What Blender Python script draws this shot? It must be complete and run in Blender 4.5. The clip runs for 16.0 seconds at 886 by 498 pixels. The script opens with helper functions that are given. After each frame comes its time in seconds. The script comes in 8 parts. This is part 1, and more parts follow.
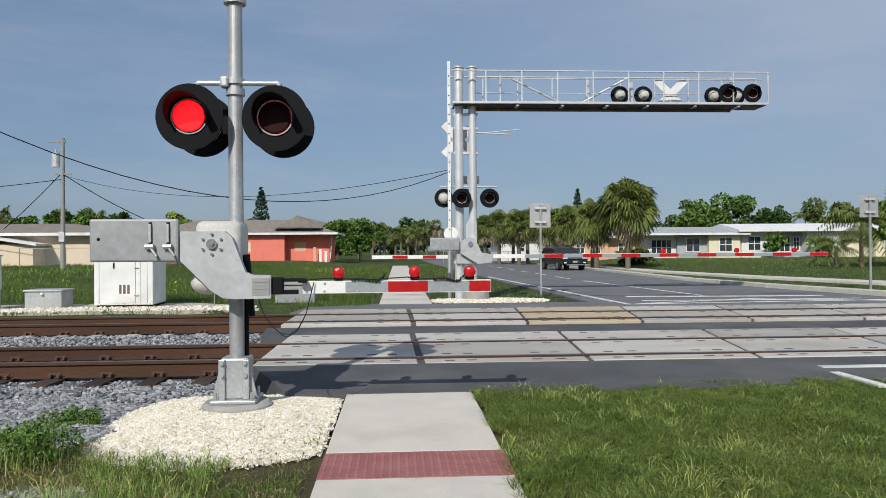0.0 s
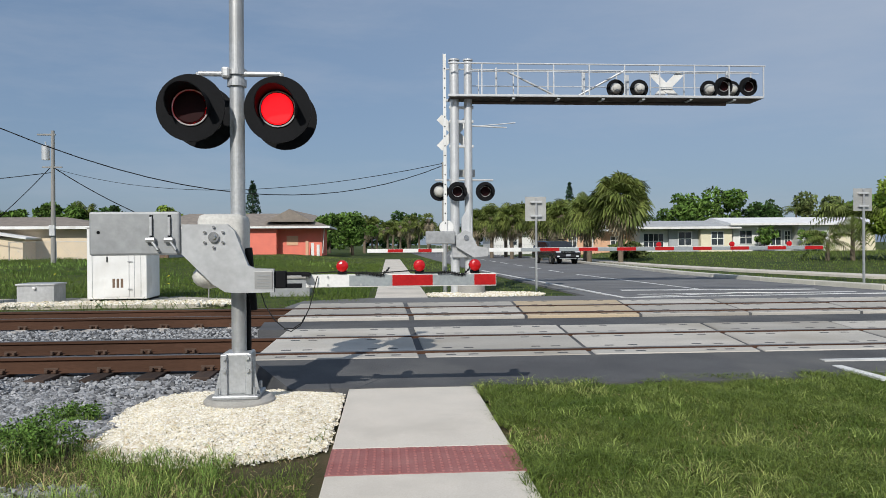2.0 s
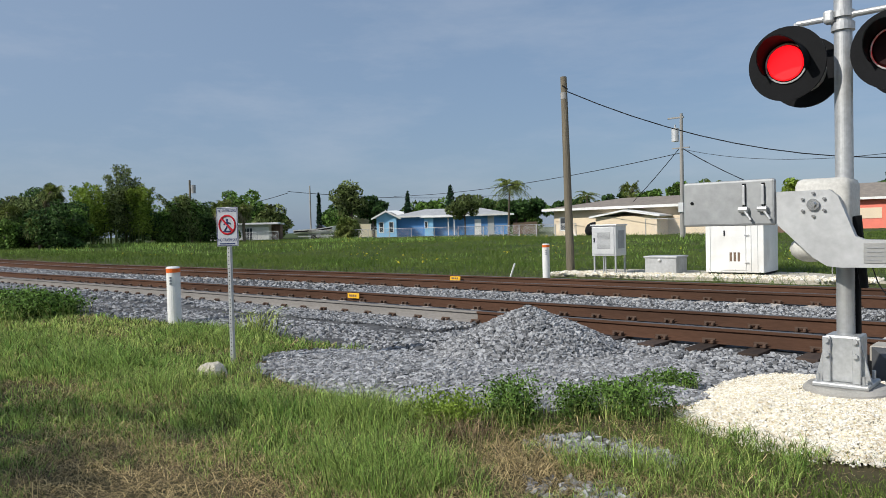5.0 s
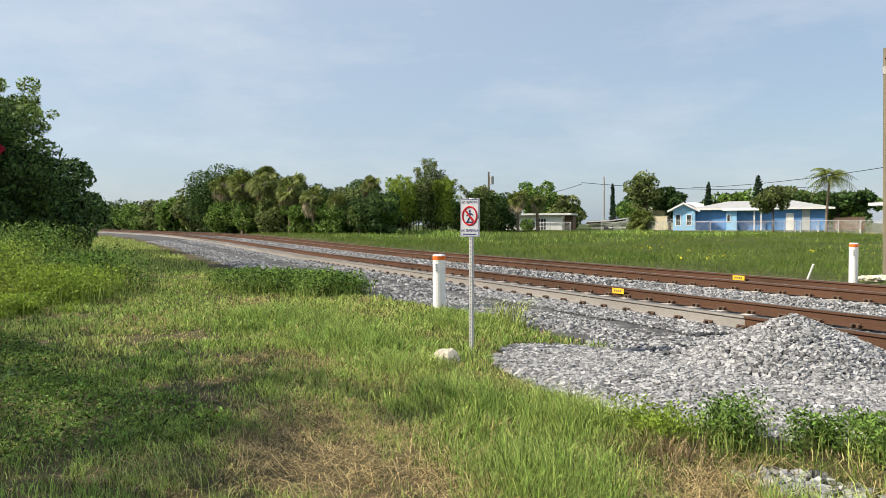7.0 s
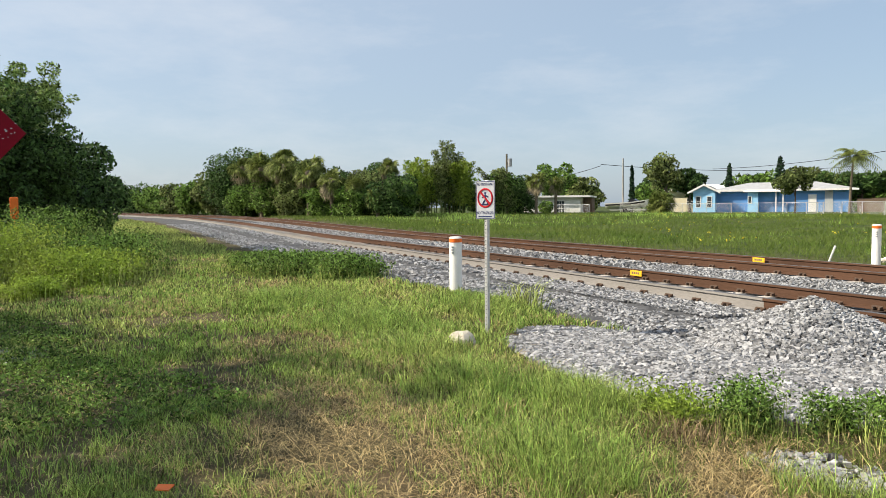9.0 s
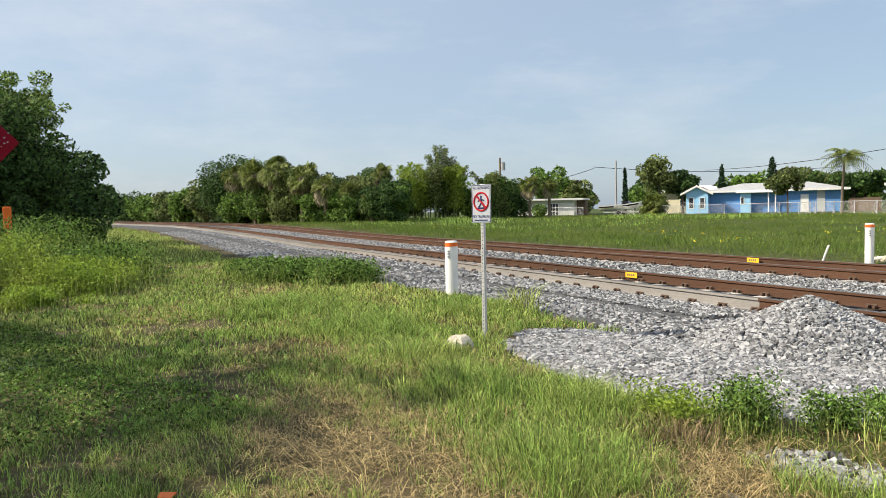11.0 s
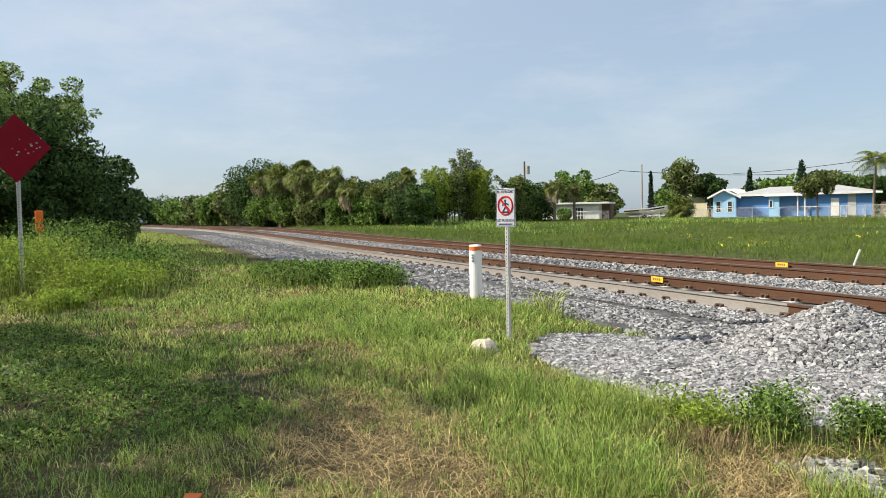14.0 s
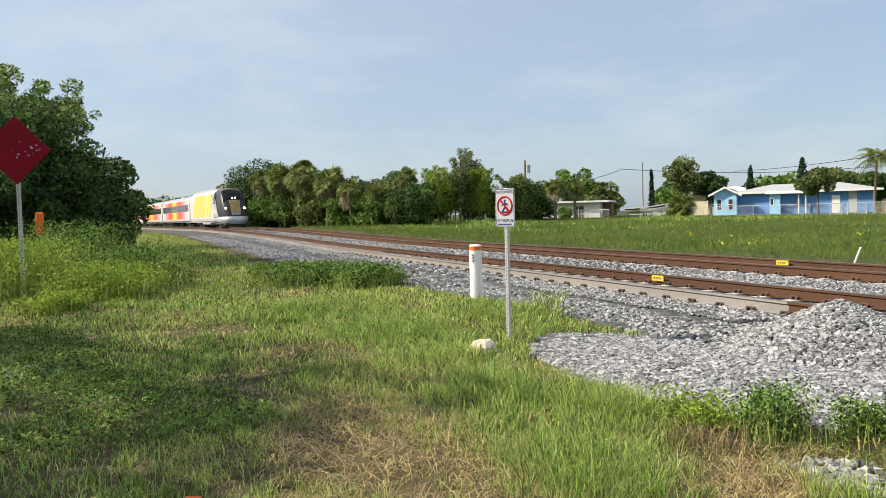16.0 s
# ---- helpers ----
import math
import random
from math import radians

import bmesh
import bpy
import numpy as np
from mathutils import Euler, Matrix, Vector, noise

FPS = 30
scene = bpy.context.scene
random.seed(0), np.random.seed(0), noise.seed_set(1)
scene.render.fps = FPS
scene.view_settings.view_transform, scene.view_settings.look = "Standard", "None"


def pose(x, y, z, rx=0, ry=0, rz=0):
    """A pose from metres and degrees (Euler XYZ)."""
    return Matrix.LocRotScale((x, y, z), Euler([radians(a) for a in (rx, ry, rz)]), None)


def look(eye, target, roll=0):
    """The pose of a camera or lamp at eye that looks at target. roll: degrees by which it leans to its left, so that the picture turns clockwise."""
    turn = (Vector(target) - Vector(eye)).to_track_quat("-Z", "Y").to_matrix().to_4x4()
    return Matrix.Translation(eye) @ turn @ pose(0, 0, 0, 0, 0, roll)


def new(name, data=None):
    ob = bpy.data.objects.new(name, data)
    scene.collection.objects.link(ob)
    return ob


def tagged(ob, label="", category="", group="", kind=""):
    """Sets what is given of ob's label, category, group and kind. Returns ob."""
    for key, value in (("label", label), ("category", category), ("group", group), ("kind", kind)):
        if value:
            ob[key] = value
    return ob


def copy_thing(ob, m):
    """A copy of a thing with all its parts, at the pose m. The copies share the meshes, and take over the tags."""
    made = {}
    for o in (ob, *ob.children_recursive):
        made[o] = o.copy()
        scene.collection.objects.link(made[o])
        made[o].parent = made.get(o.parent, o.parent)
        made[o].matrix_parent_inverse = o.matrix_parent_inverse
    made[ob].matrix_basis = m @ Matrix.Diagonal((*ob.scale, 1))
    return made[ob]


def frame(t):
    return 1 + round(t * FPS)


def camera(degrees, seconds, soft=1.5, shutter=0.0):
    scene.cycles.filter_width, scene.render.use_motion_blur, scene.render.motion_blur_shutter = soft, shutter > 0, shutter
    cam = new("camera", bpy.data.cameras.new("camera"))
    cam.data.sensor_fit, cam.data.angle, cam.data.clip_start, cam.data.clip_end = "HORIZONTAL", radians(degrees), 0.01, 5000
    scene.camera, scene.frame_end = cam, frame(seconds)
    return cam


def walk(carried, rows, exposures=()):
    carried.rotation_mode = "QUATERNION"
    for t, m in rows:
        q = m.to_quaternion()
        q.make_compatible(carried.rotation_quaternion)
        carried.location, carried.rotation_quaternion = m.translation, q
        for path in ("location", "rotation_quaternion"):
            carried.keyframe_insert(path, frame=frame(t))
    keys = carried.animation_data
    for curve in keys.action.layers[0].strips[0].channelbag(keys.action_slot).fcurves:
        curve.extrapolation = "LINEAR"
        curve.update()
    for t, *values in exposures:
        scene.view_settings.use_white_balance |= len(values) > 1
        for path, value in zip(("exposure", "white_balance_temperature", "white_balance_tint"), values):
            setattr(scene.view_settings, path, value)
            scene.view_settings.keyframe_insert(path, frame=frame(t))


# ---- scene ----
# ---- camera ----
cam = camera(61.6, 16.0, soft=0.7)
PATH = [
    (0, (-0.184, 0.563, 1.472), (-0.063, 2.559, 1.477), -0.4),
    (0.5, (-0.222, 0.59, 1.475), (-0.089, 2.586, 1.472), -0.4),
    (1, (-0.266, 0.603, 1.475), (-0.131, 2.598, 1.465), -0.6),
    (1.5, (-0.291, 0.627, 1.474), (-0.15, 2.622, 1.46), -0.5),
    (2, (-0.299, 0.64, 1.469), (-0.155, 2.635, 1.457), -0.4),
    (2.5, (-0.289, 0.663, 1.471), (-0.158, 2.659, 1.464), -0.3),
    (3, (-0.27, 0.653, 1.469), (-0.21, 2.652, 1.464), -0.2),
    (3.5, (-0.237, 0.622, 1.473), (-0.36, 2.618, 1.464), -0.3),
    (4, (-0.192, 0.688, 1.46), (-0.613, 2.643, 1.438), -0.5),
    (4.5, (-0.199, 0.843, 1.471), (-1.033, 2.661, 1.44), -1.0),
    (4.9, (-0.153, 0.918, 1.42), (-1.394, 2.486, 1.374), -1.3),
    (5.2, (-0.062, 1.073, 1.434), (-1.54, 2.419, 1.369), -1.5),
    (5.7, (-0.01, 1.22, 1.434), (-1.678, 2.324, 1.368), -1.2),
    (6.3, (0.05, 1.42, 1.434), (-1.716, 2.359, 1.366), -0.7),
    (7.3, (0.098, 1.642, 1.434), (-1.711, 2.492, 1.364), -0.2),
    (8, (0.09, 1.643, 1.431), (-1.737, 2.452, 1.337), -0.5),
    (8.5, (0.091, 1.65, 1.429), (-1.735, 2.46, 1.323), -0.5),
    (9, (0.1, 1.649, 1.43), (-1.72, 2.469, 1.318), -0.4),
    (11.5, (0.098, 1.616, 1.427), (-1.719, 2.448, 1.331), -1.3),
    (12, (0.1, 1.621, 1.432), (-1.723, 2.437, 1.338), -1.4),
    (12.5, (0.098, 1.624, 1.431), (-1.732, 2.427, 1.34), -1.4),
    (13.5, (0.089, 1.628, 1.434), (-1.749, 2.412, 1.344), -1.1),
    (14, (0.097, 1.621, 1.429), (-1.745, 2.397, 1.34), -1.1),
    (14.5, (0.113, 1.629, 1.427), (-1.731, 2.397, 1.337), -1.1),
    (15, (0.09, 1.642, 1.43), (-1.756, 2.407, 1.339), -1.2),
    (15.5, (0.089, 1.658, 1.431), (-1.756, 2.423, 1.343), -1.5),
    (16, (0.104, 1.636, 1.443), (-1.738, 2.409, 1.352), -1.4),
]
walk(cam, [(t, look(eye, target, roll)) for t, eye, target, roll in PATH],
     exposures=[(0, -0.05, 6230, 10), (3.5, -0.08, 6230, 10), (4.5, -0.04, 6230, 10), (5.2, 0.24, 6400, 10), (6.3, 0.7, 7100, 10), (7.3, 0.85, 7250, 10), (16, 0.85, 7250, 10)])

# ---- world, sun, exposure ----
SUN_FROM = Vector((-0.30, -0.75, 0.60)).normalized()
world = bpy.data.worlds.new("sky")
scene.world = world
world.use_nodes = True
wn, wl = world.node_tree.nodes, world.node_tree.links
sky = wn.new("ShaderNodeTexSky")
sky.sky_type = "NISHITA"
sky.sun_disc = False
sky.sun_elevation = math.asin(SUN_FROM.z)
sky.sun_rotation = math.atan2(SUN_FROM.x, SUN_FROM.y)
sky.air_density, sky.dust_density, sky.ozone_density = 1.0, 1.2, 2.5
wtc = wn.new("ShaderNodeTexCoord")
wmap = wn.new("ShaderNodeMapping")
wmap.inputs["Scale"].default_value = (1.0, 1.6, 5.0)
wmap.inputs["Rotation"].default_value = (0.0, 0.0, 0.5)
wnoise = wn.new("ShaderNodeTexNoise")
wnoise.inputs["Scale"].default_value = 2.2
wnoise.inputs["Detail"].default_value = 7.0
wnoise.inputs["Roughness"].default_value = 0.62
wramp = wn.new("ShaderNodeValToRGB")
wramp.color_ramp.elements[0].position, wramp.color_ramp.elements[1].position = 0.46, 0.85
wramp.color_ramp.elements[0].color = (0, 0, 0, 1)
wramp.color_ramp.elements[1].color = (0.38, 0.38, 0.38, 1)
wmix = wn.new("ShaderNodeMixRGB")
wmix.inputs["Color2"].default_value = (5.4, 5.7, 6.3, 1)
whaze = wn.new("ShaderNodeMixRGB")
whaze.inputs["Fac"].default_value = 0.62
whaze.inputs["Color2"].default_value = (2.3, 3.22, 4.6, 1)
wl.new(wtc.outputs["Generated"], wmap.inputs["Vector"])
wl.new(wmap.outputs["Vector"], wnoise.inputs["Vector"])
wl.new(wnoise.outputs["Fac"], wramp.inputs["Fac"])
wl.new(wramp.outputs["Color"], wmix.inputs["Fac"])
wl.new(sky.outputs["Color"], whaze.inputs["Color1"])
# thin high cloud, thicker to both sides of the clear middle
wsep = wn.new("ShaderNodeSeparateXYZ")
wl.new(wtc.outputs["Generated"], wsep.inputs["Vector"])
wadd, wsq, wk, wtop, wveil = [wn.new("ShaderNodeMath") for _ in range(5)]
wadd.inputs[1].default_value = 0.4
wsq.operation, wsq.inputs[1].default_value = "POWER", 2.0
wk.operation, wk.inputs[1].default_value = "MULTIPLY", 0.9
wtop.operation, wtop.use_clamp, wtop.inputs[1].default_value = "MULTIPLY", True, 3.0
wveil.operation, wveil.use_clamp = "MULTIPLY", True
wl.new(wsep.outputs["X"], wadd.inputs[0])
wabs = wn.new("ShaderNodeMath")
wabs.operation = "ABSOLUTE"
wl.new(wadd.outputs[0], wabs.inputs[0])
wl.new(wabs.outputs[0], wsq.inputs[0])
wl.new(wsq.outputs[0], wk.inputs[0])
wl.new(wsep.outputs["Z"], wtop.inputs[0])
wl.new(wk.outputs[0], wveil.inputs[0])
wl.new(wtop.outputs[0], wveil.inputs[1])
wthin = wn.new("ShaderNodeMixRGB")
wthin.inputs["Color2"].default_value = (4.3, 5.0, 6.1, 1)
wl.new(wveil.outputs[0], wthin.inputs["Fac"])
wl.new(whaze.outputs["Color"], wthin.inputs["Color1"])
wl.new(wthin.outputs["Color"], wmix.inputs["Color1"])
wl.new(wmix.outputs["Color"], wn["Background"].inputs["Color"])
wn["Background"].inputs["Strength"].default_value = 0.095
sun_data = bpy.data.lights.new("sun", "SUN")
sun_data.energy, sun_data.angle, sun_data.color = 4.1, radians(0.6), (1.0, 0.94, 0.84)
sun = new("sun", sun_data)
sun.matrix_world = look(SUN_FROM * 60, (0, 0, 0))

# ---- materials ----
def ramp_mix(nt, fac, c1, c2, p0=0.3, p1=0.7):
    r = nt.nodes.new("ShaderNodeValToRGB")
    r.color_ramp.elements[0].position, r.color_ramp.elements[1].position = p0, p1
    r.color_ramp.elements[0].color, r.color_ramp.elements[1].color = (*c1, 1), (*c2, 1)
    nt.links.new(fac, r.inputs["Fac"])
    return r.outputs["Color"]


def mixc(nt, fac, a, b, mode="MIX"):
    m = nt.nodes.new("ShaderNodeMixRGB")
    m.blend_type = mode
    for key, v in (("Fac", fac), ("Color1", a), ("Color2", b)):
        if isinstance(v, (int, float)):
            m.inputs[key].default_value = v
        elif isinstance(v, tuple):
            m.inputs[key].default_value = (*v, 1)
        else:
            nt.links.new(v, m.inputs[key])
    return m.outputs["Color"]


def noise_tex(nt, scale, detail=4.0, stretch=(1, 1, 1), rough=0.55):
    tc = nt.nodes.new("ShaderNodeTexCoord")
    mp = nt.nodes.new("ShaderNodeMapping")
    mp.inputs["Scale"].default_value = stretch
    n = nt.nodes.new("ShaderNodeTexNoise")
    n.inputs["Scale"].default_value, n.inputs["Detail"].default_value, n.inputs["Roughness"].default_value = scale, detail, rough
    nt.links.new(tc.outputs["Object"], mp.inputs["Vector"])
    nt.links.new(mp.outputs["Vector"], n.inputs["Vector"])
    return n.outputs["Fac"]


def mat(name, c1, c2=None, rough=0.6, metal=0.0, scale=3.0, fine=40.0, bump=0.15, stretch=(1, 1, 1), stain=None, island=0.0, thing_rand=0.0, leafy=0.0, glow=None, coat=0.0):
    """Colour between c1 and c2 at two scales, with fine relief; stain: a third colour in patches; island: spread of brightness from piece to piece."""
    c2 = c2 or tuple(0.75 * v for v in c1)
    m = bpy.data.materials.new(name)
    m.use_nodes = True
    nt = m.node_tree
    bs = nt.nodes["Principled BSDF"]
    col = ramp_mix(nt, noise_tex(nt, scale, 5.0, stretch), c1, c2, 0.32, 0.68)
    fn = noise_tex(nt, fine, 3.0, stretch)
    col = mixc(nt, 0.35, col, ramp_mix(nt, fn, (0.35, 0.35, 0.35), (0.68, 0.68, 0.68)), "OVERLAY")
    if stain:
        sf = nt.nodes.new("ShaderNodeValToRGB")
        sf.color_ramp.elements[0].position, sf.color_ramp.elements[1].position = 0.5, 0.68
        nt.links.new(noise_tex(nt, scale * 0.45, 6.0), sf.inputs["Fac"])
        col = mixc(nt, sf.outputs["Color"], col, stain)
    for spread, node, socket in ((island, "ShaderNodeNewGeometry", "Random Per Island"), (thing_rand, "ShaderNodeObjectInfo", "Random")):
        if spread:
            rnd = nt.nodes.new(node).outputs[socket]
            lo, hi = 0.5 - spread / 2, 0.5 + spread / 2
            col = mixc(nt, 0.9, col, ramp_mix(nt, rnd, (lo,) * 3, (hi,) * 3, 0.0, 1.0), "OVERLAY")
    nt.links.new(col, bs.inputs["Base Color"])
    bs.inputs["Roughness"].default_value, bs.inputs["Metallic"].default_value = rough, metal
    bs.inputs["Coat Weight"].default_value = coat
    if rough >= 0.4 and metal < 0.2:
        bs.inputs["Specular IOR Level"].default_value = 0.15
    if bump:
        b = nt.nodes.new("ShaderNodeBump")
        b.inputs["Strength"].default_value, b.inputs["Distance"].default_value = bump, 0.01
        nt.links.new(fn, b.inputs["Height"])
        nt.links.new(b.outputs["Normal"], bs.inputs["Normal"])
    if glow:
        bs.inputs["Emission Color"].default_value = (*glow[:3], 1)
        bs.inputs["Emission Strength"].default_value = glow[3]
    if leafy:
        tr = nt.nodes.new("ShaderNodeBsdfTranslucent")
        nt.links.new(col, tr.inputs["Color"])
        mx = nt.nodes.new("ShaderNodeMixShader")
        mx.inputs["Fac"].default_value = leafy
        nt.links.new(bs.outputs["BSDF"], mx.inputs[1])
        nt.links.new(tr.outputs["BSDF"], mx.inputs[2])
        nt.links.new(mx.outputs["Shader"], nt.nodes["Material Output"].inputs["Surface"])
    return m


M_ground = mat("grassy_earth", (0.05, 0.05, 0.022), (0.1, 0.08, 0.045), 0.95, scale=2.6, fine=55, bump=1.0, stain=(0.11, 0.082, 0.05))


def green_beyond(m, y0, y1, c1, c2):
    """Turns the earth to turf colours past a line across the place."""
    nt = m.node_tree
    bs = nt.nodes["Principled BSDF"]
    old = bs.inputs["Base Color"].links[0].from_socket
    sep = nt.nodes.new("ShaderNodeSeparateXYZ")
    nt.links.new(nt.nodes.new("ShaderNodeTexCoord").outputs["Object"], sep.inputs["Vector"])
    mr = nt.nodes.new("ShaderNodeMapRange")
    mr.inputs["From Min"].default_value, mr.inputs["From Max"].default_value = y0, y1
    nt.links.new(sep.outputs["Y"], mr.inputs["Value"])
    turf = ramp_mix(nt, noise_tex(nt, 1.4, 6.0), c1, c2, 0.35, 0.65)
    nt.links.new(mixc(nt, mr.outputs["Result"], old, turf), bs.inputs["Base Color"])


green_beyond(M_ground, 17.5, 19.5, (0.03, 0.055, 0.014), (0.08, 0.095, 0.03))
M_asphalt = mat("asphalt", (0.135, 0.137, 0.142), (0.19, 0.19, 0.192), 0.9, scale=0.8, fine=90, bump=0.4, stain=(0.155, 0.152, 0.147))
M_asphalt_new = mat("asphalt_dark", (0.075, 0.076, 0.08), (0.105, 0.106, 0.11), 0.88, scale=1.2, fine=75, bump=0.6, stain=(0.14, 0.138, 0.133))
M_paint = mat("road_paint", (0.74, 0.74, 0.72), (0.6, 0.6, 0.58), 0.75, scale=3, fine=70, bump=0.2, stain=(0.42, 0.42, 0.41))
M_walk = mat("sidewalk_concrete", (0.64, 0.585, 0.51), (0.57, 0.525, 0.46), 0.88, scale=1.6, fine=130, bump=0.2, stain=(0.5, 0.46, 0.4))
M_panel = mat("crossing_concrete", (0.48, 0.45, 0.4), (0.39, 0.37, 0.335), 0.85, scale=1.3, fine=80, bump=0.25, stain=(0.36, 0.33, 0.28), thing_rand=0.2, stretch=(0.4, 1.5, 1))
M_panel_tan = mat("crossing_concrete_rusty", (0.5, 0.4, 0.27), (0.44, 0.36, 0.26), 0.85, scale=1.3, fine=80, bump=0.25, stretch=(0.4, 1.5, 1))
M_tactile = mat("tactile_red", (0.27, 0.105, 0.1), (0.33, 0.15, 0.14), 0.85, scale=4, fine=90, bump=0.2)
M_kerb = mat("kerb_concrete", (0.6, 0.57, 0.5), (0.5, 0.48, 0.42), 0.85, scale=2, fine=60, bump=0.3)
M_concrete = mat("grey_concrete", (0.36, 0.35, 0.32), (0.28, 0.27, 0.25), 0.9, scale=3, fine=60, bump=0.4, stain=(0.42, 0.4, 0.37))
M_stone = mat("ballast_stone", (0.215, 0.219, 0.228), (0.295, 0.298, 0.305), 0.85, scale=9, fine=60, bump=0.5, island=0.68)
# darker than the stones: shade in their gaps is put into this colour
M_bed_gap_shade = mat("gap_shade_ballast_bed", (0.05, 0.052, 0.055), (0.12, 0.12, 0.124), 0.95, scale=9, fine=24, bump=1.0)
M_pebble = mat("white_gravel", (0.8, 0.75, 0.63), (0.64, 0.58, 0.47), 0.9, scale=9, fine=60, bump=0.3, island=0.5)
M_pebble_bed = mat("white_gravel_bed", (0.55, 0.51, 0.43), (0.36, 0.33, 0.27), 0.95, scale=22, fine=60, bump=1.0)
M_rail_rust = mat("rusty_rail", (0.1, 0.052, 0.033), (0.06, 0.033, 0.022), 0.8, 0.1, scale=1.5, fine=45, bump=0.3, stretch=(0.25, 1, 1))
M_rail_grey = mat("dusty_rail", (0.27, 0.255, 0.24), (0.19, 0.18, 0.17), 0.85, 0.1, scale=1.2, fine=45, bump=0.3, stretch=(0.25, 1, 1))
M_rail_top = mat("worn_rail_head", (0.2, 0.18, 0.17), (0.14, 0.12, 0.11), 0.45, 0.7, scale=2, fine=40, bump=0.1, stretch=(0.1, 1, 1))
M_clip = mat("rail_clip", (0.06, 0.04, 0.03), (0.1, 0.06, 0.04), 0.8, 0.2, bump=0.2)
M_tie = mat("concrete_tie", (0.5, 0.46, 0.42), (0.4, 0.37, 0.33), 0.9, scale=3, fine=60, bump=0.3, thing_rand=0.3)
M_tie_wood = mat("wooden_tie", (0.07, 0.05, 0.04), (0.045, 0.034, 0.03), 0.9, scale=4, fine=30, bump=0.7, stretch=(1, 0.2, 1), thing_rand=0.3)
M_galv = mat("galvanised_steel", (0.5, 0.51, 0.51), (0.4, 0.41, 0.42), 0.5, 0.55, scale=2.5, fine=30, bump=0.08, stain=(0.33, 0.33, 0.32))
M_alu = mat("aluminium_paint", (0.62, 0.63, 0.63), (0.52, 0.53, 0.54), 0.45, 0.35, scale=2.5, fine=35, bump=0.06)
M_cast = mat("grey_cast_housing", (0.46, 0.47, 0.475), (0.39, 0.395, 0.4), 0.55, 0.25, scale=2.2, fine=11, bump=0.15, stain=(0.34, 0.34, 0.34))
M_deck = mat("dark_brown_deck_steel", (0.1, 0.075, 0.06), (0.06, 0.047, 0.04), 0.8, 0.2, scale=4, bump=0.3)
M_plate = mat("counterweight_grey", (0.34, 0.35, 0.355), (0.28, 0.29, 0.295), 0.6, 0.3, scale=3, fine=11, bump=0.15)
M_cream = mat("cream_housing", (0.55, 0.54, 0.5), (0.48, 0.47, 0.44), 0.55, 0.0, scale=3, bump=0.1)
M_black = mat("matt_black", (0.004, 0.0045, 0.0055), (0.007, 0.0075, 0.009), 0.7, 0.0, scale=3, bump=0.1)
M_rubber = mat("black_cable", (0.012, 0.012, 0.013), (0.02, 0.02, 0.02), 0.5, bump=0.05)
M_white = mat("white_paint", (0.78, 0.78, 0.76), (0.7, 0.7, 0.68), 0.5, scale=3, fine=50, bump=0.08, stain=(0.64, 0.63, 0.6))
M_signwhite = mat("sign_white", (0.4, 0.42, 0.46), (0.36, 0.38, 0.42), 0.4, scale=6, bump=0.03)
M_signback = mat("sign_back", (0.5, 0.5, 0.48), (0.42, 0.42, 0.4), 0.5, 0.5, scale=3, bump=0.05)
M_red_sheet = mat("red_sheeting", (0.42, 0.016, 0.016), (0.35, 0.012, 0.014), 0.4, scale=8, bump=0.05)
M_grey_sheet = mat("grey_sheeting", (0.3, 0.33, 0.34), (0.26, 0.285, 0.295), 0.35, scale=8, bump=0.05)
M_red_sign = mat("red_sign", (0.2, 0.002, 0.014), (0.17, 0.002, 0.012), 0.45, scale=5, bump=0.05)
M_blue_ink = mat("dark_blue_ink", (0.03, 0.045, 0.12), rough=0.5, bump=0)
M_red_ink = mat("red_ink", (0.5, 0.02, 0.03), rough=0.45, bump=0)
M_orange = mat("orange_paint", (0.78, 0.16, 0.03), (0.65, 0.14, 0.03), 0.5, bump=0.05)
M_yellow = mat("yellow_tag", (0.75, 0.42, 0.03), (0.6, 0.34, 0.03), 0.6, scale=14, bump=0.1)
M_lens_on = mat("lit_red_lens", (0.6, 0.0, 0.0), rough=0.3, bump=0, glow=(1.0, 0.004, 0.008, 1.6))
M_lens_off = mat("dark_red_lens", (0.012, 0.0006, 0.001), (0.02, 0.001, 0.0015), 0.55, bump=0)
M_bulb = mat("red_bulb", (0.5, 0.008, 0.012), (0.25, 0.006, 0.008), 0.2, bump=0.4, scale=30, fine=60, glow=(1.0, 0.01, 0.01, 0.12))
M_wood_pole = mat("weathered_pole", (0.19, 0.165, 0.12), (0.13, 0.112, 0.085), 0.9, scale=3, fine=30, bump=0.6, stretch=(4, 4, 0.3))
M_grey_pole = mat("grey_pole", (0.33, 0.32, 0.3), (0.25, 0.245, 0.235), 0.85, scale=3, fine=30, bump=0.4, stretch=(4, 4, 0.3))
M_pvc = mat("white_pvc", (0.76, 0.76, 0.74), (0.68, 0.68, 0.66), 0.45, bump=0.05)
M_glass = mat("window_glass", (0.03, 0.038, 0.045), (0.05, 0.06, 0.07), 0.06, bump=0)
M_cargl = mat("car_glass", (0.012, 0.014, 0.016), (0.02, 0.022, 0.025), 0.05, bump=0)
M_carblack = mat("black_car_paint", (0.012, 0.013, 0.018), (0.016, 0.017, 0.022), 0.25, 0.2, bump=0, coat=1.0)
M_carwhite = mat("white_car_paint", (0.7, 0.7, 0.7), (0.66, 0.66, 0.66), 0.3, bump=0, coat=0.8)
M_chrome = mat("chrome", (0.7, 0.7, 0.7), rough=0.2, metal=1.0, bump=0)
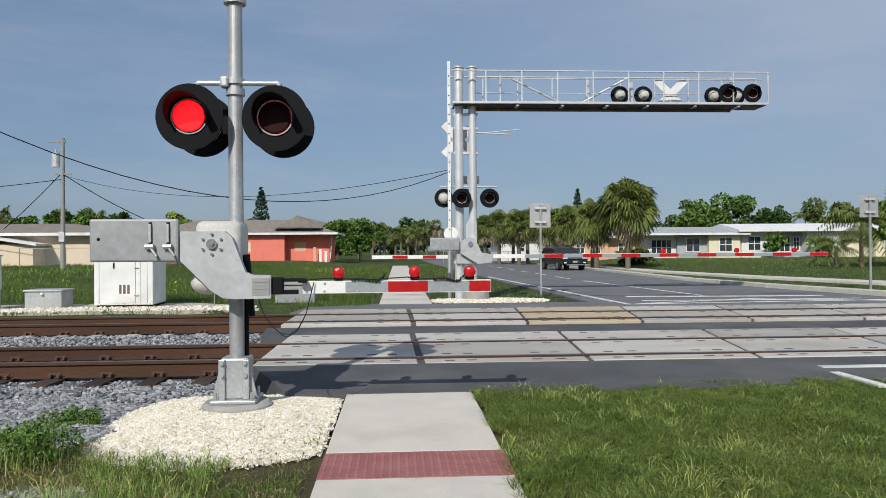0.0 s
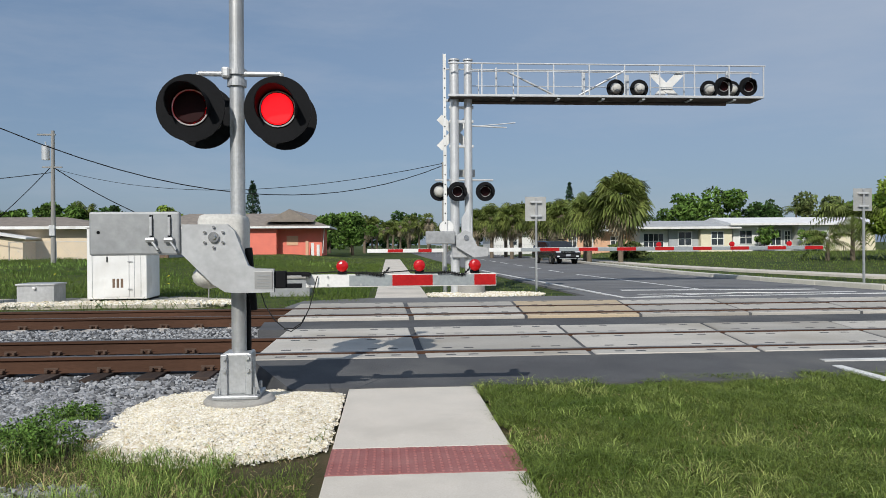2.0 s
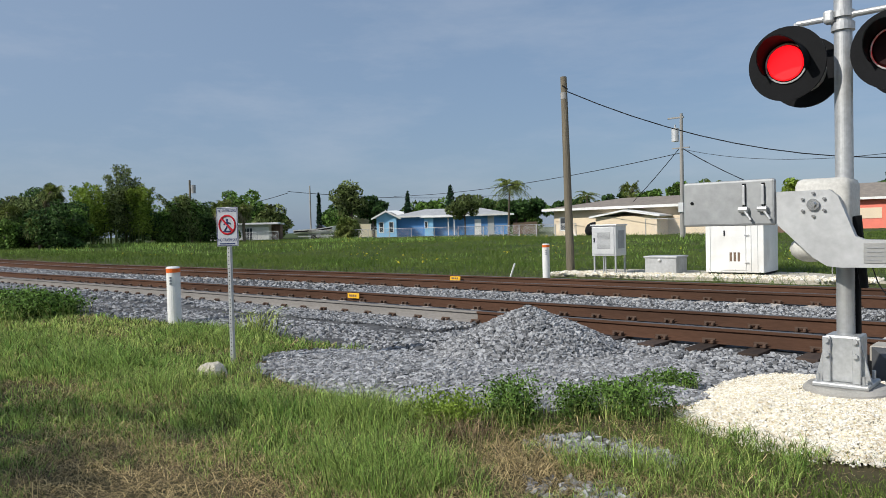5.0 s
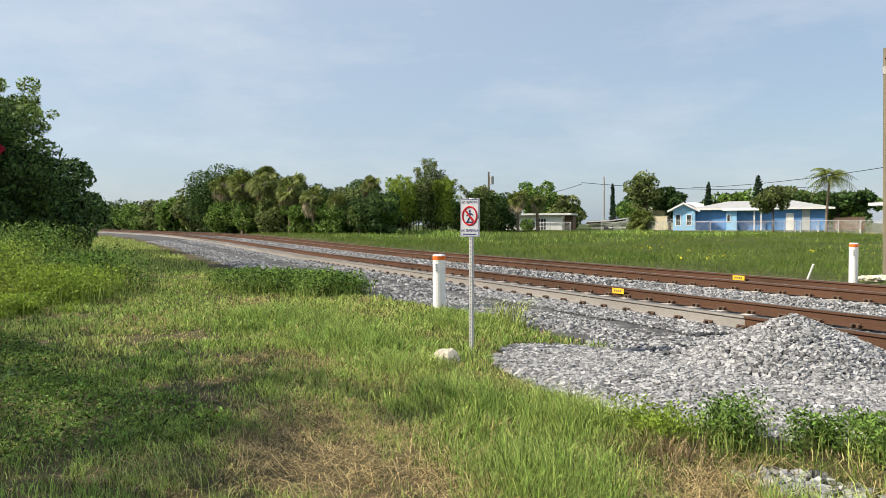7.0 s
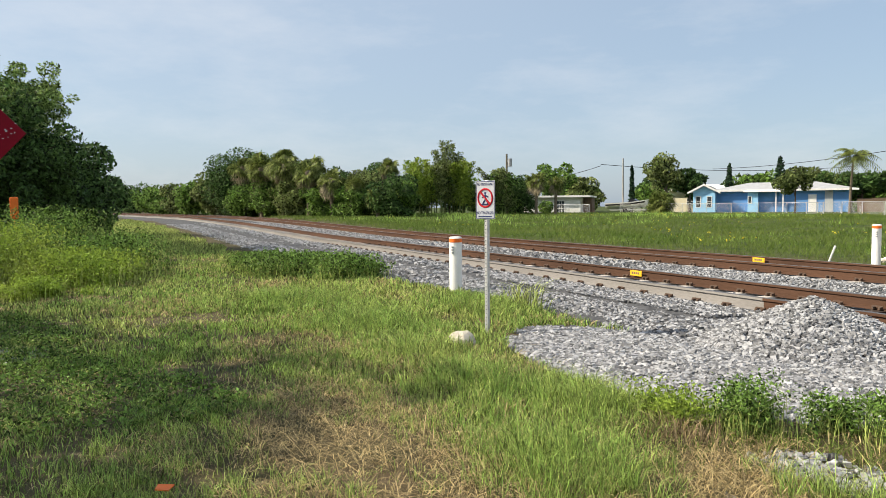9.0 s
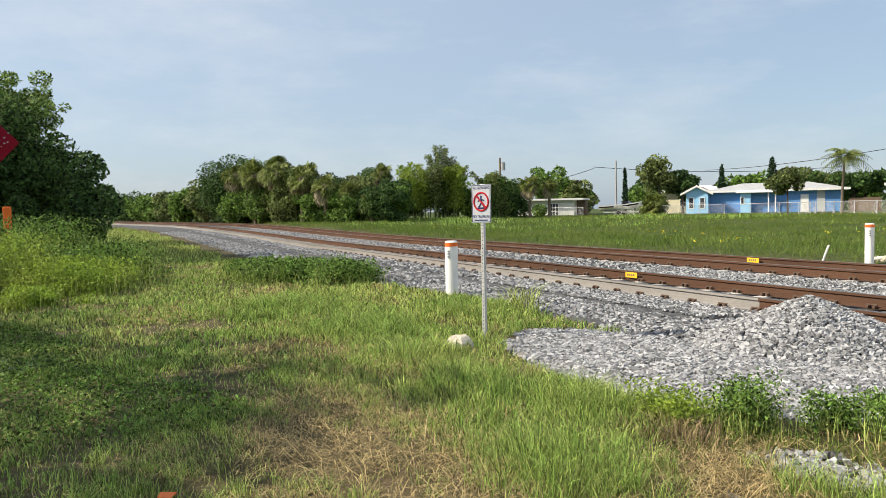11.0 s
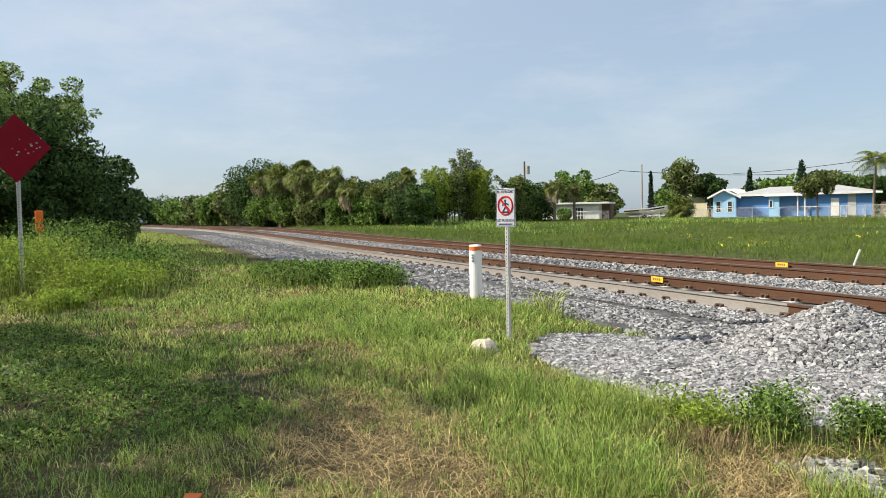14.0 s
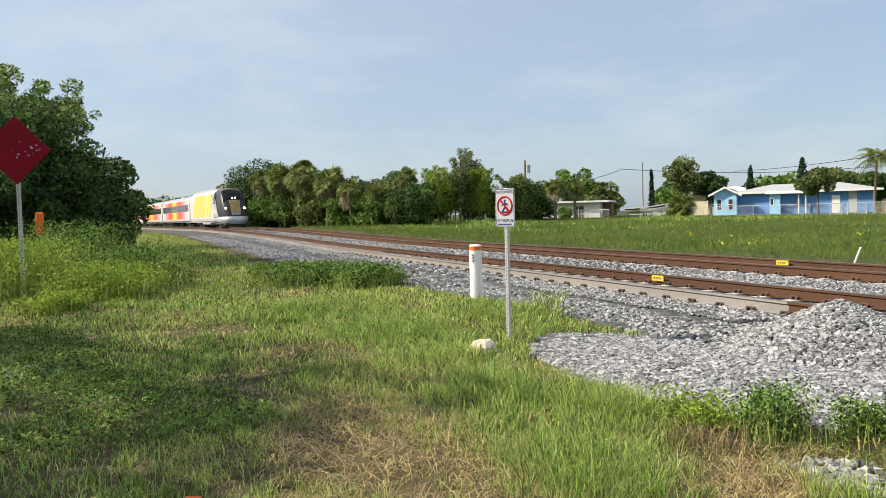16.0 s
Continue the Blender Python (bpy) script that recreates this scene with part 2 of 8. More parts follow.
M_lampglass = mat("headlamp_glass", (0.7, 0.72, 0.75), rough=0.1, bump=0)
M_tyre = mat("tyre", (0.02, 0.02, 0.02), rough=0.8, bump=0.2)
M_pink = mat("coral_wall", (0.78, 0.22, 0.16), (0.7, 0.2, 0.15), 0.85, scale=1.2, fine=30, bump=0.2)
M_cream_wall = mat("cream_wall", (0.72, 0.6, 0.44), (0.66, 0.55, 0.41), 0.85, scale=1.2, fine=30, bump=0.2)
M_blue_wall = mat("blue_wall", (0.11, 0.27, 0.55), (0.1, 0.24, 0.5), 0.8, scale=1.2, fine=30, bump=0.2)
M_blue_light = mat("light_blue_wall", (0.3, 0.58, 0.82), (0.27, 0.52, 0.77), 0.8, scale=1.2, fine=30, bump=0.2)
M_white_wall = mat("white_wall", (0.72, 0.72, 0.69), (0.65, 0.65, 0.62), 0.8, scale=1.2, fine=30, bump=0.2)
M_yellow_wall = mat("pale_yellow_wall", (0.74, 0.68, 0.5), (0.68, 0.62, 0.46), 0.8, scale=1.2, fine=30, bump=0.2)
M_grey_wall = mat("grey_wall", (0.42, 0.44, 0.45), (0.37, 0.39, 0.4), 0.8, scale=1.2, fine=30, bump=0.2)
M_peach_wall = mat("peach_wall", (0.68, 0.42, 0.27), (0.6, 0.38, 0.26), 0.8, scale=1.2, fine=30, bump=0.2)
M_brown_wood = mat("brown_boards", (0.2, 0.14, 0.1), (0.14, 0.1, 0.075), 0.85, scale=2, fine=30, bump=0.4, stretch=(6, 6, 0.4))
M_shingle = mat("shingle_roof", (0.27, 0.235, 0.2), (0.2, 0.175, 0.155), 0.9, scale=2, fine=18, bump=0.6)
M_greyroof = mat("grey_roof", (0.4, 0.41, 0.42), (0.33, 0.34, 0.35), 0.85, scale=1.5, fine=18, bump=0.4)
M_whiteroof = mat("white_roof", (0.75, 0.75, 0.74), (0.66, 0.66, 0.66), 0.7, scale=1.5, fine=18, bump=0.2)
M_bark = mat("bark", (0.13, 0.1, 0.075), (0.085, 0.068, 0.052), 0.95, scale=5, fine=25, bump=0.8, stretch=(3, 3, 0.5))
M_palmbark = mat("palm_bark", (0.2, 0.165, 0.12), (0.13, 0.105, 0.08), 0.95, scale=6, fine=20, bump=0.9, stretch=(1, 1, 3))
M_leaf = mat("green_leaf", (0.085, 0.165, 0.03), (0.14, 0.22, 0.05), 0.55, bump=0, island=1.0, leafy=0.25, scale=0.4)
M_leaf_dark = mat("dark_leaf", (0.04, 0.085, 0.024), (0.07, 0.125, 0.034), 0.6, bump=0, island=1.0, leafy=0.2, scale=0.4)
M_leaf_light = mat("yellow_green_leaf", (0.18, 0.28, 0.035), (0.26, 0.33, 0.06), 0.55, bump=0, island=0.6, leafy=0.35, scale=0.4)
M_leaf_olive = mat("olive_leaf", (0.11, 0.15, 0.045), (0.15, 0.18, 0.065), 0.6, bump=0, island=1.0, leafy=0.25, scale=0.4)
M_feathery = mat("feathery_leaf", (0.12, 0.2, 0.05), (0.21, 0.28, 0.09), 0.6, bump=0, island=1.0, leafy=0.3, scale=0.4)
M_palm = mat("palm_frond", (0.095, 0.135, 0.03), (0.16, 0.185, 0.05), 0.6, bump=0, island=0.8, leafy=0.25, scale=0.6)
M_palm_dry = mat("dry_frond", (0.33, 0.28, 0.19), (0.22, 0.185, 0.12), 0.8, bump=0, island=0.5, leafy=0.15, scale=0.6)
M_needle = mat("needle_tree", (0.018, 0.045, 0.022), (0.03, 0.06, 0.028), 0.7, bump=0, island=0.6, scale=0.4)
M_grass = mat("grass_blade", (0.23, 0.32, 0.075), (0.36, 0.39, 0.13), 0.6, bump=0, island=1.0, leafy=0.22, scale=0.7)
M_field = mat("field_blade", (0.075, 0.135, 0.022), (0.155, 0.2, 0.045), 0.7, bump=0, island=0.4, leafy=0.3, scale=0.25)
M_lawn = mat("lawn_blade", (0.1, 0.155, 0.028), (0.185, 0.235, 0.058), 0.6, bump=0, island=0.6, leafy=0.3, scale=0.9)
M_tuft = mat("green_tuft_blade", (0.15, 0.27, 0.055), (0.26, 0.36, 0.09), 0.6, bump=0, island=1.0, leafy=0.22, scale=1.3)
M_straw = mat("dry_grass", (0.47, 0.37, 0.19), (0.3, 0.235, 0.12), 0.8, bump=0, island=0.8, leafy=0.2, scale=0.8)
M_thatch = mat("dead_thatch", (0.32, 0.24, 0.135), (0.17, 0.13, 0.075), 0.9, bump=0, island=0.9, leafy=0.1, scale=1.1)
M_flower = mat("yellow_flower", (0.6, 0.52, 0.05), rough=0.7, bump=0)
M_train_yellow = mat("yellow_livery", (0.78, 0.56, 0.01), (0.72, 0.5, 0.01), 0.35, bump=0, coat=0.5)
M_train_silver = mat("silver_livery", (0.45, 0.46, 0.48), (0.4, 0.41, 0.43), 0.35, 0.3, bump=0, coat=0.3)
M_train_grey = mat("dark_grey_livery", (0.045, 0.048, 0.052), (0.035, 0.037, 0.04), 0.4, bump=0)
M_train_white = mat("white_livery", (0.52, 0.5, 0.5), (0.46, 0.44, 0.44), 0.4, bump=0)
M_train_yellow_pale = mat("pale_yellow_livery", (0.72, 0.62, 0.3), (0.66, 0.56, 0.25), 0.4, bump=0)
M_headlight = mat("train_headlight", (0.9, 0.9, 0.85), rough=0.2, bump=0, glow=(1.0, 0.96, 0.88, 4.0))

# ---- mesh helpers ----
def part(name, bm, material, parent=None, label="", smooth=False):
    """Links a bmesh as one mesh object under a thing or a part."""
    me = bpy.data.meshes.new(name)
    bm.normal_update()
    bm.to_mesh(me)
    bm.free()
    if smooth:
        me.polygons.foreach_set("use_smooth", [True] * len(me.polygons))
    me.materials.append(material)
    ob = new(name, me)
    if parent is not None:
        ob.parent = parent
    if label:
        ob["label"] = label
    return ob


def thing(name, label, category, x=0, y=0, z=0, rz=0, group="", kind=""):
    ob = new(name)
    ob.empty_display_size = 0.2
    ob.matrix_basis = pose(x, y, z, 0, 0, rz)
    return tagged(ob, label, category, group, kind)


def box(bm, x0, y0, z0, x1, y1, z1, bevel=0.0):
    r = bmesh.ops.create_cube(bm, size=1.0, matrix=Matrix.LocRotScale(((x0 + x1) / 2, (y0 + y1) / 2, (z0 + z1) / 2), None, (abs(x1 - x0), abs(y1 - y0), abs(z1 - z0))))
    if bevel:
        edges = list({e for v in r["verts"] for e in v.link_edges})
        bmesh.ops.bevel(bm, geom=edges, offset=bevel, segments=2, affect="EDGES", profile=0.5)
    return bm


def tube(bm, a, b, r0, r1=None, seg=12, caps=True):
    a, b = Vector(a), Vector(b)
    d = b - a
    m = Matrix.Translation((a + b) / 2) @ d.to_track_quat("Z", "Y").to_matrix().to_4x4()
    bmesh.ops.create_cone(bm, cap_ends=caps, segments=seg, radius1=r0, radius2=r0 if r1 is None else r1, depth=d.length, matrix=m)
    return bm


def ball(bm, c, r, sx=1, sy=1, sz=1, u=12, v=8):
    bmesh.ops.create_uvsphere(bm, u_segments=u, v_segments=v, radius=r, matrix=Matrix.LocRotScale(c, None, (sx, sy, sz)))
    return bm


def prism(bm, pts, axis, lo, hi):
    """A flat outline of (u, v) points pushed from lo to hi along an axis (x: u=y, v=z; y: u=x, v=z; z: u=x, v=y)."""
    def at(u, v, w):
        return {"x": (w, u, v), "y": (u, w, v), "z": (u, v, w)}[axis]
    a = [bm.verts.new(at(u, v, lo)) for u, v in pts]
    b = [bm.verts.new(at(u, v, hi)) for u, v in pts]
    n = len(pts)
    bm.faces.new(a)
    bm.faces.new(b[::-1])
    for i in range(n):
        bm.faces.new((a[i], b[i], b[(i + 1) % n], a[(i + 1) % n]))
    bmesh.ops.recalc_face_normals(bm, faces=bm.faces[:])
    return bm


def loft(bm, rings):
    vs = [[bm.verts.new(c) for c in r] for r in rings]
    for a, b in zip(vs[:-1], vs[1:]):
        for i in range(len(a)):
            j = (i + 1) % len(a)
            bm.faces.new((a[i], a[j], b[j], b[i]))
    bm.faces.new(vs[0][::-1])
    bm.faces.new(vs[-1])
    bmesh.ops.recalc_face_normals(bm, faces=bm.faces[:])
    return bm


def wire(name, pts, r, material, parent=None, label="", category=""):
    """A round cable through points."""
    cu = bpy.data.curves.new(name, "CURVE")
    cu.dimensions, cu.bevel_depth, cu.bevel_resolution = "3D", r, 1
    sp = cu.splines.new("POLY")
    sp.points.add(len(pts) - 1)
    for p, c in zip(sp.points, pts):
        p.co = (*c, 1)
    cu.materials.append(material)
    ob = new(name, cu)
    if parent is not None:
        ob.parent = parent
    return tagged(ob, label, category)


def sag(a, b, drop, n=14):
    a, b = Vector(a), Vector(b)
    return [a.lerp(b, i / n) - Vector((0, 0, 4 * drop * (i / n) * (1 - i / n))) for i in range(n + 1)]


def mesh_np(name, verts, faces, material, parent=None, label="", category="", kind="", smooth=False):
    """A mesh from numpy arrays; all faces have the same number of corners."""
    me = bpy.data.meshes.new(name)
    k = faces.shape[1]
    me.vertices.add(len(verts))
    me.vertices.foreach_set("co", verts.astype(np.float32).ravel())
    me.loops.add(faces.size)
    me.loops.foreach_set("vertex_index", faces.astype(np.int32).ravel())
    me.polygons.add(len(faces))
    me.polygons.foreach_set("loop_start", np.arange(0, faces.size, k, dtype=np.int32))
    me.polygons.foreach_set("loop_total", np.full(len(faces), k, dtype=np.int32))
    me.polygons.foreach_set("use_smooth", np.full(len(faces), smooth))
    me.update(calc_edges=True)
    me.materials.append(material)
    ob = new(name, me)
    if parent is not None:
        ob.parent = parent
    return tagged(ob, label, category, "", kind)


RNG = np.random.default_rng(7)


def smooth01(v):
    v = np.clip(v, 0, 1)
    return v * v * (3 - 2 * v)


def track_off(x):
    """Sideways swing of the track's middle line."""
    x = np.asarray(x, float)
    return np.where(x > -38, 0, np.where(x > -67, -((x + 38) ** 2) / 610, -1.38 - 0.095 * (-67 - x)))


def track_up(x):
    """Gentle rise of the line."""
    return 0.5 * smooth01((-np.asarray(x, float) - 30) / 50)


def gz(x, y):
    """Ground height."""
    x, y = np.asarray(x, float), np.asarray(y, float)
    z = np.where(y < 8, -0.02 - 0.05 * smooth01((-x - 3) / 4), -0.02)
    corridor = smooth01((y - 6.8) / 1.0) * smooth01((18.6 - y) / 0.8)
    z = z * (1 - corridor) + corridor * (-0.16)
    far = smooth01((y - 18) / 2) * 0.08 + 0.5 * smooth01((y - 24) / 34) * np.clip(smooth01((-x - 2) / 10) + smooth01((x - 15) / 10), 0, 1)
    z = z + far
    return z + track_up(x) * smooth01((30 - np.abs(y - 12)) / 20 + 0.4)


TABLE = RNG.uniform(0, 1, (5, 64, 64))


def vnoise(x, y, f, layer=0):
    """Smooth random field between 0 and 1, with f bumps to the metre."""
    u, v = np.asarray(x, float) * f + 17.3, np.asarray(y, float) * f + 5.1
    i, j = np.floor(u).astype(int), np.floor(v).astype(int)
    a, b = smooth01(u - i), smooth01(v - j)
    t = TABLE[layer]
    lo = t[i % 64, j % 64] * (1 - a) + t[(i + 1) % 64, j % 64] * a
    hi = t[i % 64, (j + 1) % 64] * (1 - a) + t[(i + 1) % 64, (j + 1) % 64] * a
    return lo * (1 - b) + hi * b


CHIP_V = np.array([(x, y, z) for x in (-1, 1) for y in (-1, 1) for z in (-1, 1)], float) * 0.34
CHIP_F = np.array([(0, 1, 3), (0, 3, 2), (4, 6, 7), (4, 7, 5), (0, 4, 5), (0, 5, 1), (2, 3, 7), (2, 7, 6), (0, 2, 6), (0, 6, 4), (1, 5, 7), (1, 7, 3)])


def stone_mesh(name, xs, ys, zs, sizes, material, parent=None, label="", category="", kind="stuff", flat=0.75):
    """Crushed stone: six-sided chips with pulled corners, each turned its own way."""
    n = len(xs)
    v = CHIP_V[None] * RNG.uniform(0.72, 1.3, (n, 8, 1)) + RNG.normal(0, 0.06, (n, 8, 3))
    v = v * RNG.uniform(0.7, 1.2, (n, 1, 3)) * sizes[:, None, None]
    for p, q in ((0, 1), (1, 2), (0, 1)):
        a = RNG.uniform(0, 6.28, n)[:, None]
        u, w = v[..., p].copy(), v[..., q].copy()
        v[..., p], v[..., q] = np.cos(a) * u - np.sin(a) * w, np.sin(a) * u + np.cos(a) * w
    v[..., 2] *= flat
    v = v + np.stack([xs, ys, zs], -1)[:, None, :]
    f = CHIP_F[None] + (np.arange(n) * 8)[:, None, None]
    return mesh_np(name, v.reshape(-1, 3), f.reshape(-1, 3), material, parent, label, category, kind)


def blades(name, xs, ys, zs, h, w, material, lean=0.35, parent=None, label="", category="", kind="stuff", far=False):
    """Grass: each blade a bent strip that narrows to its tip; far: a plain leaning strip."""
    n = len(xs)
    a, d = RNG.uniform(0, 6.28, n), RNG.uniform(0, 6.28, n)
    l = RNG.uniform(0.1, 1.0, n) * lean * h
    ux, uy = np.cos(a) * w / 2, np.sin(a) * w / 2
    lx, ly = np.cos(d) * l, np.sin(d) * l

    def row(hz, ll, ww):
        return np.stack([xs + lx * ll + ux * ww, ys + ly * ll + uy * ww, zs + h * hz * max(0.12, 1 - 0.25 * lean * ll)], -1)

    rows = [row(0, 0, -1), row(0, 0, 1), row(0.6, 0.35, 0.8), row(0.6, 0.35, -0.8), row(1, 1, 0)]
    tris = [(0, 1, 2), (0, 2, 3), (3, 2, 4)]
    if far:
        rows, tris = [row(0, 0, -1), row(0, 0, 1), row(1, 1, 0.25), row(1, 1, -0.25)], [(0, 1, 2), (0, 2, 3)]
    v = np.stack(rows, 1).reshape(-1, 3)
    base = (np.arange(n) * len(rows))[:, None]
    f = np.concatenate([base + np.array([t]) for t in tris], 0)
    return mesh_np(name, v, f, material, parent, label, category, kind)


def leaf_cloud(pts, size, up=0.3):
    """Small leaves as folded quads round the points: vertices and faces."""
    n = len(pts)
    nrm = RNG.normal(size=(n, 3)) + np.array([0, 0, up])
    nrm /= np.linalg.norm(nrm, axis=1, keepdims=True)
    t = np.cross(nrm, RNG.normal(size=(n, 3)))
    t /= np.linalg.norm(t, axis=1, keepdims=True) + 1e-9
    b = np.cross(nrm, t)
    s = (size * RNG.uniform(0.6, 1.4, n))[:, None]
    v = np.stack([pts - t * s, pts + b * s * 0.45 + nrm * s * 0.15, pts + t * s, pts - b * s * 0.45 + nrm * s * 0.15], 1).reshape(-1, 3)
    f = (np.arange(n) * 4)[:, None] + np.array([[0, 1, 2, 3]])
    return v, f


def blob_points(n, clumps):
    """Points near the surfaces of clumps (cx, cy, cz, rx, ry, rz)."""
    c = np.array(clumps, float)
    wgt = (c[:, 3] * c[:, 4]) ** 1.0
    k = RNG.choice(len(c), n, p=wgt / wgt.sum())
    u = RNG.normal(size=(n, 3))
    u /= np.linalg.norm(u, axis=1, keepdims=True)
    r = 1 - np.abs(RNG.normal(0, 0.22, n))
    return c[k, :3] + u * c[k, 3:] * np.clip(r, 0.1, 1.1)[:, None]

# ---- ground, road, tracks ----
def axis_lines(fine_lo, fine_hi, step, far):
    mid = np.arange(fine_lo, fine_hi + step / 2, step)
    grow = np.cumsum(step * 1.22 ** np.arange(1, 60))
    hi = fine_hi + grow
    lo = fine_lo - grow
    return np.concatenate([lo[lo > -far][::-1], mid, hi[hi < far]])


gx, gy = axis_lines(-20, 20, 0.5, 1800), axis_lines(-6, 40, 0.5, 1800)
GX, GY = np.meshgrid(gx, gy, indexing="ij")
GZ = gz(GX, GY) + 0.012 * np.sin(GX * 1.7 + np.cos(GY * 1.3)) * np.sin(GY * 1.1) * (np.abs(GX + 9) < 8)
GZ = np.where((GX > -1.6) & (GX < 40) & (GY > -10) & (GY < 60), GZ - 0.03, GZ)
gi = np.arange(len(gx) * len(gy)).reshape(len(gx), len(gy))
gf = np.stack([gi[:-1, :-1], gi[1:, :-1], gi[1:, 1:], gi[:-1, 1:]], -1).reshape(-1, 4)
ground = mesh_np("ground", np.stack([GX, GY, GZ], -1).reshape(-1, 3), gf, M_ground, None, "grass-covered sandy ground with dry brown patches", "ground", "structure", True)


def slab(name, pts, z0, z1, material, label, category="road", kind="structure", parent=None):
    ob = part(name, prism(bmesh.new(), pts, "z", z0, z1), material, parent)
    return tagged(ob, label, category, "", kind) if kind else ob


road = slab("road", [(5.0, -40), (13.6, -40), (13.6, 8.4), (5.0, 8.4)], -0.1, 0.05, M_asphalt, "grey asphalt road with white markings")
slab("road_far", [(4.9, 19.6), (13.9, 19.6), (12.9, 26), (12.35, 33), (12.7, 42), (13.1, 52), (13.4, 75), (13.4, 170), (3.0, 170), (3.6, 75), (4.2, 45), (4.5, 33)], -0.1, 0.085, M_asphalt, "grey asphalt road running straight past the crossing")
apron = slab("road_crossing", [(-1.3, 8.2), (16.5, 8.42), (16.5, 9.47), (-1.9, 9.47)], -0.15, 0.125, M_asphalt_new, "dark asphalt apron ramping up to the rails")
for v in apron.data.vertices:
    if v.co.z > 0 and v.co.y < 9:
        v.co.z = 0.022
slab("road_crossing_mid", [(-2.4, 12.67), (16.5, 12.67), (16.5, 13.9), (-2.5, 13.9)], -0.15, 0.125, M_asphalt_new, "dark asphalt strip between the two tracks")
slab("road_crossing_far", [(-2.6, 17.27), (16.5, 17.27), (16.5, 19.75), (-0.9, 19.75), (-2.4, 19.0)], -0.15, 0.11, M_asphalt, "grey asphalt apron behind the rails")
# black sheet that stands in for the shade in flangeways and panel gaps
slab("gap_shade_bed", [(-2.1, 9.47), (16.5, 9.47), (16.5, 17.3), (-2.1, 17.3)], -0.2, -0.02, M_black, "bed beneath the crossing panels, black as shade in the gaps")

# white markings on the road
def stripe(a, b, w, z, name="road_marking"):
    a, b = Vector((*a, 0)), Vector((*b, 0))
    n = (b - a).normalized().cross(Vector((0, 0, 1))) * w / 2
    return slab(name, [tuple((a - n)[:2]), tuple((b - n)[:2]), tuple((b + n)[:2]), tuple((a + n)[:2])], z - 0.02, z + 0.004, M_paint, "worn white painted road line", "road marking")


stripe((4.75, 9.0), (8.2, 8.98), 0.12, 0.086)
stripe((4.78, 9.0), (4.79, 7.9), 0.12, 0.058)
stripe((4.5, 39), (5.55, 18.8), 0.12, 0.112)
stripe((5.5, 18.8), (13.0, 19.4), 0.12, 0.112)
stripe((6.5, 22.1), (12.2, 21.6), 0.3, 0.086)
stripe((6.4, 20.3), (12.6, 20.4), 0.12, 0.086)
stripe((8.1, 33.5), (8.9, 22.3), 0.12, 0.086)
for ya in (36, 41.5, 47, 53, 59, 65):
    stripe((8.05, ya), (8.02, ya + 3.0), 0.12, 0.086)
stripe((5.6, 18.8), (9.3, 20.3), 0.1, 0.112)
stripe((9.3, 20.3), (13.4, 18.7), 0.1, 0.112)

# rails in lengths
RAIL_Y = (9.9, 11.44, 14.35, 15.88)
RAIL_Z = (0.15, 0.15, 0.2, 0.2)
PROFILE = [(-0.075, -0.19), (0.075, -0.19), (0.075, -0.178), (0.012, -0.155), (0.009, -0.05), (0.036, -0.038), (0.036, -0.004), (0.028, 0.0), (-0.028, 0.0), (-0.036, -0.004), (-0.036, -0.038), (-0.009, -0.05), (-0.012, -0.155), (-0.075, -0.178)]


def rail_piece(y, z, xs, material, parent):
    xs = np.asarray(xs, float)
    oy, oz = track_off(xs), track_up(xs)
    v = np.array([[(x, y + a + pu, z + b + pv) for pu, pv in PROFILE] for x, a, b in zip(xs, oy, oz)])
    k = len(PROFILE)
    idx = np.arange(len(xs) * k).reshape(len(xs), k)
    f = np.stack([idx[:-1], np.roll(idx[:-1], -1, 1), np.roll(idx[1:], -1, 1), idx[1:]], -1).reshape(-1, 4)
    ob = mesh_np("rail", v.reshape(-1, 3), f, material, parent)
    me = ob.data
    me.materials.append(M_rail_top)
    top = [i % k in (6, 7, 8) for i in range(len(f))]
    me.polygons.foreach_set("material_index", [1 if t else 0 for t in top])
    return ob


track_near = thing("railway_track", "near railway track with rusty steel rails on ties", "track", kind="structure")
track_far = thing("railway_track", "far railway track with rusty steel rails on concrete ties", "track", kind="structure")
left_xs = np.concatenate([np.arange(-230, -60, 5.0), np.arange(-60, -7, 4.0)])
for i, (y, z) in enumerate(zip(RAIL_Y, RAIL_Z)):
    tr = track_near if i < 2 else track_far
    rail_piece(y, z, np.append(left_xs, -7.4), M_rail_grey if i == 0 else M_rail_rust, tr)
    rail_piece(y, z, [-7.398, -5, -2.0], M_rail_rust, tr)
    rail_piece(y, z, [-1.998, 6, 16.5, 60], M_rail_rust, tr)

# ties, with clips at each rail seat
def tie_mesh(wood):
    bm = bmesh.new()
    if wood:
        box(bm, -0.115, -1.3, -0.17, 0.115, 1.3, 0.0, 0.012)
    else:
        prism(bm, [(-0.13, -0.2), (0.13, -0.2), (0.1, 0.0), (-0.1, 0.0)], "y", -1.28, 1.28)
    me = bpy.data.meshes.new("tie")
    bm.to_mesh(me)
    bm.free()
    me.materials.append(M_tie_wood if wood else M_tie)
    return me


def clip_mesh():
    bm = bmesh.new()
    for s in (-1, 1):
        for dx in (-0.05, 0.05):
            box(bm, dx - 0.02, s * 0.1 - 0.035, 0.0, dx + 0.02, s * 0.1 + 0.035, 0.045, 0.01)
        tube(bm, (-0.08, s * 0.09, 0.05), (0.08, s * 0.09, 0.05), 0.012, seg=6)
    me = bpy.data.meshes.new("clip")
    bm.to_mesh(me)
    bm.free()
    me.materials.append(M_clip)
    return me


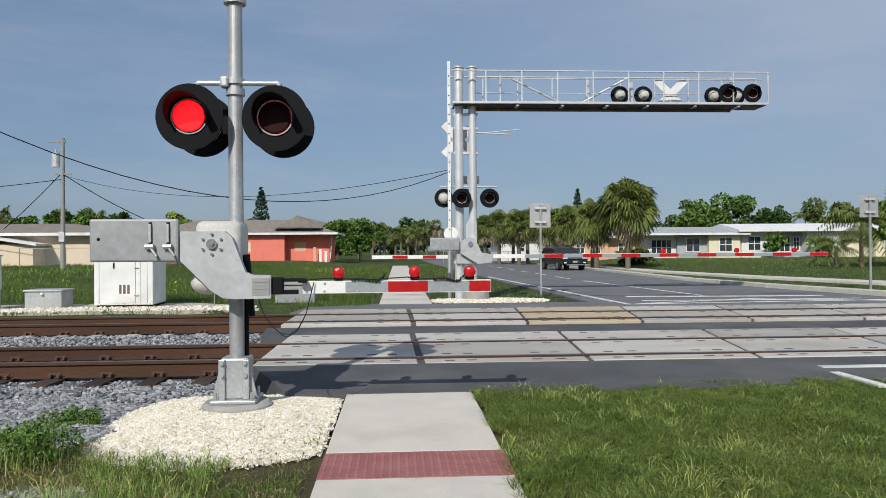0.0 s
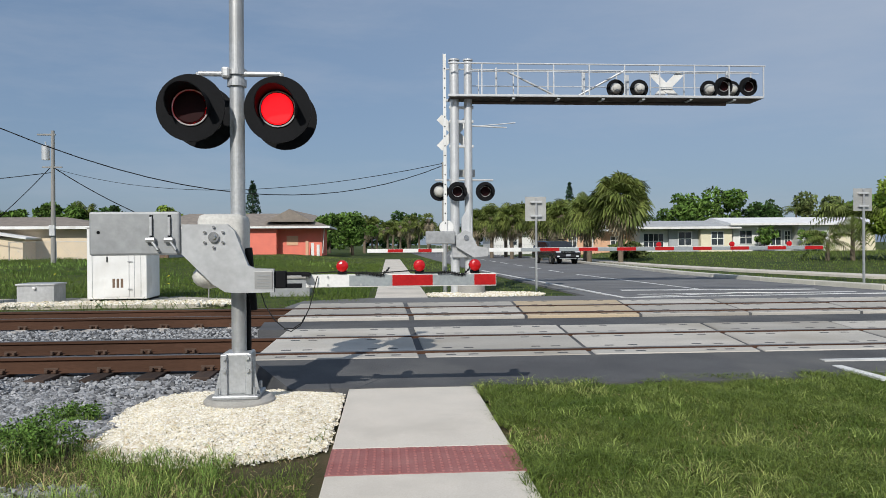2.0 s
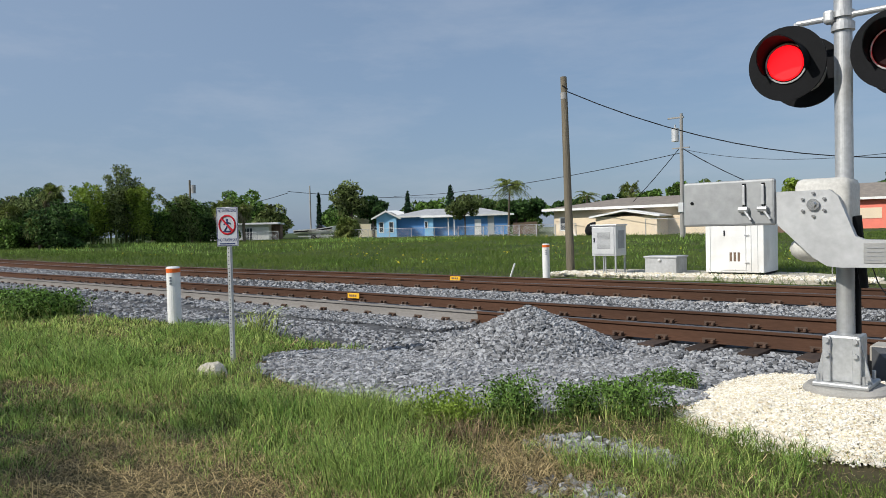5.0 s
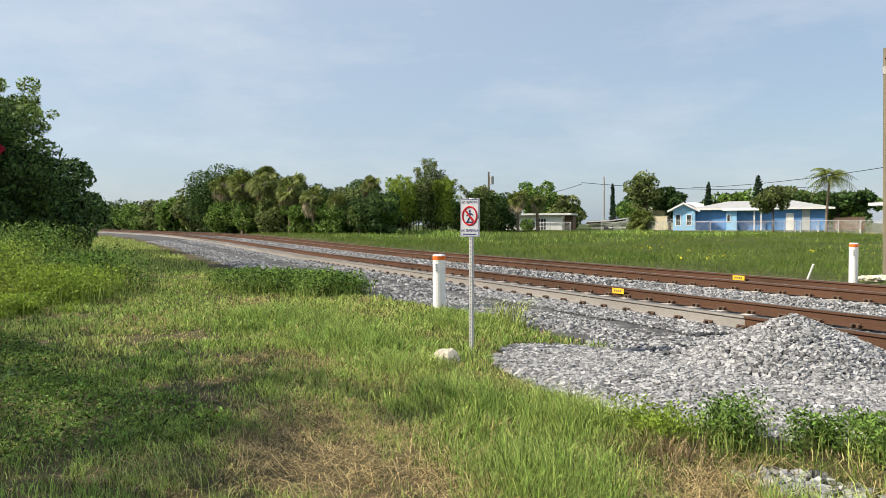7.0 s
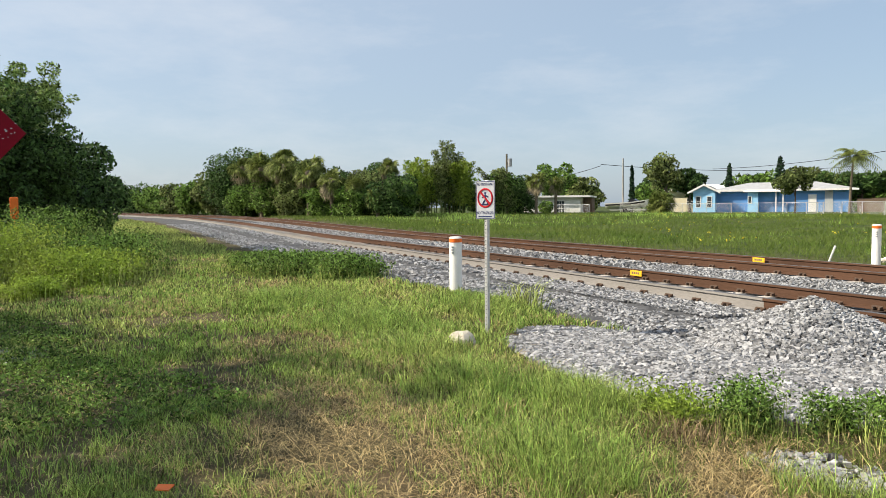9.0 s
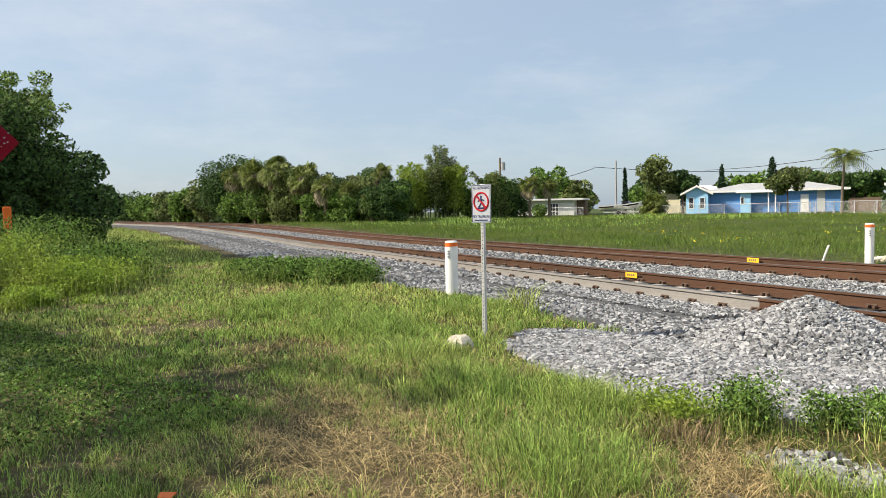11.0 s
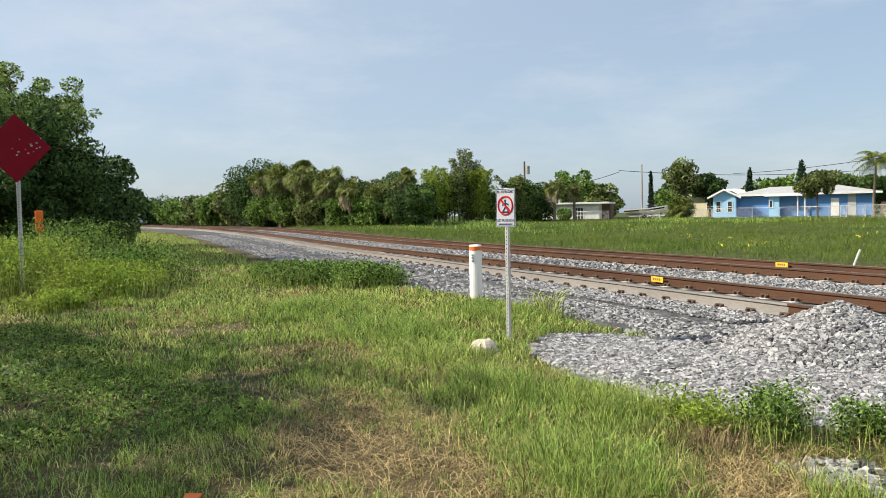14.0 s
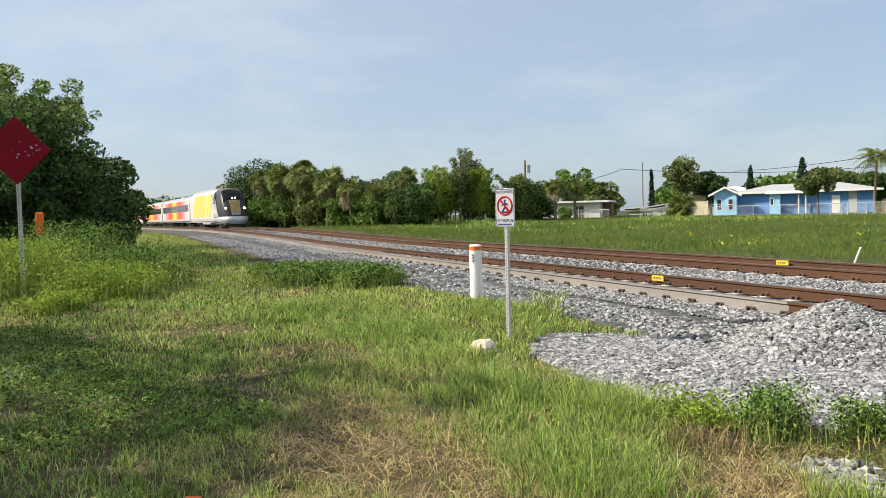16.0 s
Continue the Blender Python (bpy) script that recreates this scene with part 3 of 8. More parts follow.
TIE_W, TIE_C, CLIP = tie_mesh(True), tie_mesh(False), clip_mesh()
for tr, ym, zt, ra in ((track_near, 10.67, 0.15, (-0.77, 0.77)), (track_far, 15.115, 0.2, (-0.765, 0.765))):
    for k in range(110):
        x = -2.5 - 0.61 * k
        wood = x > -7 and tr is track_near
        ob = new("tie", TIE_W if wood else TIE_C)
        ob.parent = tr
        ob.location = (x, ym + float(track_off(x)), zt - 0.19 + float(track_up(x)))
        ob.rotation_euler = (0, 0, random.uniform(-0.01, 0.01))
        if k < 45:
            for r in ra:
                c = new("clip", CLIP)
                c.parent = tr
                c.location = (x, ym + r, zt - 0.185 + float(track_up(x)))

# ballast bed, coloured dark for the shade between its loose stones
bx = np.concatenate([np.arange(-235, -45, 4.0), np.arange(-45, -1.9, 0.35)])
SECT = [(6.9, -0.16), (7.5, -0.09), (8.2, -0.05), (8.9, -0.06), (9.4, -0.085), (9.8, -0.085), (10.7, -0.06), (11.5, -0.07), (12.0, -0.03), (12.9, -0.04), (13.7, -0.0), (14.3, -0.02), (15.1, -0.01), (15.9, -0.02), (16.5, 0.02), (17.2, -0.02), (18.2, -0.16)]
BV = np.array([[(x, y + o, z + u) for y, z in SECT] for x, o, u in zip(bx, track_off(bx), track_up(bx))])
BV[bx < -7.2, 3:6, 2] += 0.05
wide = 1.35 * smooth01((-bx - 17) / 9)
BV[:, 0, 1] -= wide
BV[:, 1, 1] -= wide * 0.85
BV[:, 2, 1] -= wide * 0.45
BV[..., 2] += RNG.uniform(-0.012, 0.012, BV.shape[:2])
bi = np.arange(BV.shape[0] * BV.shape[1]).reshape(BV.shape[:2])
bfc = np.stack([bi[:-1, :-1], bi[1:, :-1], bi[1:, 1:], bi[:-1, 1:]], -1).reshape(-1, 4)
ballast = mesh_np("gap_shade_ballast_bed", BV.reshape(-1, 3), bfc, M_bed_gap_shade, None, "bed of crushed grey ballast under the tracks, dark as gap shade", "ballast", "structure")


def ballast_z(y):
    return np.interp(y, [s[0] for s in SECT], [s[1] for s in SECT])


def grass_edge(x):
    """Where the verge grass ends towards the ballast."""
    x = np.asarray(x, float)
    return np.interp(x, (-26, -19, -15, -13.8, -12.4, -10.5, -8.3, -6.4, -5.0), (5.6, 6.4, 6.7, 6.85, 7.5, 7.9, 7.75, 7.3, 6.9)) + 0.14 * np.sin(x * 2.1) + 0.1 * np.sin(x * 5.3)


def strew(n, x0, x1, bands):
    """Points over the bands (y0, y1, weight) of the bed."""
    w = np.array([(b[1] - b[0]) * b[2] for b in bands])
    k = RNG.choice(len(bands), n, p=w / w.sum())
    lo, hi = np.array([b[0] for b in bands])[k], np.array([b[1] for b in bands])[k]
    return RNG.uniform(x0, x1, n), RNG.uniform(lo, hi)


sx, sy = strew(27000, -14, -2.1, [(7.0, 9.75, 1.0), (10.1, 11.2, 0.5), (11.6, 14.1, 0.8), (14.6, 15.7, 0.3), (16.1, 17.4, 0.4)])
ok_ = sy > grass_edge(sx) - 0.25
sx, sy = sx[ok_], sy[ok_]
stone_mesh("ballast_stones", sx, sy, ballast_z(sy) + 0.008 + 0.05 * ((sx < -7.2) & (sy > 8.7) & (sy < 9.9)), RNG.uniform(0.032, 0.07, len(sx)), M_stone, None, "loose crushed grey ballast stones", "stones")
sx, sy = strew(20000, -60, -14, [(5.7, 9.75, 1.0), (11.6, 14.1, 0.8), (16.1, 17.2, 0.3)])
ok_ = sy > grass_edge(sx) - 0.6
sx, sy = sx[ok_], sy[ok_]
stone_mesh("ballast_stones", sx, sy + track_off(sx), ballast_z(sy + 1.0 * smooth01((-sx - 17) / 9) * (sy < 8.5)) + 0.05 * ((sy > 8.7) & (sy < 9.9)) + 0.01 + track_up(sx), RNG.uniform(0.05, 0.11, len(sx)), M_stone, None, "loose crushed grey ballast stones", "stones")


# heap of spare ballast in front of the near rail
def heap_z(x, y):
    main = 0.46 * np.clip(1 - np.hypot((x + 5.35) / 1.15, (y - 8.35) / 1.25), 0, 1) ** 0.9
    apron = 0.085 * np.clip(1.25 - np.hypot((x + 5.3) / 2.2, (y - 6.5) / 1.1), 0, 1)
    apron2 = 0.075 * np.clip(1.2 - np.hypot((x + 4.1) / 1.6, (y - 7.2) / 1.35), 0, 1)
    return np.maximum(main, np.maximum(apron, apron2))


hx, hy = np.meshgrid(np.arange(-8, -2, 0.12), np.arange(5, 9.75, 0.12), indexing="ij")
hz = np.maximum(gz(hx, hy), np.where(hy > 6.9, ballast_z(hy), -9)) - 0.03 + heap_z(hx, hy) * 1.15
hi_ = np.arange(hx.size).reshape(hx.shape)
hf = np.stack([hi_[:-1, :-1], hi_[1:, :-1], hi_[1:, 1:], hi_[:-1, 1:]], -1).reshape(-1, 4)
hk = (heap_z(hx, hy)[:-1, :-1] > 0.03).ravel()
# sheet under the heap stones, its dark colour carrying the shade between them
heap = mesh_np("gravel_heap", np.stack([hx, hy, hz], -1).reshape(-1, 3), hf[hk], M_bed_gap_shade, None, "heap of crushed grey stone piled beside the rail", "gravel heap", "stuff")
px_, py_ = RNG.uniform(-8, -2, 56000), RNG.uniform(5, 9.7, 56000)
ok_ = heap_z(px_, py_) > 0.004 + 0.03 * vnoise(px_, py_, 3.0, 1) * RNG.uniform(0.3, 1.2, len(px_))
px_, py_ = px_[ok_], py_[ok_]
pz_ = np.maximum(gz(px_, py_), np.where(py_ > 6.9, ballast_z(py_), -9)) - 0.01 + heap_z(px_, py_) * 1.15
stone_mesh("heap_stones", px_, py_, pz_, RNG.uniform(0.032, 0.07, len(px_)), M_stone, heap)

# bare stony patches in the near grass
for cx, cy, rx, ry, n in ((-2.5, 5.1, 0.55, 0.32, 380), (-8.6, 0.7, 0.5, 0.35, 140), (-2.2, 4.4, 0.4, 0.2, 90)):
    a, r = RNG.uniform(0, 6.28, n), np.sqrt(RNG.uniform(0, 1, n))
    xs, ys = cx + rx * r * np.cos(a), cy + ry * r * np.sin(a)
    stone_mesh("ground_stones", xs, ys, gz(xs, ys) + 0.01, RNG.uniform(0.03, 0.07, n), M_stone, None, "scattered grey stones lying in the grass", "stones")

# white gravel round the near mast
def mound_z(x, y):
    d = (np.abs((x + 1.66) / 1.08) ** 3 + np.abs((y - 7.12) / 1.38) ** 3) ** (1 / 3) + 0.12 * (vnoise(x, y, 2.2, 1) - 0.5)
    return 0.085 * smooth01((1.06 - d) / 0.75)


mx, my = np.meshgrid(np.arange(-3.0, -0.75, 0.07), np.arange(5.5, 8.7, 0.07), indexing="ij")
mz = -0.042 + mound_z(mx, my) * 1.25
mi = np.arange(mx.size).reshape(mx.shape)
mf = np.stack([mi[:-1, :-1], mi[1:, :-1], mi[1:, 1:], mi[:-1, 1:]], -1).reshape(-1, 4)
mk_ = (mound_z(mx, my)[:-1, :-1] > 0.004).ravel()
mound = mesh_np("white_gravel_bed", np.stack([mx, my, mz], -1).reshape(-1, 3), mf[mk_], M_pebble_bed, None, "mound of white limestone gravel round the signal mast", "gravel", "stuff")
px_, py_ = RNG.uniform(-3.0, -0.74, 56000), RNG.uniform(5.4, 8.7, 56000)
ok_ = (mound_z(px_, py_) > 0.003 * RNG.uniform(0.2, 2.5, 56000)) & ((px_ < -0.78) | (RNG.uniform(0, 1, 56000) < 0.3))
px_, py_ = px_[ok_], py_[ok_]
stone_mesh("white_pebbles", px_, py_, mound_z(px_, py_) * 1.25 - 0.03, RNG.uniform(0.011, 0.028, len(px_)), M_pebble, mound)

# sidewalk with the tactile strip
sidewalk = thing("pavement", "pale concrete sidewalk slabs leading to the crossing", "sidewalk", kind="structure")
for y0, y1 in ((5.992, 8.4), (3.9, 5.368), (2.4, 3.894), (0.9, 2.394), (-0.6, 0.894), (-2.1, -0.606)):
    part("slab", box(bmesh.new(), -0.77 if y0 > 6 else -0.72, y0, -0.1, 0.67 if y0 > 6 else 0.57, y1, 0.012, 0.012), M_walk, sidewalk)
tact = part("tactile_strip", box(bmesh.new(), -0.72, 5.374, -0.1, 0.58, 5.986, 0.012, 0.004), M_tactile, sidewalk, "dull red tactile paving strip with raised domes")
bm = bmesh.new()
for i in range(23):
    for j in range(10):
        bmesh.ops.create_cone(bm, cap_ends=True, segments=8, radius1=0.014, radius2=0.009, depth=0.008, matrix=Matrix.Translation((-0.69 + 0.056 * i, 5.405 + 0.061 * j, 0.015)))
part("domes", bm, M_tactile, tact)
far_walk = thing("pavement", "pale concrete sidewalk running on behind the crossing", "sidewalk", kind="structure")
for k in range(34):
    y0 = 19.78 + 1.5 * k
    z = float(gz(-0.5, y0 + 0.7)) + 0.03
    part("slab", box(bmesh.new(), -0.68, y0, z - 0.1, 0.7, y0 + 1.488, z + 0.01), M_walk, far_walk)

# kerb of the right-hand road side
kerb = thing("kerb", "pale concrete kerb along the road", "kerb", kind="structure")
KP = [(15.9, 19.0), (14.0, 21.3), (13.0, 26.5), (12.4, 33), (12.75, 42), (13.0, 50), (13.35, 60), (13.4, 80)]
for a, b in zip(KP[:-1], KP[1:]):
    n = max(1, round((Vector(b) - Vector(a)).length / 3))
    for i in range(n):
        p, q = Vector(a).lerp(Vector(b), i / n), Vector(a).lerp(Vector(b), (i + 0.985) / n)
        s = (q - p).normalized()
        s = Vector((s.y, -s.x)) * 0.55
        part("kerbstone", prism(bmesh.new(), [tuple(p), tuple(q), tuple(q + s), tuple(p + s)], "z", -0.05, 0.2), M_kerb, kerb)
slab("sidewalk_right", [(15.2, 47), (16.4, 36), (18.2, 28), (22, 21.5), (23.6, 22.5), (19.8, 29), (17.9, 36.5), (16.7, 47), (17.2, 75), (15.6, 75)], -0.05, 0.135, M_walk, "pale concrete path across the lawn", "sidewalk")

# crossing panels
crossing = thing("crossing_surface", "concrete crossing panels laid between the rails", "crossing", kind="structure")
FAR_ENDS = [-1.95, 0.04, 2.45, 4.87, 7.08, 9.35, 11.65, 13.95, 16.3]
NEAR_ENDS = [-1.95, 0.09, 2.16, 4.28, 6.35, 8.5, 10.7, 12.9, 15.1]
for (ya, yb), rows, zt in (((9.48, 12.65), ((9.48, 9.82), (9.985, 11.355), (11.525, 12.65)), 0.135), ((13.92, 17.25), ((13.92, 14.27), (14.43, 15.795), (15.965, 17.25)), 0.18)):
    for y0, y1 in rows:
        lo, hi = [[n + (f - n) * (y - ya) / (yb - ya) for n, f in zip(NEAR_ENDS, FAR_ENDS)] for y in (y0, y1)]
        part("joint_filler", prism(bmesh.new(), [(lo[0] + 0.1, y0 + 0.02), (lo[8] - 0.1, y0 + 0.02), (hi[8] - 0.1, y1 - 0.02), (hi[0] + 0.1, y1 - 0.02)], "z", -0.08, zt - 0.014), M_asphalt_new, crossing)
        for i in range(8):
            dz = random.uniform(-0.005, 0.005)
            tan = zt > 0.15 and i == 2
            sh = -0.35 if (zt > 0.15 and i == 0) else 0
            g0, g1 = (0.045 if i == 1 else 0.028), (0.045 if i == 0 else 0.028)
            bm = prism(bmesh.new(), [(lo[i] + g0 + sh, y0), (lo[i + 1] - g1, y0), (hi[i + 1] - g1, y1), (hi[i] + g0 + sh, y1)], "z", -0.1, zt + dz)
            bmesh.ops.bevel(bm, geom=bm.edges[:], offset=0.012, segments=1, affect="EDGES")
            part("panel", bm, M_panel_tan if tan else M_panel, crossing)
            slots = [0.5 * (y0 + y1)] if y1 - y0 < 0.6 else [y0 + 0.2, y1 - 0.2]
            bm = bmesh.new()
            for yy in slots:
                k = (yy - y0) / (y1 - y0)
                xa, xb = lo[i] + (hi[i] - lo[i]) * k, lo[i + 1] + (hi[i + 1] - lo[i + 1]) * k
                for f in (0.16, 0.3, 0.7, 0.84):
                    xx = xa + (xb - xa) * f + random.uniform(-0.03, 0.03)
                    box(bm, xx - 0.06, yy - 0.03, zt - 0.03, xx + 0.06, yy + 0.03, zt + dz + 0.003)
            part("lifting_slot", bm, M_asphalt_new, crossing)

# ---- signals ----
LAMPS = []


def signal_lamp(parent, x, y, z, face, r=0.29, turning=False):
    """A round flasher: black background disc, hood, rim, lens and the casing behind. face -1 looks to -y, 1 to +y."""
    s = face
    lamp = part("lamp", tube(bmesh.new(), (x, y - 0.012 * s, z), (x, y + 0.012 * s, z), r, seg=40), M_black, parent, "flashing light with black background disc")
    body = bmesh.new()
    tube(body, (x, y - 0.012 * s, z), (x, y - 0.13 * s, z), 0.17, 0.13, seg=20)
    ball(body, (x, y - 0.13 * s, z), 0.13, 1, 0.6, 1)
    part("casing", body, M_cream, lamp, smooth=True)
    k = r / 0.29
    ring = bmesh.new()
    for i in range(24):
        a, b = i * math.tau / 24, (i + 1) * math.tau / 24
        tube(ring, (x + 0.152 * k * math.cos(a), y + 0.02 * s, z + 0.152 * k * math.sin(a)), (x + 0.152 * k * math.cos(b), y + 0.02 * s, z + 0.152 * k * math.sin(b)), 0.007, seg=5)
    part("rim", ring, M_alu, lamp, "bright metal lens rim")
    hood = bmesh.new()
    n = 22
    for i in range(n):
        a, b = math.radians(-25 + 230 * i / n), math.radians(-25 + 230 * (i + 1) / n)
        def length(t):
            return (0.10 + 0.20 * max(0.0, math.sin(max(0.0, min(math.pi, (t + 0.44) * 180 / 230))))) * k
        pa, pb = (math.cos(a), math.sin(a)), (math.cos(b), math.sin(b))
        quad = []
        for rr in (0.175 * k, 0.168 * k):
            quad.append([hood.verts.new((x + rr * p[0], yy, z + rr * p[1])) for p, yy in ((pa, y + 0.01 * s), (pb, y + 0.01 * s), (pb, y + s * length(b)), (pa, y + s * length(a)))])
        hood.faces.new(quad[0])
        hood.faces.new(quad[1][::-1])
        hood.faces.new((quad[0][2], quad[0][3], quad[1][3], quad[1][2]))
    bmesh.ops.remove_doubles(hood, verts=hood.verts[:], dist=0.0005)
    part("hood", hood, M_black, lamp, smooth=True)
    if turning:
        drum = new("lens")
        drum.parent = lamp
        drum.location = (x, y + 0.03 * s, z)
        bm = bmesh.new()
        tube(bm, (0, 0.001, 0), (0, 0.006, 0), 0.138 * k, 0.128 * k, seg=28)
        lit = part("lit_face", bm, M_lens_on, drum, "glowing red lens")
        bm = bmesh.new()
        tube(bm, (0, -0.001, 0), (0, -0.006, 0), 0.138 * k, 0.128 * k, seg=28)
        part("dark_face", bm, M_lens_off, drum, "unlit dark red lens")
        LAMPS.append(drum)
    else:
        part("lens", tube(bmesh.new(), (x, y + 0.014 * s, z), (x, y + 0.022 * s, z), 0.15 * k, 0.14 * k, seg=28), M_lens_off, lamp, "unlit dark red lens")
    return lamp


def bolts(parent, material, pts, y, r=0.012, depth=0.02):
    for x, z in pts:
        part("bolt", tube(bmesh.new(), (x, y, z), (x, y - depth, z), r, seg=6), material, parent)


MX, MY = -1.645, 7.4
mast = thing("crossing_signal", "galvanised signal mast with flashing lights and a lowered gate", "crossing signal")
bm = bmesh.new()
tube(bm, (MX, MY, -0.1), (MX, MY, 0.1), 0.33, 0.31, seg=36)
tube(bm, (MX, MY, 0.1), (MX, MY, 0.13), 0.31, 0.28, seg=36)
part("foundation", bm, M_concrete, mast, "round grey concrete footing")
bm = bmesh.new()
box(bm, MX - 0.2, MY - 0.2, 0.13, MX + 0.2, MY + 0.2, 0.165, 0.01)
box(bm, MX - 0.125, MY - 0.125, 0.165, MX + 0.125, MY + 0.125, 0.53, 0.02)
for dx in (-0.105, 0.105):
    box(bm, MX + dx - 0.03, MY - 0.15, 0.165, MX + dx + 0.03, MY - 0.12, 0.52, 0.008)
for s in (-1, 1):
    prism(bm, [(MX + s * 0.2, 0.165), (MX + s * 0.12, 0.165), (MX + s * 0.12, 0.5)], "y", MY - 0.1, MY - 0.076)
base = part("base_casting", bm, M_galv, mast, "bolted galvanised base casting")
bolts(base, M_galv, [(MX - 0.1, 0.49), (MX + 0.1, 0.49), (MX - 0.1, 0.38), (MX + 0.1, 0.38)], MY - 0.15, 0.02, 0.025)
for dx, dy in ((-0.16, -0.16), (0.16, -0.16), (-0.16, 0.16), (0.16, 0.16)):
    part("anchor_bolt", tube(bmesh.new(), (MX + dx, MY + dy, 0.1), (MX + dx, MY + dy, 0.23), 0.014, seg=8), M_galv, base)
part("pole", tube(bmesh.new(), (MX, MY, 0.17), (MX, MY, 3.72), 0.066, 0.064, seg=28), M_galv, mast, smooth=False)
bm = bmesh.new()
tube(bm, (MX, MY, 3.72), (MX, MY, 3.76), 0.10, seg=20)
box(bm, MX - 0.1, MY - 0.03, 3.76, MX + 0.1, MY + 0.03, 3.8, 0.01)
part("cap", bm, M_galv, mast)
part("conduit", tube(bmesh.new(), (MX + 0.075, MY + 0.06, 0.2), (MX + 0.075, MY + 0.06, 1.3), 0.022, seg=10), M_black, mast)
bm = bmesh.new()
tube(bm, (MX - 0.33, MY - 0.02, 3.0), (MX + 0.39, MY - 0.02, 3.0), 0.024, seg=12)
for s in (-1, 1):
    xl = -1.98 if s < 0 else -1.25
    tube(bm, (xl, MY - 0.02, 3.0), (xl, 7.3, 2.86), 0.022, seg=10)
    tube(bm, (xl, MY - 0.02, 3.0), (xl, 7.56, 2.86), 0.022, seg=10)
part("crossarm", bm, M_galv, mast)
bm = bmesh.new()
box(bm, MX - 0.12, MY - 0.1, 2.95, MX - 0.045, MY - 0.0, 3.05, 0.02)
tube(bm, (MX, MY, 2.89), (MX, MY, 2.95), 0.085, seg=20)
tube(bm, (MX, MY, 2.99), (MX, MY, 3.04), 0.085, seg=20)
part("junction_box", bm, M_galv, mast)
lamp_l = signal_lamp(mast, -1.995, 7.18, 2.66, -1, turning=True)
lamp_r = signal_lamp(mast, -1.255, 7.18, 2.65, -1, turning=True)
signal_lamp(mast, -1.995, 7.66, 2.66, 1)
signal_lamp(mast, -1.255, 7.66, 2.65, 1)

# gate mechanism, counterweight and arm
mech = part("gate_mechanism", prism(bmesh.new(), [(-2.06, 1.655), (-1.68, 1.655), (-1.62, 1.6), (-1.505, 1.30), (-1.45, 1.275), (-1.29, 1.27), (-1.29, 1.07), (-1.6, 1.065), (-1.7, 1.075), (-1.8, 1.14), (-2.06, 1.40)], "y", 7.1, 7.17), M_cast, mast, "grey cast gate mechanism housing")
bm = bmesh.new()
box(bm, -1.96, 7.175, 1.3, -1.56, 7.56, 1.75, 0.06)
ball(bm, (-1.9, 7.42, 1.2), 0.14, 1.1, 1.4, 0.8)
part("motor_case", bm, M_cream, mech, "cream rounded motor case", True)
bm = bmesh.new()
tube(bm, (-1.79, 7.1, 1.545), (-1.79, 7.08, 1.545), 0.045, seg=24)
tube(bm, (-1.79, 7.08, 1.545), (-1.79, 7.05, 1.545), 0.022, seg=12)
part("hub", bm, M_chrome, mech, "bright shaft hub")
bolts(mech, M_chrome, [(-1.79 + 0.088 * math.cos(math.radians(30 + 60 * i)), 1.545 + 0.088 * math.sin(math.radians(30 + 60 * i))) for i in range(6)], 7.1)
part("data_plate", box(bmesh.new(), -1.45, 7.093, 1.1, -1.3, 7.099, 1.25, 0.002), M_galv, mech, "embossed plate")
bm = bmesh.new()
for k in range(4):
    box(bm, -1.43, 7.089, 1.12 + 0.03 * k, -1.33 + 0.012 * (k % 2), 7.0925, 1.128 + 0.03 * k)
part("plate_text_bars", bm, M_plate, mech)
cw = part("counterweight", box(bmesh.new(), -2.82, 7.085, 1.395, -2.07, 7.145, 1.765, 0.018), M_plate, mast, "dark grey counterweight plate with two slots")
for xs in (-2.305, -2.155):
    part("slot", box(bmesh.new(), xs - 0.014, 7.079, 1.53, xs + 0.014, 7.0835, 1.735, 0.002), M_black, cw)
    bm = bmesh.new()
    box(bm, xs - 0.012, 7.06, 1.56, xs + 0.012, 7.078, 1.72, 0.004)
    tube(bm, (xs - 0.035, 7.06, 1.525), (xs + 0.035, 7.06, 1.525), 0.024, seg=8)
    tube(bm, (xs, 7.055, 1.53), (xs + 0.06, 7.05, 1.44), 0.012, seg=8)
    part("clamp", bm, M_galv, cw)
part("hole", tube(bmesh.new(), (-2.74, 7.084, 1.59), (-2.74, 7.081, 1.59), 0.014, seg=10), M_black, cw)
bm = bmesh.new()
box(bm, -1.29, 7.13, 1.1, -1.19, 7.22, 1.25, 0.01)
box(bm, -1.19, 7.15, 1.1, -1.06, 7.19, 1.14, 0.006)
box(bm, -1.19, 7.15, 1.21, -1.0, 7.19, 1.24, 0.006)
box(bm, -1.06, 7.14, 1.2, -0.99, 7.3, 1.23, 0.005)
part("breakaway_bracket", bm, M_black, mast)
part("hose", tube(bmesh.new(), (-1.55, 7.3, 1.45), (-1.5, 7.34, 0.9), 0.045, 0.03, seg=10), M_black, mast)
arm = part("gate_arm", box(bmesh.new(), -1.035, 7.245, 1.098, 0.655, 7.275, 1.212, 0.004), M_white, mast, "short gate arm with red and grey reflective stripes")
for xa, xb, m in ((-0.655, -0.275, M_grey_sheet), (-0.275, 0.085, M_red_sheet), (0.085, 0.455, M_grey_sheet), (0.455, 0.65, M_red_sheet)):
    part("stripe", box(bmesh.new(), xa + 0.001, 7.2415, 1.108, xb - 0.001, 7.2455, 1.202), m, arm)
bolts(arm, M_galv, [(-1.0, 1.19), (-1.0, 1.12), (-0.84, 1.19), (-0.84, 1.12), (-0.55, 1.12)], 7.2445, 0.011, 0.008)
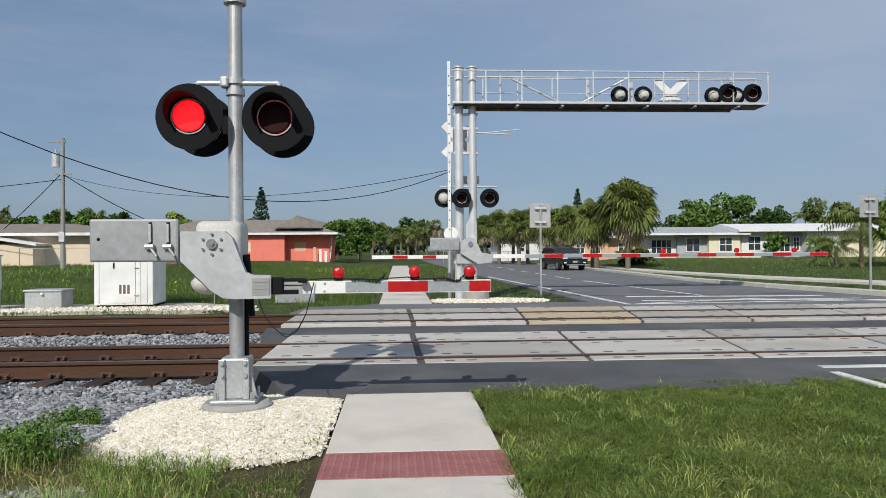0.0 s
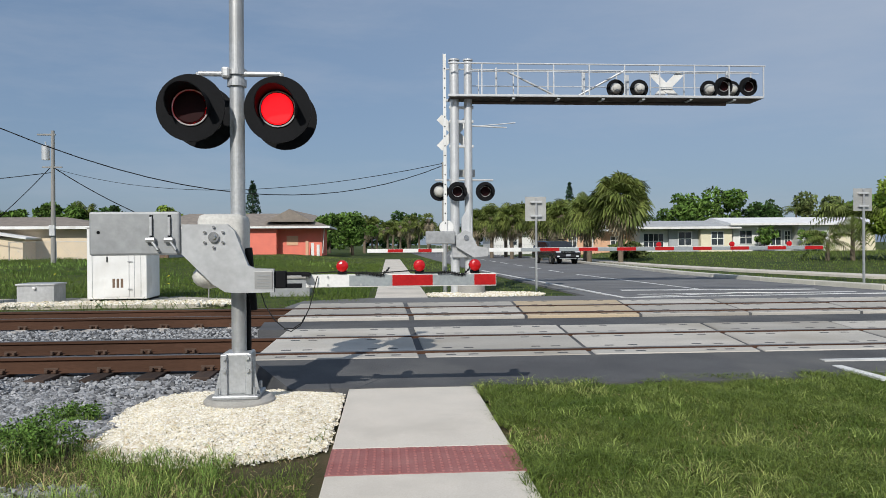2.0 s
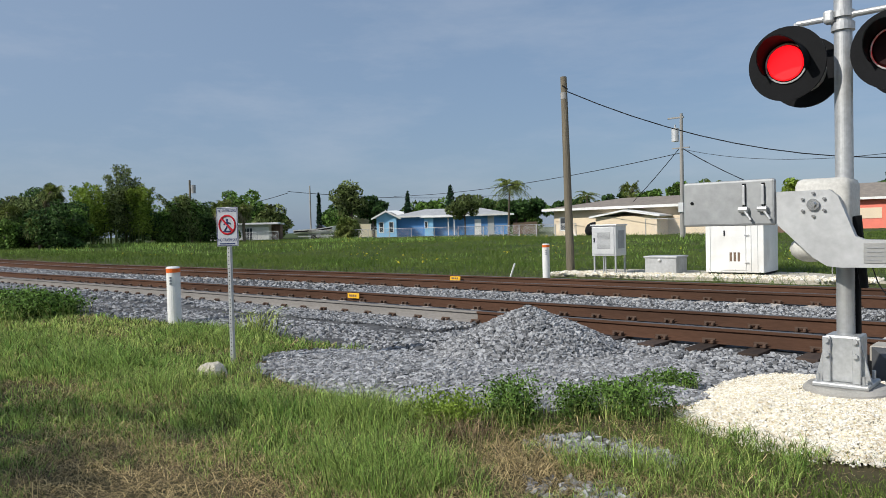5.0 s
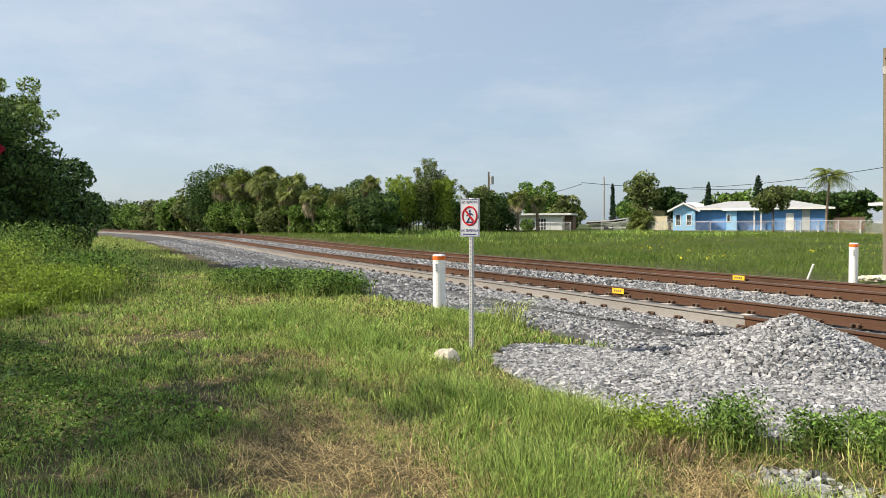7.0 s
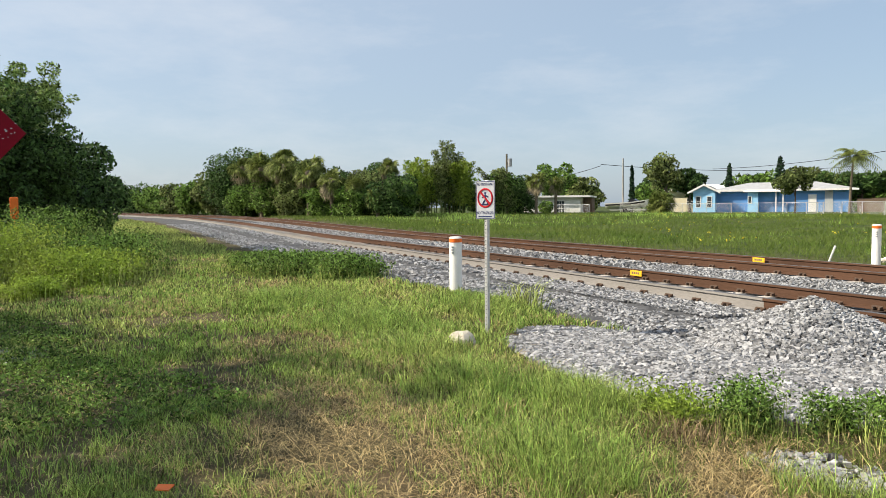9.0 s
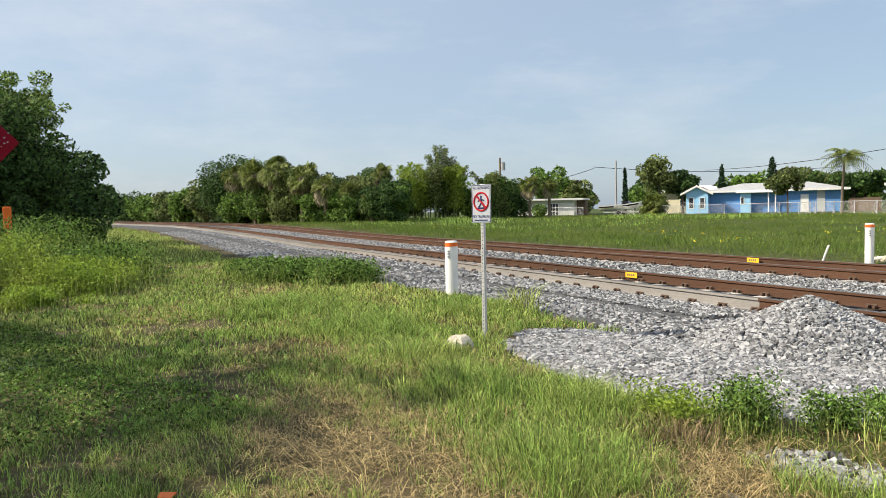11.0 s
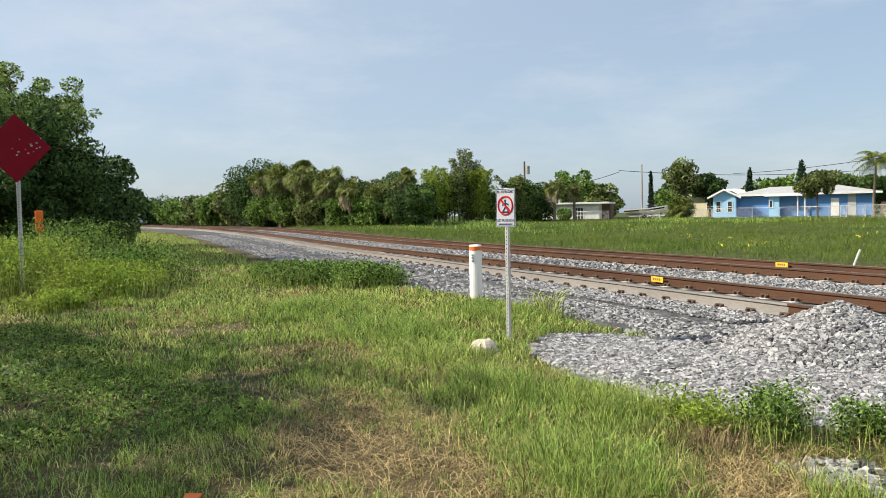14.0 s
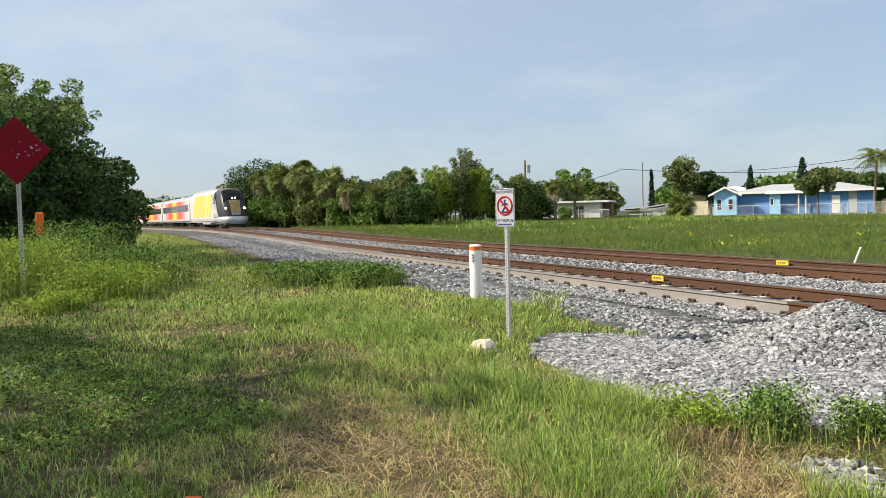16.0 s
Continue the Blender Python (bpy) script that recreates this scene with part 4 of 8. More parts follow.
for xb in (-0.715, -0.035, 0.462):
    bm = bmesh.new()
    box(bm, xb - 0.04, 7.235, 1.213, xb + 0.04, 7.285, 1.245, 0.005)
    lampb = part("arm_light", bm, M_black, arm, "small red gate light")
    bm = bmesh.new()
    tube(bm, (xb, 7.225, 1.285), (xb, 7.295, 1.285), 0.052, seg=20)
    ball(bm, (xb, 7.225, 1.285), 0.052, 1, 0.4, 1)
    part("bulb", bm, M_bulb, lampb, "glowing red bulb", True)
for a, b in ((-0.6, -0.3), (0.13, 0.42)):
    pts = [(a + (b - a) * t / 40, 7.23 + 0.012 * math.sin(t * 2.4), 1.215 + 0.012 * math.cos(t * 2.4) + 0.01 * math.sin(t * 0.16) + (0.05 * max(0, t - 32) / 8)) for t in range(41)]
    wire("coiled_cable", pts, 0.007, M_rubber, arm)
wire("wire_run", [(-0.98, 7.24, 1.225), (-0.8, 7.235, 1.235), (-0.7, 7.235, 1.23), (-0.4, 7.235, 1.222), (-0.1, 7.235, 1.24), (0.0, 7.235, 1.22), (0.2, 7.235, 1.225)], 0.006, M_rubber, arm)
wire("hanging_cable", [(-1.42, 7.2, 1.08), (-1.38, 7.2, 0.95), (-1.3, 7.2, 0.82), (-1.22, 7.2, 0.75), (-1.14, 7.2, 0.745), (-1.06, 7.2, 0.8), (-1.0, 7.2, 0.92), (-0.96, 7.2, 1.08), (-0.93, 7.22, 1.2)], 0.005, M_rubber, mast)
wire("hanging_cable", [(-1.22, 7.2, 0.74), (-1.16, 7.2, 0.72), (-1.08, 7.2, 0.77), (-1.04, 7.2, 0.85)], 0.005, M_rubber, mast)

# overhead gantry on the far side
GYY = 21.6


def gxz(x, z, y=GYY):
    k = (y - 0.56) / (20.4 - 0.56)
    return -0.18 + (x + 0.18) * k, 1.47 + (z - 1.47) * k


gantry = thing("cantilever_signal", "aluminium cantilever signal bridge carrying flashing lights over the road", "signal gantry")
c1, ztop = gxz(1.46, 6.36)
c2, _ = gxz(1.83, 6.36)
part("footing", tube(bmesh.new(), (2.0, GYY, -0.05), (2.0, GYY, 0.34), 0.42, 0.4, seg=24), M_concrete, gantry, "round concrete footing")
for cx, r in ((c1, 0.13), (c2, 0.115)):
    bm = bmesh.new()
    tube(bm, (cx, GYY, 0.1), (cx, GYY, ztop), r, seg=20)
    tube(bm, (cx, GYY, ztop), (cx, GYY, ztop + 0.04), r + 0.03, seg=20)
    part("column", bm, M_alu, gantry)
for z in (0.35, 1.1, 4.2, 4.9, 5.3):
    part("column_tie", box(bmesh.new(), c1 - 0.15, GYY - 0.05, z, c2 + 0.15, GYY + 0.05, z + 0.08, 0.01), M_alu, gantry)
xr, ztr = gxz(9.86, 6.22)
_, zdk = gxz(9.93, 5.38)
bar = part("ladder_bar", box(bmesh.new(), c1 - 0.33, GYY - 0.2, 1.6, c1 - 0.24, GYY - 0.14, gxz(0, 6.5)[1], 0.005), M_white, gantry, "white perforated upright bar")
for k in range(18):
    part("hole", tube(bmesh.new(), (c1 - 0.285, GYY - 0.203, 1.8 + 0.27 * k), (c1 - 0.285, GYY - 0.199, 1.8 + 0.27 * k), 0.02, seg=8), M_black, bar)
xl = c1 - 0.2
for name, y in (("front_rail", GYY - 0.38), ("back_rail", GYY + 0.38)):
    bm = bmesh.new()
    tube(bm, (xl, y, ztr), (xr, y, ztr), 0.022, seg=8)
    tube(bm, (c2, y, ztr - (0.22 if y < GYY else 0.47)), (xr - 0.2, y, ztr - (0.22 if y < GYY else 0.47)), 0.014, seg=8)
    part(name, bm, M_alu, gantry)
    n = 8
    for k in range(n + 1):
        x = c2 + 0.35 + (xr - 0.05 - c2 - 0.35) * k / n
        bm = bmesh.new()
        box(bm, x - 0.018, y - 0.015, zdk, x + 0.018, y + 0.015, ztr, 0.003)
        part("upright", bm, M_alu, gantry)
for (xa, za), (xb, zb) in (((2.9, 6.1), (4.3, 5.42)), ((6.1, 6.15), (4.75, 5.42)), ((2.6, 5.45), (2.6, 6.2)), ((5.0, 5.45), (5.0, 6.1))):
    a, b = gxz(xa, za), gxz(xb, zb)
    part("brace", tube(bmesh.new(), (a[0], GYY + 0.05, a[1]), (b[0], GYY + 0.05, b[1]), 0.03, seg=8), M_alu, gantry)
bm = bmesh.new()
box(bm, xl, GYY - 0.42, zdk - 0.035, xr - 0.05, GYY - 0.34, zdk + 0.03, 0.008)
box(bm, xl, GYY + 0.34, zdk - 0.035, xr - 0.05, GYY + 0.42, zdk + 0.03, 0.008)
part("deck_beam", bm, M_alu, gantry)
# lower chord and grating in dark brown, beneath the pale deck beams
part("lower_chord", tube(bmesh.new(), (c2, GYY, zdk - 0.13), (xr - 1.0, GYY, zdk - 0.13), 0.05, seg=10), M_deck, gantry)
part("deck_grating", box(bmesh.new(), xl + 0.05, GYY - 0.34, zdk - 0.05, xr - 0.1, GYY + 0.34, zdk - 0.01), M_deck, gantry)
for xx in (3.0, 4.2, 5.4, 6.5, 7.8, 9.0):
    a = gxz(xx, 5.3)
    part("deck_bracket", box(bmesh.new(), a[0] - 0.04, GYY - 0.4, zdk - 0.1, a[0] + 0.04, GYY + 0.4, zdk - 0.061, 0.005), M_galv, gantry)
for x, z in ((5.94, 5.72), (6.6, 5.72)):
    a = gxz(x, z)
    signal_lamp(gantry, a[0], GYY + 0.3, a[1], 1, 0.27)
for x, z in ((8.6, 5.72), (9.24, 5.72)):
    a = gxz(x, z)
    signal_lamp(gantry, a[0], GYY + 0.35, a[1], 1, 0.27)
for x, z in ((8.86, 5.74), (9.56, 5.74)):
    a = gxz(x, z, GYY - 0.3)
    signal_lamp(gantry, a[0], GYY - 0.3, a[1], -1, 0.27)
part("lamp_post", box(bmesh.new(), gxz(6.2, 0)[0] - 0.06, GYY + 0.1, zdk, gxz(6.2, 0)[0] + 0.06, GYY + 0.2, gxz(0, 6.05)[1], 0.01), M_alu, gantry)
part("lamp_post", box(bmesh.new(), gxz(8.95, 0)[0] - 0.05, GYY - 0.1, zdk, gxz(8.95, 0)[0] + 0.05, GYY, gxz(0, 6.15)[1], 0.01), M_alu, gantry)


def crossbuck(parent, x, y, z, ln, tilt):
    for a in (45 + tilt, -45 + tilt):
        dx, dz = math.cos(math.radians(a)) * ln / 2, math.sin(math.radians(a)) * ln / 2
        nx, nz = -dz / (ln / 2) * 0.11, dx / (ln / 2) * 0.11
        off = 0.006 if a > 0 else -0.006
        part("crossbuck_blade", prism(bmesh.new(), [(x - dx - nx, z - dz - nz), (x + dx - nx, z + dz - nz), (x + dx + nx, z + dz + nz), (x - dx + nx, z - dz + nz)], "y", y + off - 0.005, y + off + 0.005), M_white, parent, "white crossbuck blade")


a = gxz(7.42, 5.78)
crossbuck(gantry, a[0], GYY + 0.45, a[1], 1.25, 0)
a = gxz(1.45, 4.5)
crossbuck(gantry, a[0] + 0.05, GYY + 0.35, a[1], 1.25, 0)
part("small_sign", box(bmesh.new(), c1 - 0.12, GYY + 0.3, 3.4, c2 + 0.22, GYY + 0.32, 3.62), M_signback, gantry)
bm = bmesh.new()
tube(bm, (c2, GYY, 4.83), (c2 + 1.1, GYY, 4.78), 0.02, seg=8)
tube(bm, (c2 + 0.3, GYY, 4.82), (c2 + 1.35, GYY, 4.92), 0.015, seg=8)
part("side_arm", bm, M_alu, gantry)
zb = gxz(0, 2.9)[1]
bm = bmesh.new()
tube(bm, (c1 - 0.55, GYY, zb + 0.3), (c2 + 0.7, GYY, zb + 0.3), 0.03, seg=10)
part("low_crossarm", bm, M_alu, gantry)
for x, s in ((1.05, 1), (1.62, 1), (1.53, -1), (2.28, -1)):
    a = gxz(x, 2.88, GYY + 0.3 * s)
    signal_lamp(gantry, a[0], GYY + 0.3 * s, a[1], s, 0.27)
bm = bmesh.new()
tube(bm, (c1 - 0.25, GYY - 0.15, 1.95), (c1 - 0.25, GYY - 0.02, 1.95), 0.2, seg=24)
part("bell", bm, M_white, gantry, "white crossing bell")
part("pointed_cover", prism(bmesh.new(), [(c1 + 0.18, 1.6), (c1 + 0.48, 1.6), (c1 + 0.48, 2.25), (c1 + 0.33, 2.45), (c1 + 0.18, 2.2)], "y", GYY - 0.1, GYY), M_alu, gantry)

# far gate with its long arm
fgate = thing("crossing_gate", "far crossing gate with a long lowered red and grey striped arm", "crossing gate")
bm = prism(bmesh.new(), [(c1, 1.72), (c1 + 0.25, 1.86), (c2 + 0.02, 1.8), (c2 + 0.2, 1.42), (c2 + 0.5, 1.36), (c2 + 0.5, 1.14), (c2 + 0.1, 1.1), (c1, 1.4)], "y", GYY - 0.36, GYY - 0.2)
fm = part("gate_mechanism", bm, M_cast, fgate, "grey cast gate mechanism housing")
part("hub", tube(bmesh.new(), (c1 + 0.28, GYY - 0.36, 1.66), (c1 + 0.28, GYY - 0.4, 1.66), 0.07, seg=16), M_chrome, fm)
part("mount", box(bmesh.new(), c1 - 0.1, GYY - 0.22, 1.1, c2 + 0.1, GYY - 0.09, 1.6, 0.02), M_cast, fm)
part("counterweight", box(bmesh.new(), c1 - 0.85, GYY - 0.36, 1.48, c1 - 0.02, GYY - 0.28, 1.84, 0.03), M_plate, fgate, "grey counterweight plate")
ax0, ax1, az = c2 + 0.52, 12.2, 1.31
farm = part("gate_arm", box(bmesh.new(), ax0, GYY - 0.33, az - 0.055, ax1, GYY - 0.27, az + 0.055, 0.006), M_white, fgate, "long thin gate arm")
n = 17
for i in range(1, n):
    xa, xb = ax0 + 0.35 + (ax1 - ax0 - 0.35) * i / n, ax0 + 0.35 + (ax1 - ax0 - 0.35) * (i + 1) / n
    part("stripe", box(bmesh.new(), xa, GYY - 0.335, az - 0.048, xb - 0.002, GYY - 0.329, az + 0.048), M_red_sheet if i % 2 == 0 else M_grey_sheet, farm)
for xx in (7.35, 9.5, 11.2):
    bm = tube(bmesh.new(), (xx, GYY - 0.33, az + 0.12), (xx, GYY - 0.27, az + 0.12), 0.07, seg=14)
    box(bm, xx - 0.05, GYY - 0.33, az + 0.055, xx + 0.05, GYY - 0.27, az + 0.1)
    part("arm_light", bm, M_bulb, farm, "small red gate light")
sgate = thing("pedestrian_gate", "short red and white gate arm lowered across the far sidewalk", "crossing gate")
sarm = part("gate_arm", box(bmesh.new(), -0.95, 22.6, 1.24, 1.4, 22.65, 1.35, 0.005), M_white, sgate)
for xa, xb in ((-0.35, 0.1), (0.55, 0.95)):
    part("stripe", box(bmesh.new(), xa, 22.594, 1.25, xb, 22.6, 1.34), M_red_sheet, sarm)
part("support", tube(bmesh.new(), (1.35, 22.63, 0.0), (1.35, 22.63, 1.5), 0.06, seg=12), M_galv, sgate)

# white gravel at the far footing
a, r = RNG.uniform(0, 6.28, 2600), np.sqrt(RNG.uniform(0, 1, 2600))
xs, ys = 2.3 + 1.7 * r * np.cos(a), 21.0 + 1.0 * r * np.sin(a)
ok_ = xs > 0.75
xs, ys = xs[ok_], ys[ok_]
stone_mesh("white_pebbles", xs, ys, gz(xs, ys) + 0.03, RNG.uniform(0.04, 0.09, len(xs)), M_pebble, None, "white gravel round the gantry footing", "gravel")

# ---- signs, posts, cabinets, poles ----
def back_sign(x, y, ztop, label):
    z0 = float(gz(x, y)) - 0.05
    s = thing("road_sign", label, "road sign")
    part("post", box(bmesh.new(), x - 0.03, y - 0.03, z0, x + 0.03, y + 0.03, ztop - 0.02, 0.004), M_galv, s)
    pl = part("panel", box(bmesh.new(), x - 0.32, y + 0.05, ztop - 0.72, x + 0.32, y + 0.056, ztop + 0.02, 0.002), M_signback, s, "bare metal back of a sign")
    for dz in (0.14, 0.56):
        part("clamp", box(bmesh.new(), x - 0.17, y - 0.045, ztop - dz - 0.03, x + 0.17, y + 0.05, ztop - dz + 0.03, 0.006), M_alu, pl)


back_sign(4.14, 22.9, 2.88, "road sign seen from behind on a thin steel post")
back_sign(15.25, 24.0, 3.2, "tall road sign seen from behind on a steel post")

sign = thing("trespass_sign", "white no trespassing sign in two languages on a perforated steel post", "sign", -7.63, 5.7, 0, 24)
part("post", box(bmesh.new(), -0.022, -0.022, -0.3, 0.022, 0.022, 1.74, 0.004), M_galv, sign)
bm = bmesh.new()
for k in range(40):
    tube(bm, (0, -0.024, -0.0 + 0.045 * k), (0, -0.0225, 0.045 * k), 0.007, seg=6)
part("post_hole", bm, M_black, sign)
pn = part("panel", box(bmesh.new(), -0.142, -0.032, 1.29, 0.142, -0.027, 1.735, 0.0015), M_signwhite, sign)
bm = bmesh.new()
for x0, z0, x1, z1 in ((-0.136, 1.296, 0.136, 1.302), (-0.136, 1.723, 0.136, 1.729), (-0.136, 1.296, -0.130, 1.729), (0.130, 1.296, 0.136, 1.729)):
    box(bm, x0, -0.0345, z0, x1, -0.0325, z1)
part("border", bm, M_blue_ink, pn)


def words(text, x, y, z, size, material, parent, width=None):
    cu = bpy.data.curves.new("lettering", "FONT")
    cu.body, cu.size, cu.align_x, cu.extrude = text, size, "CENTER", 0.0008
    cu.materials.append(material)
    ob = new("lettering", cu)
    ob.parent = parent
    ob.matrix_basis = pose(x, y, z, 90, 0, 0)
    if width:
        ob.scale.x = width
    return ob


words("NO TRESPASSING", 0, -0.0335, 1.68, 0.046, M_blue_ink, pn, 0.66)
words("NO TRASPASAR", 0, -0.0335, 1.345, 0.05, M_blue_ink, pn, 0.7)
part("small_print_bar", box(bmesh.new(), -0.1, -0.0345, 1.312, 0.1, -0.0325, 1.326), M_blue_ink, pn)
bm = bmesh.new()
for i in range(32):
    p, q = i * math.tau / 32, (i + 1) * math.tau / 32
    tube(bm, (0.105 * math.cos(p), -0.034, 1.535 + 0.105 * math.sin(p)), (0.105 * math.cos(q), -0.034, 1.535 + 0.105 * math.sin(q)), 0.011, seg=6)
tube(bm, (-0.075, -0.035, 1.61), (0.075, -0.035, 1.46), 0.012, seg=6)
part("prohibition_ring", bm, M_red_ink, pn, "red ring with slash")
bm = bmesh.new()
tube(bm, (0.0, -0.0325, 1.59), (0.0, -0.0345, 1.59), 0.016, seg=12)
for p, q in (((0.0, 1.575), (0.005, 1.525)), ((0.005, 1.525), (-0.035, 1.47)), ((0.005, 1.525), (0.04, 1.475)), ((0.0, 1.565), (-0.045, 1.54)), ((0.0, 1.565), (0.045, 1.545)), ((-0.05, 1.46), (0.05, 1.46))):
    tube(bm, (p[0], -0.0335, p[1]), (q[0], -0.0335, q[1]), 0.009, seg=6)
part("pictogram", bm, M_blue_ink, pn)
bm = ball(bmesh.new(), (0, 0, 0), 0.15, 1.25, 0.9, 0.72, 12, 8)
for v in bm.verts:
    v.co *= 1 + 0.16 * math.sin(31 * v.co.x + 9 * v.co.z) * math.cos(23 * v.co.y - 14 * v.co.z) + random.uniform(-0.04, 0.04)
rock = part("rock", bm, M_pebble_bed, None)
rock.location = (-7.1, 5.12, -0.02)
tagged(rock, "pale limestone lump at the foot of a sign post", "rock")


def marker_post(x, y, z0, z1, r, label):
    s = thing("marker_post", label, "marker post")
    part("pipe", tube(bmesh.new(), (x, y, z0 - 0.2), (x, y, z1 - 0.1), r, seg=20), M_pvc, s)
    part("band", tube(bmesh.new(), (x, y, z1 - 0.1), (x, y, z1 - 0.03), r + 0.004, seg=20), M_orange, s, "orange band")
    bm = tube(bmesh.new(), (x, y, z1 - 0.03), (x, y, z1), r + 0.006, r - 0.02, seg=20)
    part("cap", bm, M_pvc, s)
    part("collar", tube(bmesh.new(), (x, y, z0 + 0.26), (x, y, z0 + 0.28), r + 0.004, seg=20), M_pvc, s)
    bm = bmesh.new()
    for kk in range(3):
        box(bm, x + 0.4 * r, y - r * 0.9 - 0.004, z1 - 0.3 + 0.05 * kk, x + 0.75 * r, y - r * 0.7, z1 - 0.27 + 0.05 * kk)
    part("print_bars", bm, M_plate, s)


marker_post(-12.02, 7.36, -0.12, 0.9, 0.115, "white plastic marker post with an orange band beside the track")
marker_post(-11.7, 18.22, 0.0, 0.96, 0.1, "white plastic marker post with an orange band behind the tracks")
stick = thing("leaning_stake", "thin white stake leaning in the grass behind the tracks", "stake")
part("stake", tube(bmesh.new(), (-12.72, 17.85, -0.1), (-12.5, 17.85, 0.42), 0.025, seg=8), M_pvc, stick)

for x, y, z in ((-11.93, 11.36, 0.075), (-12.93, 15.8, 0.125)):
    t = thing("rail_tag", "yellow tag plate fixed to the rail web", "tag")
    pl = part("plate", box(bmesh.new(), x - 0.18, y - 0.03, z - 0.055, x + 0.18, y - 0.022, z + 0.055, 0.003), M_yellow, t)
    bm = bmesh.new()
    for kk in range(4):
        box(bm, x - 0.12 + 0.06 * kk, y - 0.033, z - 0.02, x - 0.08 + 0.06 * kk, y - 0.03, z + 0.025)
    part("print_bars", bm, M_brown_wood, pl)

diamond = thing("red_diamond_sign", "faded dark red diamond sign on a perforated steel post", "sign", -16.41, -0.33, 0, 72)
bm = bmesh.new()
box(bm, -0.03, -0.03, -0.4, 0.03, 0.03, 2.5, 0.004)
part("post", bm, M_galv, diamond)
bm = bmesh.new()
for kk in range(40):
    tube(bm, (0, -0.032, 0.05 + 0.055 * kk), (0, -0.0305, 0.05 + 0.055 * kk), 0.009, seg=6)
part("post_hole", bm, M_black, diamond)
R = 0.66
dp = part("panel", prism(bmesh.new(), [(-R, 2.89), (0, 2.89 - R), (R, 2.89), (0, 2.89 + R)], "y", -0.045, -0.036), M_red_sign, diamond, "blank dark red diamond panel")
bm = bmesh.new()
for kk in range(14):
    u, v = random.uniform(-0.1, 0.5), random.uniform(-0.15, 0.2)
    box(bm, u, -0.048, 2.89 + v, u + random.uniform(0.01, 0.04), -0.0455, 2.89 + v + random.uniform(0.01, 0.03))
part("scratches", bm, M_signwhite, dp, "worn pale scratches")
omark = thing("orange_marker", "orange plastic marker standing in bushes", "marker", -22.5, -0.6, 0)
part("paddle", box(bmesh.new(), -0.08, -0.1, 1.2, 0.0, 0.1, 1.78, 0.03), M_orange, omark)
part("stem", tube(bmesh.new(), (-0.04, 0, -0.3), (-0.04, 0, 1.25), 0.02, seg=8), M_orange, omark)
flag = thing("orange_scrap", "scrap of orange plastic lying in dry grass", "litter", -3.77, 1.87, 0)
part("scrap", prism(bmesh.new(), [(-0.05, -0.03), (0.02, -0.05), (0.06, 0.01), (-0.01, 0.045)], "z", 0.05, 0.056), M_orange, flag)

# white gravel pad and cabinets
pad = slab("gravel_pad", [(-12.2, 18.9), (-5.2, 18.7), (-3.6, 19.1), (-4.2, 20.3), (-6, 21.6), (-11.5, 21.4)], -0.1, 0.085, M_pebble_bed, "strip of white gravel under the cabinets", "gravel")
xs, ys = RNG.uniform(-12.2, -3.8, 2400), RNG.uniform(18.75, 20.0, 2400)
stone_mesh("pad_pebbles", xs, ys, np.full(2400, 0.085), RNG.uniform(0.04, 0.1, 2400), M_pebble, None, "white gravel strewn before the cabinets", "gravel")

bung = thing("equipment_bungalow", "white steel signal equipment bungalow with double doors", "cabinet", -7.92, 20.0, 0.08, 3)
body = part("body", box(bmesh.new(), 0, 0, 0.06, 1.45, 1.3, 1.86, 0.02), M_white, bung)
part("roof", box(bmesh.new(), -0.03, -0.03, 1.862, 1.48, 1.33, 1.92, 0.02), M_white, bung)
for xx in (0.05, 1.35):
    part("skid", box(bmesh.new(), xx, 0.05, -0.06, xx + 0.08, 1.25, 0.058), M_black, bung)
door = part("door", box(bmesh.new(), 0.42, -0.02, 0.12, 1.02, -0.002, 1.8, 0.006), M_white, bung)
part("handle", box(bmesh.new(), 0.48, -0.045, 1.0, 0.51, -0.021, 1.14, 0.004), M_black, door)
for zz in (0.3, 1.0, 1.6):
    part("hinge", box(bmesh.new(), 0.99, -0.035, zz, 1.1, -0.021, zz + 0.03, 0.004), M_galv, door)
bm = bmesh.new()
for kk in range(3):
    box(bm, 0.62 + 0.1 * kk, -0.0245, 0.35, 0.68 + 0.1 * kk, -0.0205, 0.58)
part("warning_label", bm, M_brown_wood, door, "brown vertical label bars")
part("notice", box(bmesh.new(), 0.62, -0.0245, 1.4, 0.82, -0.0205, 1.68), M_signwhite, door)
bm = bmesh.new()
for xx in (0.12, 1.14, 1.3):
    box(bm, xx, -0.006, 0.1, xx + 0.012, 0.0, 1.82)
part("panel_seam", bm, M_galv, bung)

gbox = thing("ground_box", "low grey steel equipment box on gravel", "cabinet", -9.66, 20.05, 0.08, 2)
part("body", box(bmesh.new(), 0, 0, 0, 0.9, 0.75, 0.42, 0.012), M_cast, gbox)
part("lid", box(bmesh.new(), -0.03, -0.03, 0.422, 0.93, 0.78, 0.47, 0.012), M_cast, gbox)
part("latch", ball(bmesh.new(), (0.43, -0.03, 0.36), 0.045), M_white, gbox)

